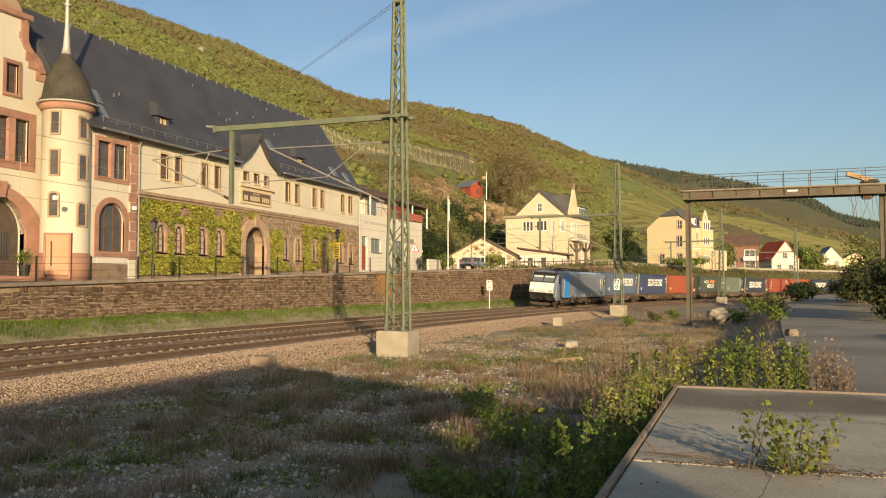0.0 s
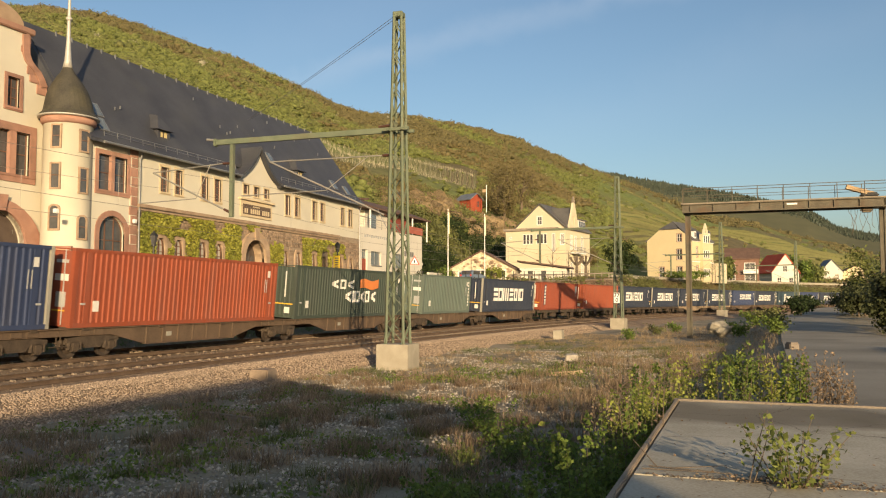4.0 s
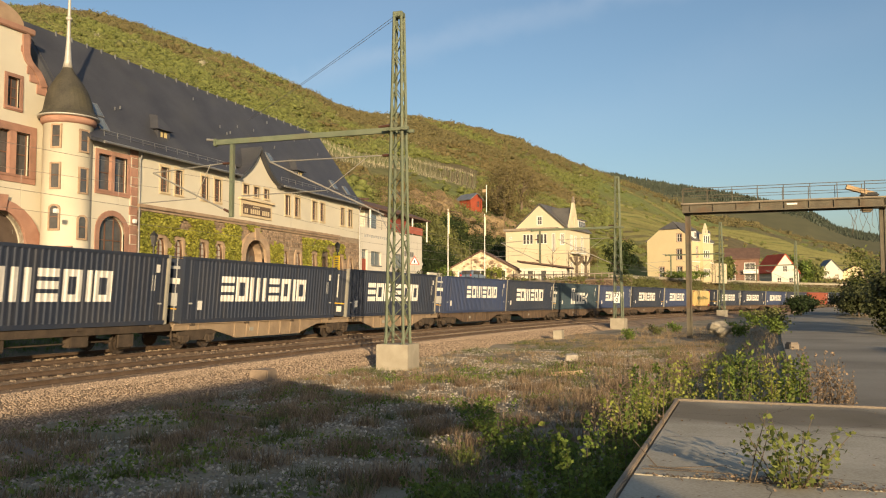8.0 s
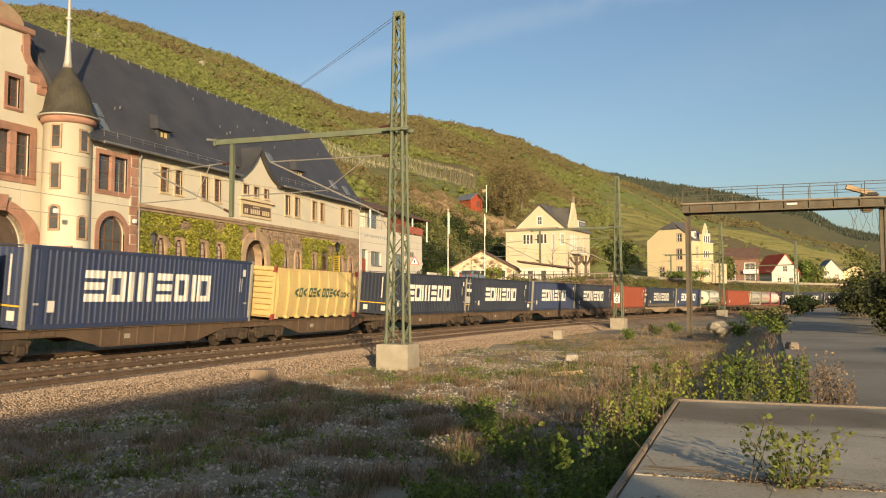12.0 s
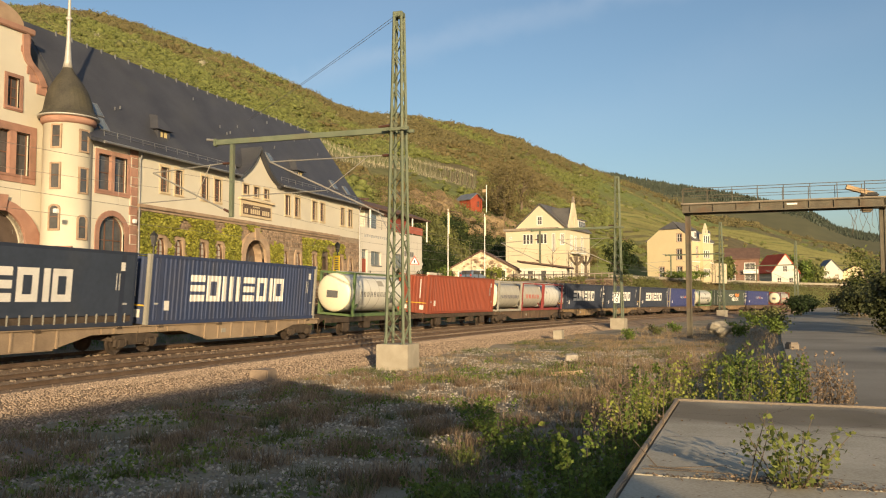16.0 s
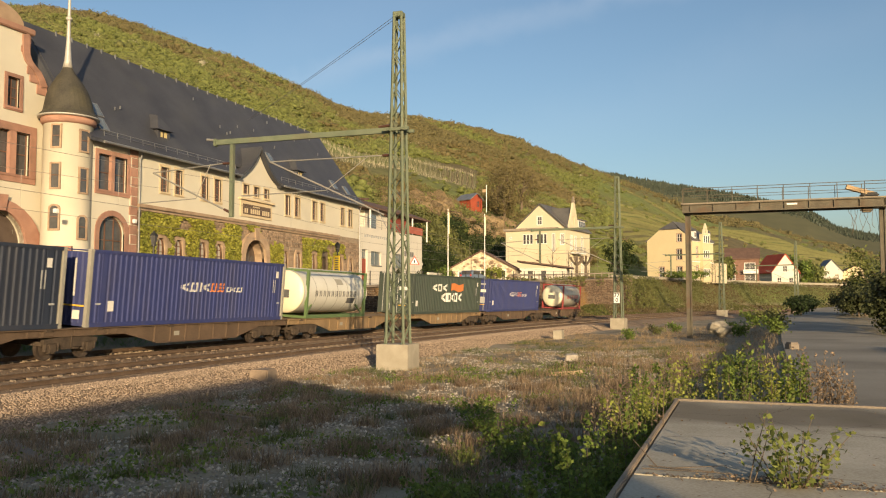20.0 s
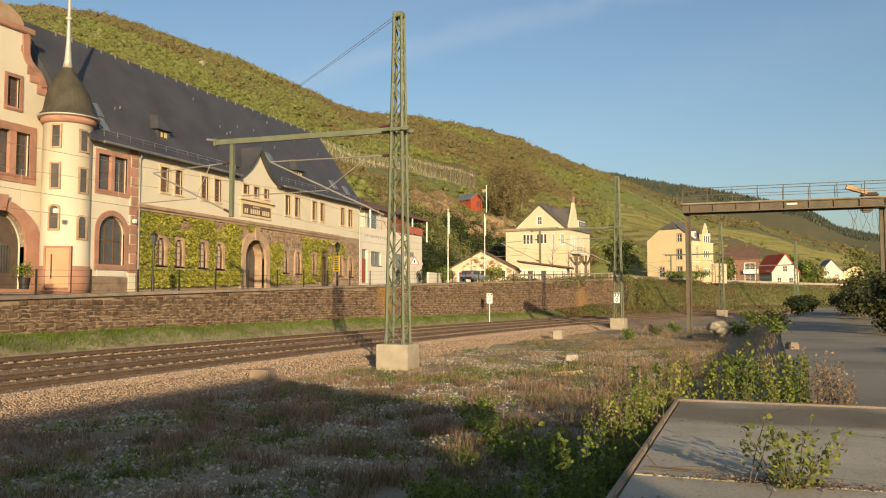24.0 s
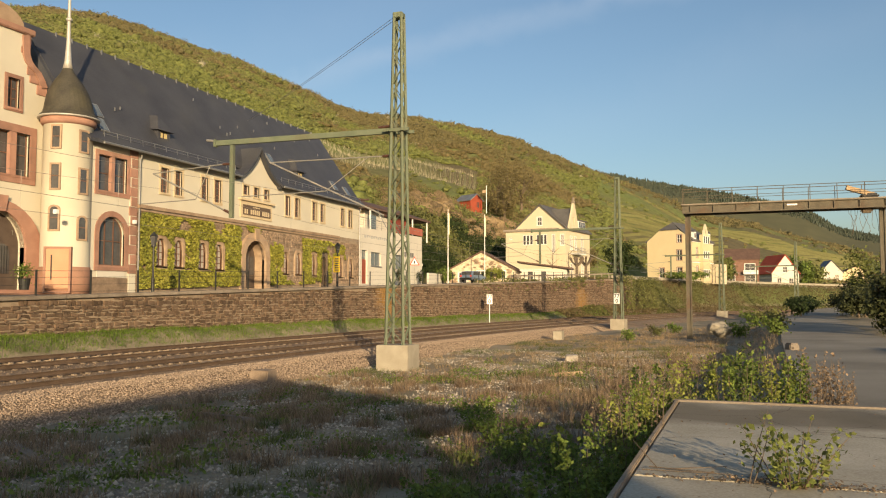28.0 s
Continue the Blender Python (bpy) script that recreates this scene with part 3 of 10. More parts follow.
def sheet(outline, holes, y0, y1, axis="y"):
    """A wall of that outline with holes through it, from y0 to y1."""
    bm = bmesh.new()
    edges = []
    for loop in [outline] + holes:
        vs = [bm.verts.new((p, 0, q)) for p, q in loop]
        edges += [bm.edges.new((vs[i], vs[(i + 1) % len(vs)])) for i in range(len(vs))]
    bmesh.ops.triangle_fill(bm, use_beauty=True, use_dissolve=False, edges=edges)
    geo = bmesh.ops.extrude_face_region(bm, geom=bm.faces[:])
    for v in geo["geom"]:
        if isinstance(v, bmesh.types.BMVert):
            v.co.y = 1.0
    for v in bm.verts:
        t = y0 + (y1 - y0) * v.co.y
        v.co = (v.co.x, t, v.co.z) if axis == "y" else (t, v.co.x, v.co.z)
    bmesh.ops.recalc_face_normals(bm, faces=bm.faces[:])
    return bm


def ring(outer, inner, y0, y1, axis="y"):
    return sheet(outer, [inner], y0, y1, axis)


def inset(pts, d):
    """Grows (d > 0) an outline from its middle by about d metres."""
    cx = (min(p for p, q in pts) + max(p for p, q in pts)) / 2
    cz = (min(q for p, q in pts) + max(q for p, q in pts)) / 2
    wx = (max(p for p, q in pts) - min(p for p, q in pts)) / 2
    wz = (max(q for p, q in pts) - min(q for p, q in pts)) / 2
    return [(cx + (p - cx) * (wx + d) / wx, cz + (q - cz) * (wz + d) / wz) for p, q in pts]


def window(house, hole, y, frame_mat, surround=None, sw=0.15, bars=(1, 2), glass=None, out=-1, deep=0.16, sill=True, axis="y", proud=0.035, name="window", label=""):
    """A window in an opening: frame part with panes, bars, surround and sill under it. out: side to which the wall faces."""
    x0, x1 = min(p for p, q in hole), max(p for p, q in hole)
    z0, z1 = min(q for p, q in hole), max(q for p, q in hole)
    ya, yb = y - out * deep, y - out * (deep + 0.07)
    win = part(name, ring(hole, inset(hole, -0.06), ya, yb, axis), frame_mat, house, label)
    part("pane", sheet(inset(hole, -0.03), [], ya - out * 0.045, ya - out * 0.055, axis), glass or M_GLASS, win)
    nx, nz = bars
    for i in range(1, nx):
        xx = x0 + (x1 - x0) * i / nx
        b = (xx - 0.035, xx + 0.035, min(ya, yb) + 0.002, max(ya, yb), z0 + 0.05, z1 - 0.06 - 0.12 * (len(hole) > 4))
        part("mullion", bx(*b) if axis == "y" else bx(b[2], b[3], b[0], b[1], b[4], b[5]), frame_mat, win)
    for i in range(1, nz):
        zz = z0 + (z1 - z0) * i / nz
        b = (x0 + 0.05, x1 - 0.05, min(ya, yb) + 0.004, max(ya, yb) - 0.003, zz - 0.025, zz + 0.025)
        part("transom", bx(*b) if axis == "y" else bx(b[2], b[3], b[0], b[1], b[4], b[5]), frame_mat, win)
    if surround:
        part("surround", ring(inset(hole, sw), hole, y + out * proud, y - out * 0.10, axis), surround, win)
    if sill:
        e = sw * 0.9 if surround else 0.08
        b = (x0 - e, x1 + e, min(y + out * 0.10, y - out * 0.1), max(y + out * 0.10, y - out * 0.1), z0 - 0.12, z0 - 0.005)
        part("sill", bx(*b) if axis == "y" else bx(b[2], b[3], b[0], b[1], b[4], b[5]), surround or frame_mat, win)
    return win


def tube(pts, r, n=8):
    """One connected round bar through all the points."""
    bm, rings = bmesh.new(), []
    pts = [Vector(p) for p in pts]
    for i, p in enumerate(pts):
        d = (pts[min(i + 1, len(pts) - 1)] - pts[max(i - 1, 0)]).normalized()
        q = d.to_track_quat("Z", "Y")
        rings.append([bm.verts.new(p + q @ Vector((r * math.cos(6.28319 * k / n), r * math.sin(6.28319 * k / n), 0))) for k in range(n)])
    for a, b in zip(rings, rings[1:]):
        for k in range(n):
            bm.faces.new((a[k], a[(k + 1) % n], b[(k + 1) % n], b[k]))
    bm.faces.new(rings[0][::-1])
    bm.faces.new(rings[-1])
    return bm


def pipe(name, pts, r, material, parent, n=8):
    return part(name, tube(pts, r, n), material, parent)


W = 37.0
BASE = lambda x: street_z(x) + 0.02


def restaurant():
    h = thing("restaurant_building", (0, 0, 0), 0, "cream historic building with sandstone trim, turret and slate roof", "building")
    # upper storey of the long wing, plastered
    pairs = [(45.93, 46.75), (47.45, 48.2), (50.42, 51.2), (52.0, 52.8), (62.14, 62.93), (63.76, 64.58), (66.9, 67.68), (68.42, 69.22), (72.57, 73.33), (74.2, 75.05)]
    holes = [rect(a, b, 9.5, 11.2) for a, b in pairs]
    tri = [rect(55.75, 56.55, 10.55, 11.3), rect(57.25, 58.05, 10.5, 11.3), rect(58.75, 59.5, 10.5, 11.3)]
    board = rect(55.5, 59.7, 8.9, 10.0)
    top = [(43.6, 8.4), (76.7, 8.4), (76.7, 11.9), (60.7, 11.9)]
    for i in range(1, 9):
        t = i / 8
        top.append((60.7 - 2.9 * t, 11.9 + 2.55 * (0.45 * t + 0.55 * t ** 2.2)))
    for i in range(7, -1, -1):
        t = i / 8
        top.append((54.9 + 2.9 * t, 11.9 + 2.55 * (0.45 * t + 0.55 * t ** 2.2)))
    top += [(43.6, 11.9)]
    part("upper_wall", sheet(top, holes + tri, W, W + 0.45), M_PLASTER, h)
    for q in holes:
        window(h, q, W, M_BROWNPAINT, M_PLASTER_TRIM, 0.17, (2, 3), label="narrow sash window with a pale stone surround")
    for q in tri:
        window(h, q, W, M_BROWNPAINT, M_PLASTER_TRIM, 0.14, (2, 2), label="small gable window with a pale stone surround")
    # painted name board below the gable windows: light bars for its writing
    nb = part("name_board", bx(55.3, 59.9, W - 0.10, W - 0.005, 8.75, 10.05, 0.01), M_PLASTER_TRIM, h, "pale framed name board")
    part("board_field", bx(55.6, 59.6, W - 0.13, W - 0.102, 8.95, 9.75), M_BOARD, nb, "brown board with worn letters")
    part("board_cornice", bx(55.1, 60.1, W - 0.28, W - 0.004, 10.06, 10.22), M_PLASTER_TRIM, nb)
    for i in range(13):
        if i in (2, 8):
            continue
        xx = 55.78 + i * 0.285
        part("letter_bar", bx(xx, xx + 0.19, W - 0.142, W - 0.131, 9.05, 9.42), M_PLASTER_TRIM, nb)
    for i in range(5):
        part("letter_bar", bx(57.0 + i * 0.2, 57.12 + i * 0.2, W - 0.142, W - 0.131, 9.56, 9.66), M_PLASTER_TRIM, nb)
    # cornice over the stone ground floor
    part("cornice", sheet(rect(43.62, 72.0, 8.20, 8.42), [], W - 0.24, W + 0.1), M_BROWNSTONE, h, "weathered sandstone cornice")
    part("cornice_lower", sheet(rect(43.62, 72.0, 8.02, 8.197), [], W - 0.12, W + 0.1), M_BROWNSTONE, h)
    # ground floor in rubble stone with pointed windows and the portal
    gw = [(45.6, 46.42), (47.47, 48.33), (50.15, 51.05), (52.17, 53.07), (61.85, 62.6), (63.95, 64.75), (66.75, 67.45), (72.1, 72.9), (74.4, 75.15)]
    gh = [arch(a, b, 4.5, 6.35, 0.62, 10, -0.25) for a, b in gw]
    door2 = arch(68.7, 69.5, 3.55, 6.3, 0.5, 8)
    portal = arch(55.95, 58.95, 3.16, 7.0, 1.5, 16)
    base = [(43.6, 2.6), (76.7, 3.6), (76.7, 8.4), (43.6, 8.4)]
    part("lower_wall", sheet(base, gh + [portal, door2], W + 0.02, W + 0.6), M_MORTAR, h, "rubble stone ground floor wall")
    for q in gh:
        window(h, q, W, M_BROWNPAINT, M_BROWNSTONE, 0.24, (2, 4), M_CURTAINGLASS, deep=0.10, proud=0.10, label="pointed leaded window in a sandstone surround")
    part("portal_arch", ring(arch(55.4, 59.5, 3.0, 7.65, 1.95, 16), portal, W - 0.22, W + 0.25), M_BROWNSTONE, h, "sandstone portal arch")
    bm = bmesh.new()
    pa = arch(55.97, 58.93, 3.1, 6.98, 1.48, 20)
    for (a, b), (c, d) in zip(pa[1:], pa[2:] + pa[:1]):
        vs = [bm.verts.new(q) for q in ((a, W + 0.2, b), (c, W + 0.2, d), (c, W + 0.95, d), (a, W + 0.95, b))]
        bm.faces.new(vs)
    part("portal_reveal", bm, M_BROWNSTONE, h)
    part("keystone", sheet([(57.2, 6.95), (57.7, 6.95), (57.85, 7.95), (57.05, 7.95)], [], W - 0.32, W + 0.05), M_BROWNSTONE, h)
    gate = part("portal_door", sheet(arch(55.9, 59.0, 3.0, 7.05, 1.5, 14), [], W + 0.9, W + 0.98), M_DARKWOOD, h, "dark wooden portal door with glazed panes")
    for i in range(4):
        part("door_pane", sheet(arch(56.2 + i * 0.66, 56.72 + i * 0.66, 4.3, 6.3 if i in (1, 2) else 5.8, 0.2, 6), [], W + 0.86, W + 0.895), M_GLASS, gate)
    part("side_door", sheet(arch(68.72, 69.48, 3.56, 6.25, 0.5, 8), [], W + 0.28, W + 0.34), M_REDWOOD, h, "narrow red-brown wooden door")
    part("side_door_surround", ring(arch(68.45, 69.75, 3.5, 6.6, 0.65, 8), door2, W - 0.10, W + 0.1), M_BROWNSTONE, h)
    stone_field(h, 43.65, 76.65, lambda x: 2.75 + (x - 43.6) * 0.034, 8.0, [q for q in gh + [portal, door2]], W)
    # tower block left of the wing
    part("pier", bx(42.95, 43.58, W - 0.06, W + 0.4, 2.7, 11.9), M_PLASTER, h)
    for i in range(13):
        z = 3.9 + i * 0.62
        part("quoin", bx(42.9 + 0.12 * (i % 2), 43.6, W - 0.10, W + 0.1, z, z + 0.58, 0.02), M_SAND, h)
    big = arch(40.30, 42.55, 4.35, 7.40, 1.10, 14)
    up = rect(40.15, 42.65, 8.95, 11.15)
    part("middle_wall", sheet(rect(38.6, 42.95, 2.6, 11.9), [big, up], W, W + 0.45), M_PLASTER, h)
    w1 = window(h, big, W, M_BROWNPAINT, M_SAND, 0.34, (3, 2), deep=0.2, proud=0.07, label="large round-arched window in red sandstone")
    part("arch_base", bx(40.0, 42.95, W - 0.05, W - 0.002, 4.05, 4.34), M_SAND, h)
    part("stone_base", bx(39.0, 42.9, W - 0.03, W - 0.002, 2.6, 3.6), M_RUBBLE_PALE, h, "rubble stone base course")
    part("plinth_panel", bx(40.2, 42.6, W - 0.04, W - 0.002, 3.62, 4.03), M_WHITE_PL, h)
    window(h, up, W, M_BROWNPAINT, M_SAND, 0.28, (2, 2), deep=0.18, proud=0.06, label="double sandstone window with brown sashes")
    part("stone_mullion", bx(41.25, 41.52, W - 0.05, W + 0.2, 8.95, 11.15), M_SAND, h)
    pipe("downpipe", [(43.75, W - 0.3, 11.7), (43.75, W - 0.12, 11.3), (43.75, W - 0.12, 2.8)], 0.06, M_ZINC, h)
    pipe("downpipe", [(76.6, W - 0.3, 11.7), (76.6, W - 0.12, 11.3), (76.6, W - 0.12, 3.8)], 0.06, M_ZINC, h)
    # gabled front at the street's lower end
    G = 36.6
    before = set(h.children_recursive)

    def set_back(k):
        """Moves what was built since to its true depth, k times as far from the yard, at the same angle."""
        m = Matrix.Translation((0, 0, EYE_Z)) @ Matrix.Scale(k, 4) @ Matrix.Translation((0, 0, -EYE_Z))
        for o in set(h.children_recursive) - before:
            o.data.transform(m)
            before.add(o)
    go = [(25.0, 2.3), (35.6, 2.5), (35.6, 12.6)]
    steps = [(35.57, 13.5), (35.57, 14.06), (35.40, 14.40), (35.10, 14.80), (34.72, 15.05), (34.45, 15.30), (34.30, 15.62), (34.25, 16.70), (33.6, 16.80)]
    go += steps + [(64.2 - p, q) for p, q in reversed(steps)] + [(28.6, 12.6), (25.0, 12.6)]
    ghole = [arch(30.55, 34.4, 2.75, 6.95, 1.92, 16), rect(30.1, 34.55, 8.88, 11.2), rect(32.98, 33.78, 12.48, 14.08)]
    part("gable_wall", sheet(go, ghole, G, G + 0.5), M_PLASTER, h, "stepped cream gable wall")
    # curved sandstone coping with stepped edge stones
    curve = [(35.57, 14.06), (35.40, 14.40), (35.10, 14.80), (34.72, 15.05), (34.45, 15.30), (34.30, 15.62), (34.25, 16.70)]
    for flip in (0, 1):
        for (xa, za), (xb, zb) in zip(curve, curve[1:]):
            p = [(xa, za), (xb, zb), (xb - 0.42, zb - 0.12), (xa - 0.42, za - 0.12)]
            p = [(64.2 - u, w) for u, w in p] if flip else p
            part("gable_coping", prism(bmesh.new(), p, G - 0.12, G + 0.6, "y"), M_SAND, h, "curved red sandstone gable coping")
        for xx, wd, za, zb in ((35.6, 0.7, 13.55, 14.08), (35.0, 0.6, 14.1, 14.55), (34.75, 0.55, 14.5, 14.95), (34.4, 0.62, 15.6, 15.95), (34.4, 0.4, 15.95, 16.65)):
            u0, u1 = (64.2 - xx, 64.2 - xx + wd) if flip else (xx - wd, xx)
            part("edge_stone", bx(u0, u1, G - 0.06, G + 0.55, za, zb, 0.02), M_SAND, h)
    part("gable_cornice", bx(29.6, 34.6, G - 0.18, G + 0.7, 16.66, 17.0, 0.05), M_SAND, h)
    bm = bmesh.new()
    prism(bm, arch(30.2, 34.0, 16.98, 18.0, 1.0, 12), G + 0.05, G + 0.5, "y")
    part("gable_crown", bm, M_BROWNSTONE, h, "round sandstone gable crown")
    bm = bmesh.new()
    prism(bm, [(p, q) for p, q in arch(30.0, 34.2, 16.98, 18.25, 1.25, 12)][1:], G + 0.5, G + 0.8, "y")
    part("crown_cap", bm, M_MOSSLATE, h)
    window(h, ghole[1], G, M_BROWNPAINT, M_SAND, 0.42, (5, 2), deep=0.2, proud=0.06, label="wide sandstone window with brown sashes")
    part("stone_mullion", bx(33.25, 33.66, G - 0.04, G + 0.2, 8.89, 11.19), M_SAND, h)
    window(h, ghole[2], G, M_BROWNPAINT, M_SAND, 0.2, (2, 3), proud=0.06, label="gable window in a sandstone surround")
    part("entrance_arch", ring(arch(29.45, 35.5, 2.5, 7.5, 2.75, 16), ghole[0], G - 0.16, G + 0.3), M_SAND, h, "broad red sandstone entrance arch")
    part("keystone", sheet([(32.25, 6.85), (32.9, 6.85), (33.05, 7.7), (32.1, 7.7)], [], G - 0.28, G + 0.05), M_SAND, h)
    ed = part("entrance_door", sheet(arch(30.5, 34.5, 2.7, 6.95, 1.85, 16), [], G + 0.42, G + 0.49), M_DARKWOOD, h, "grey-brown wooden entrance door with grilles")
    part("fanlight", sheet(arch(31.0, 34.0, 5.7, 6.7, 1.0, 12), [], G + 0.38, G + 0.415), M_CURTAINGLASS, ed)
    for a in (31.0, 32.8):
        part("door_light", sheet(arch(a, a + 1.0, 3.6, 5.2, 0.5, 8), [], G + 0.38, G + 0.415), M_GLASS, ed)
        for i in range(1, 6):
            part("grille_bar", bx(a + i * 0.166 - 0.015, a + i * 0.166 + 0.015, G + 0.35, G + 0.378, 3.6, 5.1), M_IRON, ed)
    part("gable_plinth", bx(25.0, 30.0, G - 0.05, G - 0.002, 2.4, 3.55), M_PAVING, h)
    part("side_wall", bx(35.2, 35.6, G + 0.5, 44, 2.5, 12.6), M_PLASTER, h)
    part("link_wall", bx(35.6, 37.2, W - 0.05, W + 0.4, 2.5, 12.4), M_PLASTER, h)
    bm = bmesh.new()
    prism(bm, [(28.6, 12.5), (32.1, 15.2), (35.6, 12.5)], G + 0.5, 46, "y")
    part("cross_roof", bm, M_SLATE, h)
    set_back(1.084)
    # turret
    TX, TY, TR = 37.76, 37.05, 1.36
    bm = bmesh.new()
    lathe(bm, [(TR, 2.5), (TR, 4.15), (TR, 12.35), (TR + 0.05, 12.37), (TR + 0.05, 12.7)], 40, TX, TY)
    part("turret_wall", bm, M_PLASTER, h, "round cream turret", True)
    bm = bmesh.new()
    lathe(bm, [(TR + 0.03, 2.5), (TR + 0.03, 4.1)], 40, TX, TY)
    part("turret_plinth", bm, M_PAVING, h, "", True)
    bm = bmesh.new()
    lathe(bm, [(TR + 0.04, 12.3), (TR + 0.16, 12.45), (TR + 0.16, 12.75)], 40, TX, TY)
    part("turret_frieze", bm, M_SAND, h, "", True)
    bm = bmesh.new()
    lathe(bm, [(TR + 0.1, 12.74), (1.60, 12.76), (1.66, 12.84), (1.60, 12.92), (1.46, 13.06), (1.37, 13.3), (1.29, 13.7), (1.19, 14.1), (1.05, 14.45), (0.85, 14.8), (0.63, 15.15), (0.44, 15.4), (0.30, 15.65), (0.25, 15.75)], 32, TX, TY)
    for v in bm.verts:
        v.co.x -= max(0, v.co.z - 13.0) * 0.075
    part("turret_roof", bm, M_MOSSLATE, h, "bell-shaped mossy slate turret roof")
    bm = bmesh.new()
    lathe(bm, [(1.60, 12.70), (1.70, 12.72), (1.72, 12.79), (1.62, 12.79)], 40, TX, TY)
    part("turret_gutter", bm, M_ZINC_PALE, h, "pale metal gutter round the turret", True)
    bm = bmesh.new()
    lathe(bm, [(0.29, 15.72), (0.2, 16.2), (0.12, 17.4), (0.09, 19.2), (0.07, 20.6), (0.05, 20.7)], 14, TX - 0.2, TY)
    lathe(bm, [(0.1, 18.55), (0.2, 18.68), (0.1, 18.8)], 12, TX - 0.2, TY)
    part("spire", bm, M_ZINC_PALE, h, "slender pale metal spire", True)
    for a, zb, zt, arc in ((-163, 10.9, 12.1, 0), (-98, 10.75, 11.9, 0), (-163, 8.55, 9.9, 0), (-98, 8.35, 9.7, 0), (-163, 6.2, 7.5, 0.2), (-98, 5.7, 6.95, 0.2)):
        m = Matrix.Translation((TX, TY, 0)) @ Matrix.Rotation(radians(a + 90), 4, "Z")
        out = arch(-0.24, 0.24, zb, zt, arc, 6) if arc else rect(-0.22, 0.22, zb, zt)
        ob = part("turret_window", ring(inset(out, 0.10), out, -TR - 0.06, -TR + 0.25), M_BROWNSTONE, h, "small turret window in a sandstone surround")
        ob.data.transform(m)
        o2 = part("pane", sheet(inset(out, 0.02), [], -TR - 0.012, -TR + 0.02), M_GLASS, ob)
        o2.data.transform(m)
        o3 = part("glazing_bar", box(bmesh.new(), -0.3, 0.3, -TR - 0.03, -TR - 0.014, (zb + zt) / 2, (zb + zt) / 2 + 0.05), M_BROWNPAINT, ob)
        o3.data.transform(m)
    m = Matrix.Translation((TX, TY, 0)) @ Matrix.Rotation(radians(-152 + 90), 4, "Z")
    d = part("turret_door", bx(-0.62, 0.62, -TR - 0.06, -TR + 0.3, 2.85, 5.1, 0.02), M_DOORWOOD, h, "pale red-brown flush door with a long bar handle")
    d.data.transform(m)
    o = part("handle", bx(-0.33, -0.27, -TR - 0.14, -TR - 0.09, 3.35, 4.75), M_IRON, d)
    o.data.transform(m)
    o = part("door_frame", ring(rect(-0.74, 0.74, 2.6, 5.22), rect(-0.625, 0.625, 2.7, 5.1), -TR - 0.08, -TR + 0.3), M_SAND, d)
    o.data.transform(m)
    set_back(1.03)
    # roof of the long wing, flared at the eaves
    prof = [(36.45, 11.72), (37.3, 12.45), (38.2, 13.7), (42.15, 19.42), (46.4, 13.7), (48.2, 11.8)]
    low = [(37.5, 12.68)] + prof[2:]
    for x0, x1, pr in ((38.9, 54.85, prof), (54.85, 60.75, low), (60.75, 77.05, prof)):
        bm = bmesh.new()
        n = len(pr)
        lo = [[bm.verts.new((x, y, z)) for y, z in pr] for x in (x0, x1)]
        hi = [[bm.verts.new((x, y, z + 0.22)) for y, z in pr] for x in (x0, x1)]
        for i in range(n - 1):
            bm.faces.new((hi[0][i], hi[1][i], hi[1][i + 1], hi[0][i + 1]))
            bm.faces.new((lo[0][i + 1], lo[1][i + 1], lo[1][i], lo[0][i]))
            for k in (0, 1):
                bm.faces.new((lo[k][i], lo[k][i + 1], hi[k][i + 1], hi[k][i]))
        for k in (0, n - 1):
            bm.faces.new((lo[0][k], lo[1][k], hi[1][k], hi[0][k]))
        bmesh.ops.recalc_face_normals(bm, faces=bm.faces[:])
        part("roof", bm, M_SLATE, h, "steep dark slate roof")
    # Added slate cheek: closes the roof's open end and stands for shade.
    part("roof_cheek", prism(bmesh.new(), [(37.0, 12.2), (38.2, 13.86), (42.15, 19.55), (46.4, 13.8), (46.4, 12.2)], 38.62, 38.896, "x"), M_SLATE, h)
    bm = bmesh.new()
    prism(bm, [(p, q) for p, q in prof], 76.4, 76.7, "x")
    part("end_gable", bm, M_PLASTER, h)
    part("end_wall", bx(76.4, 76.7, W + 0.45, 48, 3, 11.8), M_PLASTER, h)
    pipe("gutter", [(39.9, 36.35, 11.78), (54.7, 36.35, 11.78)], 0.09, M_ZINC, h)
    pipe("gutter", [(60.9, 36.35, 11.78), (77.1, 36.35, 11.78)], 0.09, M_ZINC, h)
    for a, b in ((40.4, 54.4), (61.2, 76.6)):
        g = part("snow_guard", rod(bmesh.new(), (a, 36.85, 12.62), (b, 36.85, 12.62), 0.02, 6), M_ZINC, h)
        rod_bm = bmesh.new()
        rod(rod_bm, (a, 36.93, 12.45), (b, 36.93, 12.45), 0.015, 6)
        part("lower_rail", rod_bm, M_ZINC, g)
        k = int((b - a) / 1.1)
        for i in range(k + 1):
            x = a + (b - a) * i / k
            part("bracket", beam(bmesh.new(), (x, 36.8, 12.1), (x, 36.87, 12.65), 0.03, 0.03), M_ZINC, g)
    rng = random.Random(2)
    bm = bmesh.new()
    for i in range(26):
        x = 41.5 + i * 1.36
        box(bm, x - 0.04, x + 0.04, 41.95, 42.05, 19.32, 19.68)
    part("ridge_hooks", bm, M_ZINC, h)
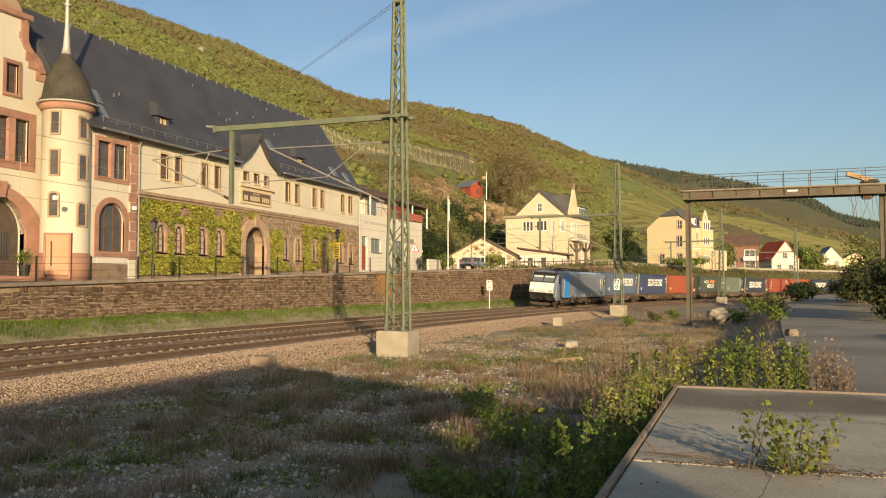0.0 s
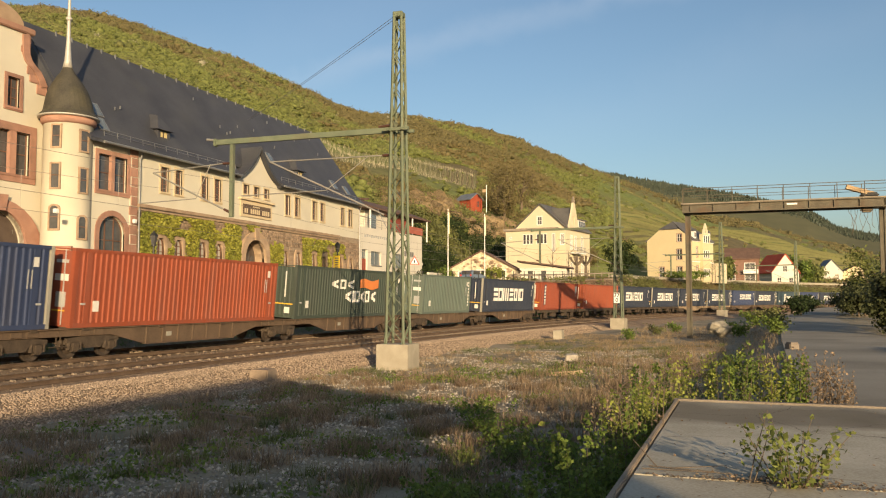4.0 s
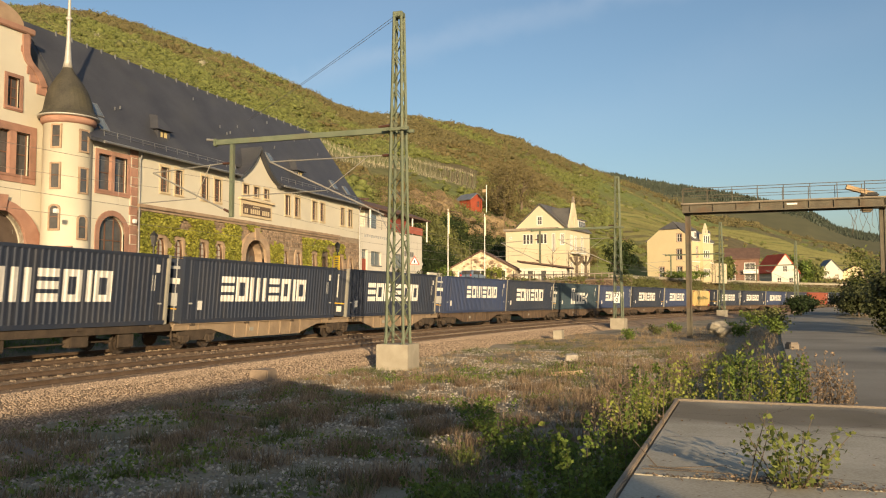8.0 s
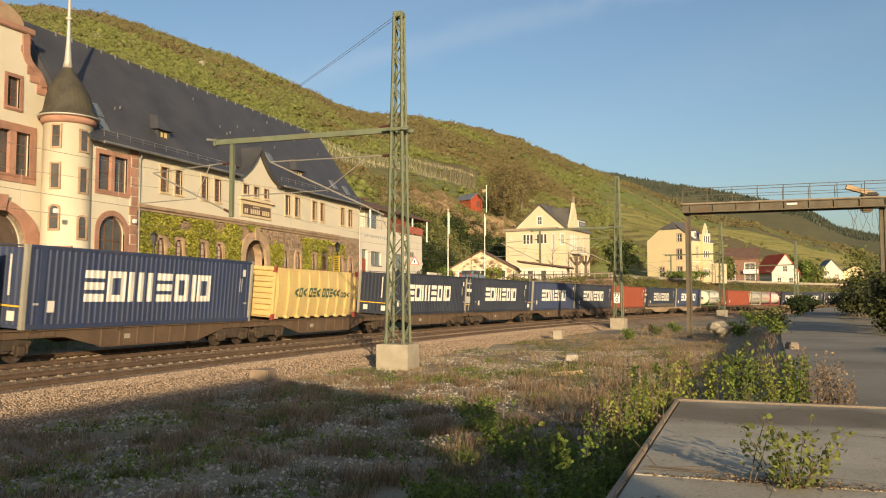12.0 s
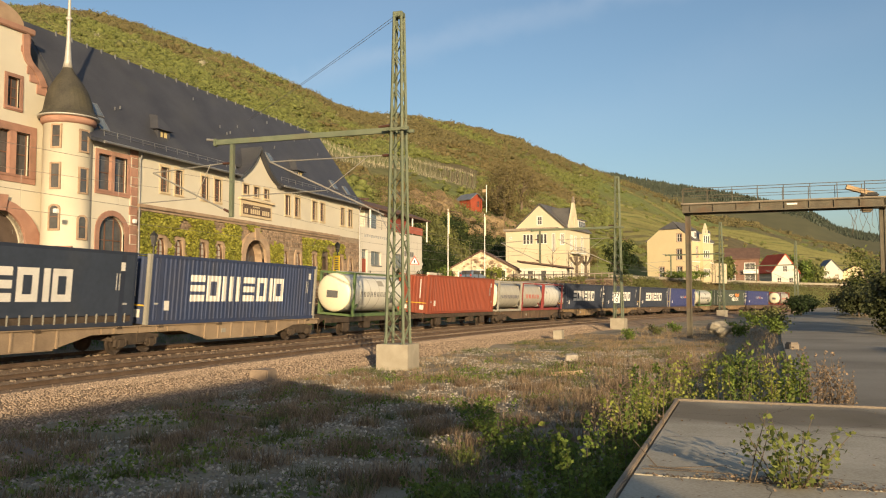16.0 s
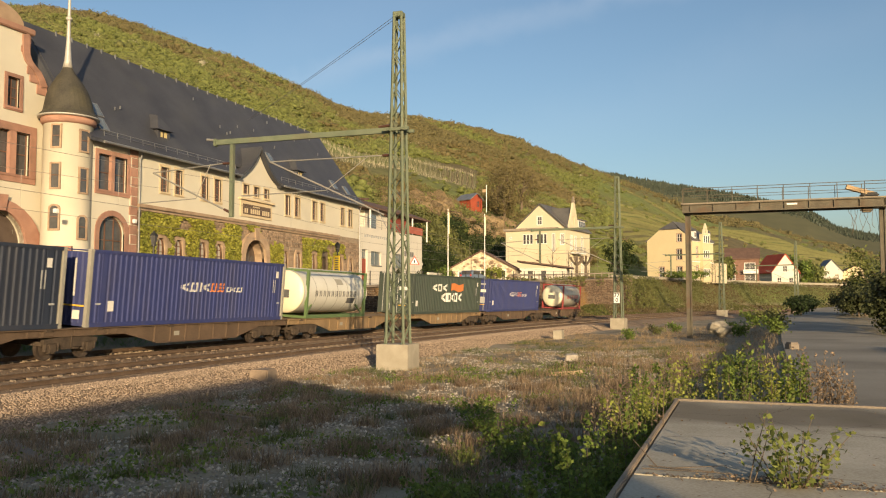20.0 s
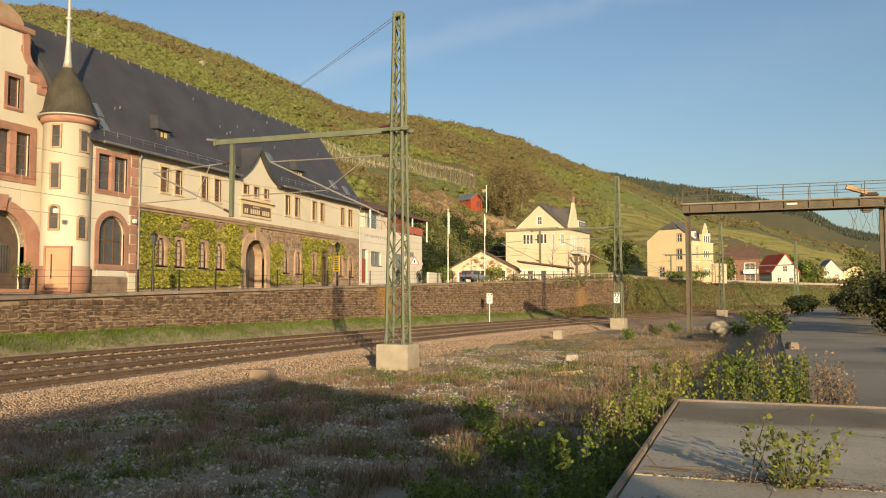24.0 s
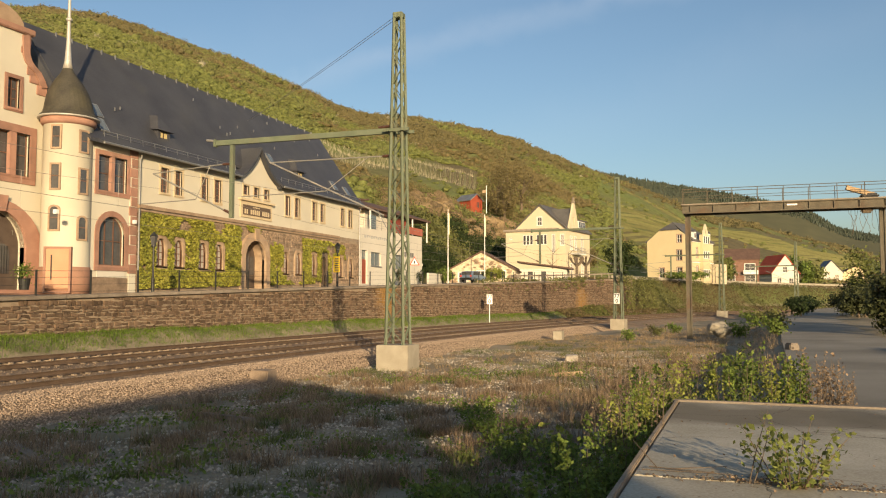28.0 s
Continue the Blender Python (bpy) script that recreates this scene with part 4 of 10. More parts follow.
    for i in range(14):
        x, t = rng.uniform(42, 75), rng.uniform(0.1, 0.8)
        y, z = 38.2 + 3.95 * t, 13.7 + 5.72 * t
        part("roof_hook", bx(x - 0.03, x + 0.03, y - 0.14, y - 0.06, z + 0.2, z + 0.42), M_ZINC, h)
    # small hipped dormers
    for x, z in ((47.15, 13.0), (65.9, 12.9)):
        y = 37.5 + (z - 12.6) / 1.46
        d = part("dormer", sheet([(x - 0.62, z), (x + 0.62, z), (x + 0.62, z + 1.0), (x - 0.62, z + 1.0)], [rect(x - 0.4, x + 0.4, z + 0.12, z + 0.85)], y, y + 0.7), M_SLATE, h, "small slate-clad dormer")
        part("dormer_window", sheet(rect(x - 0.43, x + 0.43, z + 0.1, z + 0.88), [], y + 0.1, y + 0.14), M_YELLOWGLASS, d, "sunlit little dormer window")
        part("window_post", bx(x - 0.04, x + 0.04, y + 0.06, y + 0.098, z + 0.12, z + 0.85), M_DARKWOOD, d)
        bm = bmesh.new()
        e = [(x - 0.85, y - 0.22, z + 0.92), (x + 0.85, y - 0.22, z + 0.92), (x + 0.85, y + 0.85, z + 1.0), (x - 0.85, y + 0.85, z + 1.0), (x, y + 0.62, z + 2.1), (x, y + 1.7, z + 2.25)]
        v = [bm.verts.new(c) for c in e]
        for f in ((0, 1, 4), (1, 2, 5, 4), (3, 0, 4, 5), (0, 3, 2, 1), (2, 3, 5)):
            bm.faces.new([v[i] for i in f])
        bmesh.ops.recalc_face_normals(bm, faces=bm.faces[:])
        part("dormer_roof", bm, M_SLATE, d)
    for x, z in ((41.0, 12.9), (41.2, 13.9), (62.0, 14.2), (72.6, 13.2), (75.0, 12.9)):
        y = 37.6 + (z - 12.85) / 1.475
        m = Matrix.Translation((x, y, z + 0.24)) @ Matrix.Rotation(radians(55.9), 4, "X")
        s = part("skylight", box(bmesh.new(), -0.4, 0.4, -0.55, 0.55, -0.05, 0.08, m), M_ZINC, h)
        part("skylight_pane", box(bmesh.new(), -0.32, 0.32, -0.47, 0.47, 0.081, 0.09, m), M_SKYGLASS, s)
    # roof of the dormer gable
    bm = bmesh.new()
    pts = [(60.95, 11.75)] + [(60.7 - 2.9 * i / 8 + 0.12, 11.95 + 2.55 * (0.45 * i / 8 + 0.55 * (i / 8) ** 2.2)) for i in range(9)]
    pts[-1] = (57.8, 14.62)
    half = pts + [(57.8, 14.40)] + [(p - 0.14, q - 0.16) for p, q in reversed(pts[:-1])]
    prism(bm, half, 36.6, 39.0, "y")
    prism(bm, [(115.6 - p, q) for p, q in half], 36.6, 39.0, "y")
    part("gable_roof_edge", bm, M_SLATE, h)
    bm = bmesh.new()
    ins = [(p - 0.05, q - 0.1) for p, q in pts[1:]]
    prism(bm, ins + [(115.6 - p, q) for p, q in reversed(ins[:-1])], 37.5, 39.4, "y")
    part("gable_roof", bm, M_SLATE, h)
    for x, z in ((35.95, 7.0), (43.25, 7.1)):
        part("wall_lamp", bx(x - 0.12, x + 0.12, W - 1.1 if x < 37 else W - 0.3, W - 0.85 if x < 37 else W - 0.08, z, z + 0.25, 0.03), M_WHITEPAINT, h)
    return h


def stone_field(h, x0, x1, zb, zt, holes, y):
    """Rubble stones laid in rows on a wall, left away at its openings."""
    rng = random.Random(11)
    boxes = [(min(p for p, q in o) - 0.28, max(p for p, q in o) + 0.28, min(q for p, q in o) - 0.15, max(q for p, q in o) + 0.3) for o in holes]
    verts, faces = [], []
    z, made = 2.9, 0
    while z < zt - 0.12:
        hh = rng.uniform(0.16, 0.26)
        x = x0
        while x < x1 - 0.15:
            w = min(rng.uniform(0.25, 0.55), x1 - x)
            if z > zb(x) and not any(a < x + w and x < b and c < z + hh and z < d for a, b, c, d in boxes):
                p = rng.uniform(0.015, 0.05)
                g = 0.014
                j = [rng.uniform(-0.012, 0.012) for _ in range(8)]
                c = [(x + g + j[0], z + g + j[1]), (x + w - g + j[2], z + g + j[3]), (x + w - g + j[4], z + hh - g + j[5]), (x + g + j[6], z + hh - g + j[7])]
                vv = [(a, y + 0.03, b) for a, b in c] + [(a + (x + w / 2 - a) * 0.1, y - p, b + (z + hh / 2 - b) * 0.15) for a, b in c]
                ff = [(4, 5, 6, 7), (0, 1, 5, 4), (1, 2, 6, 5), (2, 3, 7, 6), (3, 0, 4, 7)]
                if made < 300 and 59.5 < x:
                    raw("stone", vv, ff, M_RUBBLE_PALE, h)
                    made += 1
                else:
                    k = len(verts)
                    verts += vv
                    faces += [[k + t for t in f] for f in ff]
            x += w
        z += hh
    raw("rubble_rest", verts, faces, M_RUBBLE_PALE, h, "stuff")


M_PLASTER_TRIM = mat("pale_stone_trim", (0.52, 0.42, 0.27), (0.60, 0.49, 0.32), 0.9, 1, 25, 0.3)
M_BOARD = mat("brown_board", (0.10, 0.07, 0.05), (0.15, 0.11, 0.08), 0.8, 1, 20, 0.2)
M_ZINC_PALE = mat("pale_zinc", (0.42, 0.40, 0.36), (0.52, 0.50, 0.45), 0.55, 1, 20, 0.1, metal=0.3)
M_RUBBLE_PALE = mat("brown_grey_rubble", (0.21, 0.15, 0.105), (0.34, 0.25, 0.175), 0.95, 3.0, 25, 0.8, dirt=(0.11, 0.085, 0.065), dirt_amount=0.5, rand=0.3)
# The dormer panes' sunlit look is put into this yellow.
M_YELLOWGLASS = mat("sunlit_yellow_pane", (0.55, 0.45, 0.20), (0.65, 0.53, 0.26), 0.4, 2, 10, 0)
M_SKYGLASS = mat("skylight_glass", (0.12, 0.14, 0.15), (0.16, 0.18, 0.19), 0.08, 1, 5, 0, spec=0.9)
restaurant()


# ---- masts, wires, the gantry and other things beside the line ----
def lattice_mast(x, y, z, turn, label, detail=True, booms=True):
    m = thing("catenary_mast", (x, y, z), turn, label, "mast", "catenary masts beside the track")
    B, T, Z0, Z1 = 0.40, 0.165, 0.94, 15.5
    part("foundation", bx(-0.72, 0.72, -0.72, 0.72, -0.4, 0.94, 0.03), M_CONCRETE, m, "stained concrete foundation block")

    def half(zz):
        return B + (T - B) * (zz - Z0) / (Z1 - Z0)
    for sx in (-1, 1):
        for sy in (-1, 1):
            part("leg", beam(bmesh.new(), (sx * B, sy * B, Z0), (sx * T, sy * T, Z1), 0.10, 0.10), M_MASTGREEN, m)
            part("foot_plate", prism(bmesh.new(), [(sx * (B - 0.05), Z0), (sx * (B + 0.2), Z0), (sx * (B - 0.02), Z0 + 0.55)], sy * B - 0.02, sy * B + 0.02, "y"), M_MASTGREEN, m)
    n = 19
    for axis in (0, 1):
        for side in (-1, 1):
            bm = bmesh.new()
            for i in range(n):
                if detail:
                    bm = bmesh.new()
                za, zb = Z0 + 0.1 + (Z1 - Z0 - 0.4) * i / n, Z0 + 0.1 + (Z1 - Z0 - 0.4) * (i + 1) / n
                f = 1 if i % 2 else -1
                a, b = half(za), half(zb)
                p = (f * a, side * a, za) if axis == 0 else (side * a, f * a, za)
                q = (-f * b, side * b, zb) if axis == 0 else (side * b, -f * b, zb)
                beam(bm, p, q, 0.085, 0.022 if detail else 0.05)
                if detail:
                    part("brace_bar", bm, M_MASTGREEN, m)
            if not detail:
                part("bracing", bm, M_MASTGREEN, m)
    part("head_box", bx(-T - 0.055, T + 0.055, -T - 0.055, T + 0.055, Z1 - 0.22, Z1 + 0.02, 0.02), M_MASTGREEN, m)
    if booms:
        zb = 10.3
        h = half(zb)
        for s in (-1, 1):
            part("clamp_beam", bx(s * (h + 0.08) - 0.05, s * (h + 0.08) + 0.05, -h - 0.35, h + 0.35, zb - 0.12, zb + 0.02), M_MASTGREEN, m)
            part("clamp_plate", bx(-h - 0.2, h + 0.2, s * (h + 0.08) - 0.05, s * (h + 0.08) + 0.05, zb - 0.12, zb + 0.0), M_MASTGREEN, m)
        b = part("boom", bx(-0.08, 0.08, h + 0.05, 9.35, zb - 0.14, zb + 0.10), M_MASTGREEN, m, "long grey-green boom over both tracks")
        part("boom_end_plate", bx(-0.13, 0.13, 9.30, 9.42, zb - 0.20, zb + 0.16, 0.02), M_MASTGREEN, b)
        part("end_insulator", rod(bmesh.new(), (0, 9.42, zb + 0.10), (0, 9.85, zb + 0.16), 0.06, 8), M_TUBE, b)
        part("drop_post", bx(-0.09, 0.09, 8.34, 8.52, 6.7, zb - 0.16), M_MASTGREEN, m)
        part("stay_insulator", rod(bmesh.new(), (0, h + 0.1, zb + 0.2), (0, h + 0.7, zb + 0.16), 0.06, 8), M_INSUL, b)
        for y0, tip, ztop, ztip, zlow, ra, rb, name in ((h, 6.4, 9.18, 9.2, 6.37, (3.53, 7.75), (7.9, 7.68), "cantilever"), (8.43, 12.9, 9.26, 9.01, 6.9, (10.42, 7.65), (13.7, 7.54), "cantilever")):
            bm = bmesh.new()
            rod(bm, (0, y0 + 0.5, ztop), (0, tip, ztip), 0.03, 8)
            c = part(name, bm, M_TUBE, m, "galvanised tube cantilever with brown insulators")
            part("strut", rod(bmesh.new(), (0, y0 + 0.35, zlow + 0.15), (0, tip, ztip), 0.04, 8), M_TUBE, c)
            part("insulator", rod(bmesh.new(), (0, y0 + 0.02, ztop), (0, y0 + 0.5, ztop), 0.065, 8), M_INSUL, c)
            part("insulator", rod(bmesh.new(), (0, y0 + 0.02, zlow), (0, y0 + 0.4, zlow + 0.18), 0.065, 8), M_INSUL, c)
            part("steady_arm", rod(bmesh.new(), (0, *ra), (0, *rb), 0.025, 8), M_TUBE, c)
            part("brace", rod(bmesh.new(), (0, y0 + 1.2, ztop), (0, *ra), 0.02, 8), M_TUBE, c)
    return m


lattice_mast(33.2, 14.13, -0.66, 1.0, "grey-green lattice catenary mast with a long boom on a concrete block")
lattice_mast(86.0, 12.17, -0.62, -6.5, "grey-green lattice catenary mast carrying a white kilometre board")
lattice_mast(145.0, 3.63, -0.4, -13.2, "distant grey-green lattice catenary mast beside the curve", False)
lattice_mast(196.0, -10.5, -0.4, -19.0, "distant grey-green lattice catenary mast beside the curve", False)


def wires():
    spans = [(-48.0, 12.6), (12.6, 66.0), (66.0, 127.0), (127.0, 184.0), (184.0, 245.0)]
    for off in (-3.6, 0.8):
        for zc, sag, r, lab in ((5.5, 0.05, 0.008, "thin contact wire over a track"), (7.35, 0.75, 0.008, "sagging carrier wire over a track")):
            w = thing("overhead_wire", label=lab, category="wire", group="overhead wires")
            for a, b in spans:
                pts = []
                for i in range(11):
                    t = i / 10
                    x, y, h = line(a + (b - a) * t, off)
                    pts.append((x, y, zc - sag * 4 * t * (1 - t)))
                part("span", tube(pts, r + 0.004 * (a > 60), 5), M_WIRE, w)
            if zc < 6:
                for a, b in spans[:3]:
                    for i in range(1, 6):
                        t = i / 6
                        x, y, h = line(a + (b - a) * t, off)
                        part("dropper", rod(bmesh.new(), (x, y, 5.46), (x, y, 7.35 - 0.75 * 4 * t * (1 - t)), 0.006, 4), M_WIRE, w)
    f = thing("feeder_line", label="pair of thin feeder wires from the mast head", category="wire")
    for d in (0.0, 0.3):
        a, b = Vector((33.2, 14.35 - 0.3 * d, 14.72 - d * 0.3)), Vector((62.71 + d * 1.4, 41.4, 18.1 + d * 0.6))
        part("wire", tube([a.lerp(b, i / 8) - Vector((0, 0, 0.48 * i / 8 * (1 - i / 8))) for i in range(9)], 0.011, 5), M_TUBE, f)


wires()


def board(m, x, y, z, parent):
    """White board with the kilometre figures on two lines."""
    b = part("board", box(bmesh.new(), -0.02, 0.02, -0.30, 0.30, -0.52, 0.52, m @ pose(x, y, z)), M_SIGNWHITE, parent, "white kilometre board")
    rot = Matrix(((0, 0, -1, 0), (-1, 0, 0, 0), (0, 1, 0, 0), (0, 0, 0, 1)))
    for txt, dz in (("77", 0.24), ("0", -0.25)):
        lettering("figures", txt, 0.58, M_BLACK, b, m @ pose(x - 0.025, y, z + dz) @ rot, 0.002)
    return b


M_SIGNWHITE = mat("white_sign_enamel", (0.74, 0.73, 0.69), (0.80, 0.79, 0.75), 0.4, 2, 10, 0)
M_SIGNRED = mat("red_sign_enamel", (0.55, 0.06, 0.04), (0.62, 0.08, 0.05), 0.4, 2, 10, 0)
M_YELLOW = mat("yellow_sign", (0.72, 0.50, 0.03), (0.80, 0.57, 0.05), 0.5, 2, 10, 0)
km = thing("kilometre_sign", (84.0, 25.3, 0.1), 0, "white kilometre board on a thin grey post in grass", "sign")
part("post", rod(bmesh.new(), (0, 0, -0.3), (0, 0, 2.6), 0.045, 8), M_SIGNWHITE, km)
board(pose(0, 0, 0, 0, 0, 18), -0.06, 0, 2.25, km)
km2 = thing("kilometre_sign", (86.0, 12.17, 0), -6.5, "white kilometre board fixed to a lattice mast", "sign")
part("bracket", bx(-0.62, -0.4, -0.05, 0.05, 2.2, 2.28), M_MASTGREEN, km2)
board(Matrix(), -0.66, 0, 2.4, km2)


def gantry():
    g = thing("loading_gantry", (66.0, 0, 0), 0, "rusty steel gantry bridge with railing across the lane", "gantry")
    YL, YR, ZB, ZT = 4.35, -9.9, 8.78, 9.45
    for y in (YL - 0.35, YR + 0.6):
        for d in (-0.16, 0.16):
            part("post", bx(-0.12, 0.12, y + d - 0.05, y + d + 0.05, -0.9, ZB), M_GANTRY, g, "tall brown steel post")
        part("post_web", bx(-0.03, 0.03, y - 0.12, y + 0.12, -0.9, ZB), M_GANTRY, g)
    for x in (-0.7, 0.7):
        part("girder", bx(x - 0.05, x + 0.05, YR, YL, ZB + 0.05, ZT - 0.1), M_GANTRY, g, "weathered steel girder")
        part("flange", bx(x - 0.18, x + 0.18, YR, YL, ZB - 0.03, ZB + 0.047), M_GANTRY, g)
        part("flange", bx(x - 0.18, x + 0.18, YR, YL, ZT - 0.1, ZT - 0.04), M_GANTRY, g)
        for i in range(9):
            y = YL - 0.6 - i * 1.65
            part("stiffener", bx(x - 0.16, x + 0.16, y - 0.03, y + 0.03, ZB + 0.05, ZT - 0.1), M_GANTRY, g)
    part("walkway", bx(-0.85, 0.85, YR, YL + 0.1, ZT - 0.035, ZT + 0.04), M_COPING, g, "thin pale walkway deck")
    for x in (-0.8, 0.8):
        r = part("railing", rod(bmesh.new(), (x, YR, ZT + 1.15), (x, YL, ZT + 1.15), 0.025, 6), M_GANTRY, g)
        part("middle_rail", rod(bmesh.new(), (x, YR, ZT + 0.6), (x, YL - 0.6, ZT + 0.6), 0.018, 6), M_GANTRY, r)
        for i in range(9):
            y = YL - 0.02 - i * 1.78
            part("stanchion", rod(bmesh.new(), (x, y, ZT), (x, y, ZT + 1.15), 0.025, 6), M_GANTRY, r)
        part("end_rail", rod(bmesh.new(), (x, YL - 0.05, ZT + 1.12), (x, YL - 0.62, ZT + 1.12), 0.022, 6), M_GANTRY, r)
    for i in range(7):
        part("cross_member", bx(-0.7, 0.7, YL - 1.2 - i * 2.0, YL - 1.1 - i * 2.0, ZB + 0.1, ZB + 0.3), M_GANTRY, g)
    # loose boards and hanging plants near the far post
    part("leaning_board", beam(bmesh.new(), (-0.2, -7.0, ZT + 0.85), (-0.1, -8.9, ZT + 0.22), 0.5, 0.30), M_BOARDWOOD, g, "weathered plank")
    part("machine_box", bx(-0.5, 0.4, -9.1, -7.9, ZT + 0.05, ZT + 0.38, 0.12), M_BLACK, g)
    part("pale_plate", bx(-0.78, -0.752, -3.7, -3.0, ZB + 0.33, ZB + 0.45), M_SIGNWHITE, g)
    part("hanging_motor", bx(-0.4, 0.3, -8.7, -7.9, ZB - 0.34, ZB - 0.03, 0.12), M_BARK, g)
    rng = random.Random(3)
    for i in range(9):
        y = -7.1 - i * 0.22
        bm = bmesh.new()
        p = Vector((rng.uniform(-0.5, 0.5), y, ZB - 0.02))
        for k in range(5):
            q = p + Vector((rng.uniform(-0.12, 0.12), rng.uniform(-0.15, 0.15), -rng.uniform(0.15, 0.45)))
            rod(bm, p, q, 0.015, 4)
            p = q
        part("hanging_vine", bm, M_BARK, g)


M_GANTRY = mat("weathered_gantry_paint", (0.085, 0.073, 0.052), (0.140, 0.122, 0.088), 0.75, 1.5, 25, 0.3, dirt=(0.12, 0.065, 0.035), dirt_amount=0.6)
M_BOARDWOOD = mat("weathered_plank", (0.34, 0.24, 0.14), (0.44, 0.32, 0.20), 0.9, 2, 20, 0.3)
gantry()


def rough_block(name, x, y, z, w, d, h, turn, label, material=None, seed=0):
    rng = random.Random(seed)
    bm = bx(-w / 2, w / 2, -d / 2, d / 2, -0.3, h, 0.32 * min(w, d) if h > 0.7 else 0.05)
    for v in bm.verts:
        v.co += Vector((rng.uniform(-1, 1), rng.uniform(-1, 1), rng.uniform(-1, 1))) * 0.05 * min(w, h)
    ob = part(name, bm, material or M_CONCRETE)
    ob.matrix_basis = pose(x, y, z, 0, 0, turn)
    return tagged(ob, label, "block")


rough_block("concrete_block", 26.0, 16.3, -0.6, 0.9, 0.7, 0.30, 10, "low weathered concrete block at the ballast edge", M_STONES, 1)
rough_block("concrete_block", 61.6, 13.2, -0.62, 0.9, 0.7, 0.55, 5, "small weathered concrete block in dry grass", None, 2)
rough_block("concrete_block", 32.6, -1.55, 0.40, 0.5, 0.35, 0.24, 20, "pale concrete block at the lane's edge", M_COPING, 9)
bm = bmesh.new()
bmesh.ops.create_icosphere(bm, subdivisions=3, radius=1.0)
for v in bm.verts:
    v.co = Vector((v.co.x * 0.75, v.co.y * 0.9, v.co.z * 0.62)) * (1 + 0.35 * noise.noise(v.co * 1.6))
    v.co.x, v.co.y = max(-0.75, min(0.75, v.co.x)), max(-0.95, min(0.9, v.co.y))
tagged(part("boulder", bm, M_CONCRETE), "large pale slanted boulder in the weeds", "boulder").matrix_basis = pose(70.0, 2.0, -0.1, 12, 0, 30)
rough_block("boulder", 40.4, 8.0, -0.75, 0.9, 0.6, 0.28, 12, "flat pale stone in the weeds", M_GREYSTONES, 4)
rough_block("concrete_plate", 24.3, 21.7, -0.3, 1.9, 0.5, 0.12, 8, "pale concrete cover plate between the tracks", M_COPING, 5)
rough_block("timber", 12.2, 12.8, -0.75, 2.6, 0.3, 0.10, 60, "grey weathered timber lying on gravel", M_COPING, 6)
rough_block("timber", 17.6, 12.0, -0.75, 1.9, 0.25, 0.10, 74, "grey weathered timber lying on gravel", M_COPING, 7)
rough_block("plank", 32.1, 6.6, -0.70, 1.8, 0.16, 0.10, -35, "pale plank lying in the weeds", M_BOARDWOOD, 8)


# ---- loading platform and lane ----
def platform():
    p = thing("loading_platform", (0, 0, 0), 0, "worn concrete loading platform with cracked joints and stained edge", "platform", kind="structure")
    rows = [(-6.0, 7.9), (7.93, 13.85)]
    cols = [(-16.0, -8.1), (-8.07, -3.3), (-3.27, 1.02)]
    for a, b in rows:
        for c, d in cols:
            part("slab", bx(a, b, c, d, -0.9, 0.55, 0.02), M_SLAB, p)
    part("edge_beam", bx(-6.0, 13.88, 1.03, 1.09, 0.32, 0.575, 0.01), M_SLEEPER, p, "stained brown edge beam")
    part("end_kerb", bx(13.87, 14.02, -16, 1.13, 0.2, 0.575, 0.02), M_COPING, p, "pale end kerb")


platform()
drng = np.random.default_rng(88)
dl = np.stack([7.92 + drng.normal(0, 0.03, 420), -4.2 + 5.1 * drng.random(420), 0.553 + 0.012 * drng.random(420)], 1)
dl = np.concatenate([dl, np.stack([7.95 + drng.normal(0, 0.12, 500), -0.4 + drng.normal(0, 0.45, 500), 0.556 + 0.02 * drng.random(500)], 1), np.stack([6.0 + 8 * drng.random(260), -4 + 5 * drng.random(260), np.full(260, 0.556)], 1)])
LITTER = len(dl)
for a, b in (((8.1, 0.95, 0.57), (7.98, 0.15, 0.60)), ((8.25, 0.9, 0.57), (8.05, 0.3, 0.59)), ((8.05, 0.8, 0.6), (8.3, 1.05, 0.8)), ((8.2, 0.7, 0.57), (8.45, 0.2, 0.58))):
    rt = part("dry_root", rod(bmesh.new(), a, b, 0.006, 6, 0.003), M_BARK)
    tagged(rt, "thin dry brown root on the platform's edge", "root", "dry roots on the slab")


def lane_prof():
    verts, faces = [], []
    n = 0
    for i in range(120):
        x = 14.03 + i * 1.6 * (1 + i * 0.004)
        e = road_edge(x)
        z = 0.40
        wd = 7.5 - 2.9 * smooth(26, 42, x) + 4.0 * smooth(90, 150, x)
        verts += [(x, e - 0.02, z - 0.25), (x, e - 0.05, z), (x, e - wd * 0.5, z + 0.03), (x, e - wd, z)]
        n += 1
    for i in range(n - 1):
        for k in range(3):
            a = i * 4 + k
            faces.append((a, a + 4, a + 5, a + 1))
    return tagged(raw("lane", verts, faces, M_LANE), "grey asphalt lane running beside the railway", "road", kind="structure")


M_LANE = mat("worn_grey_asphalt", (0.205, 0.182, 0.142), (0.315, 0.285, 0.23), 0.95, 0.3, 40, 0.2, dirt=(0.12, 0.105, 0.08), dirt_amount=0.6)
lane_prof()


# ---- the shed behind the camera that shades the foreground ----
SHED_END = -15.2


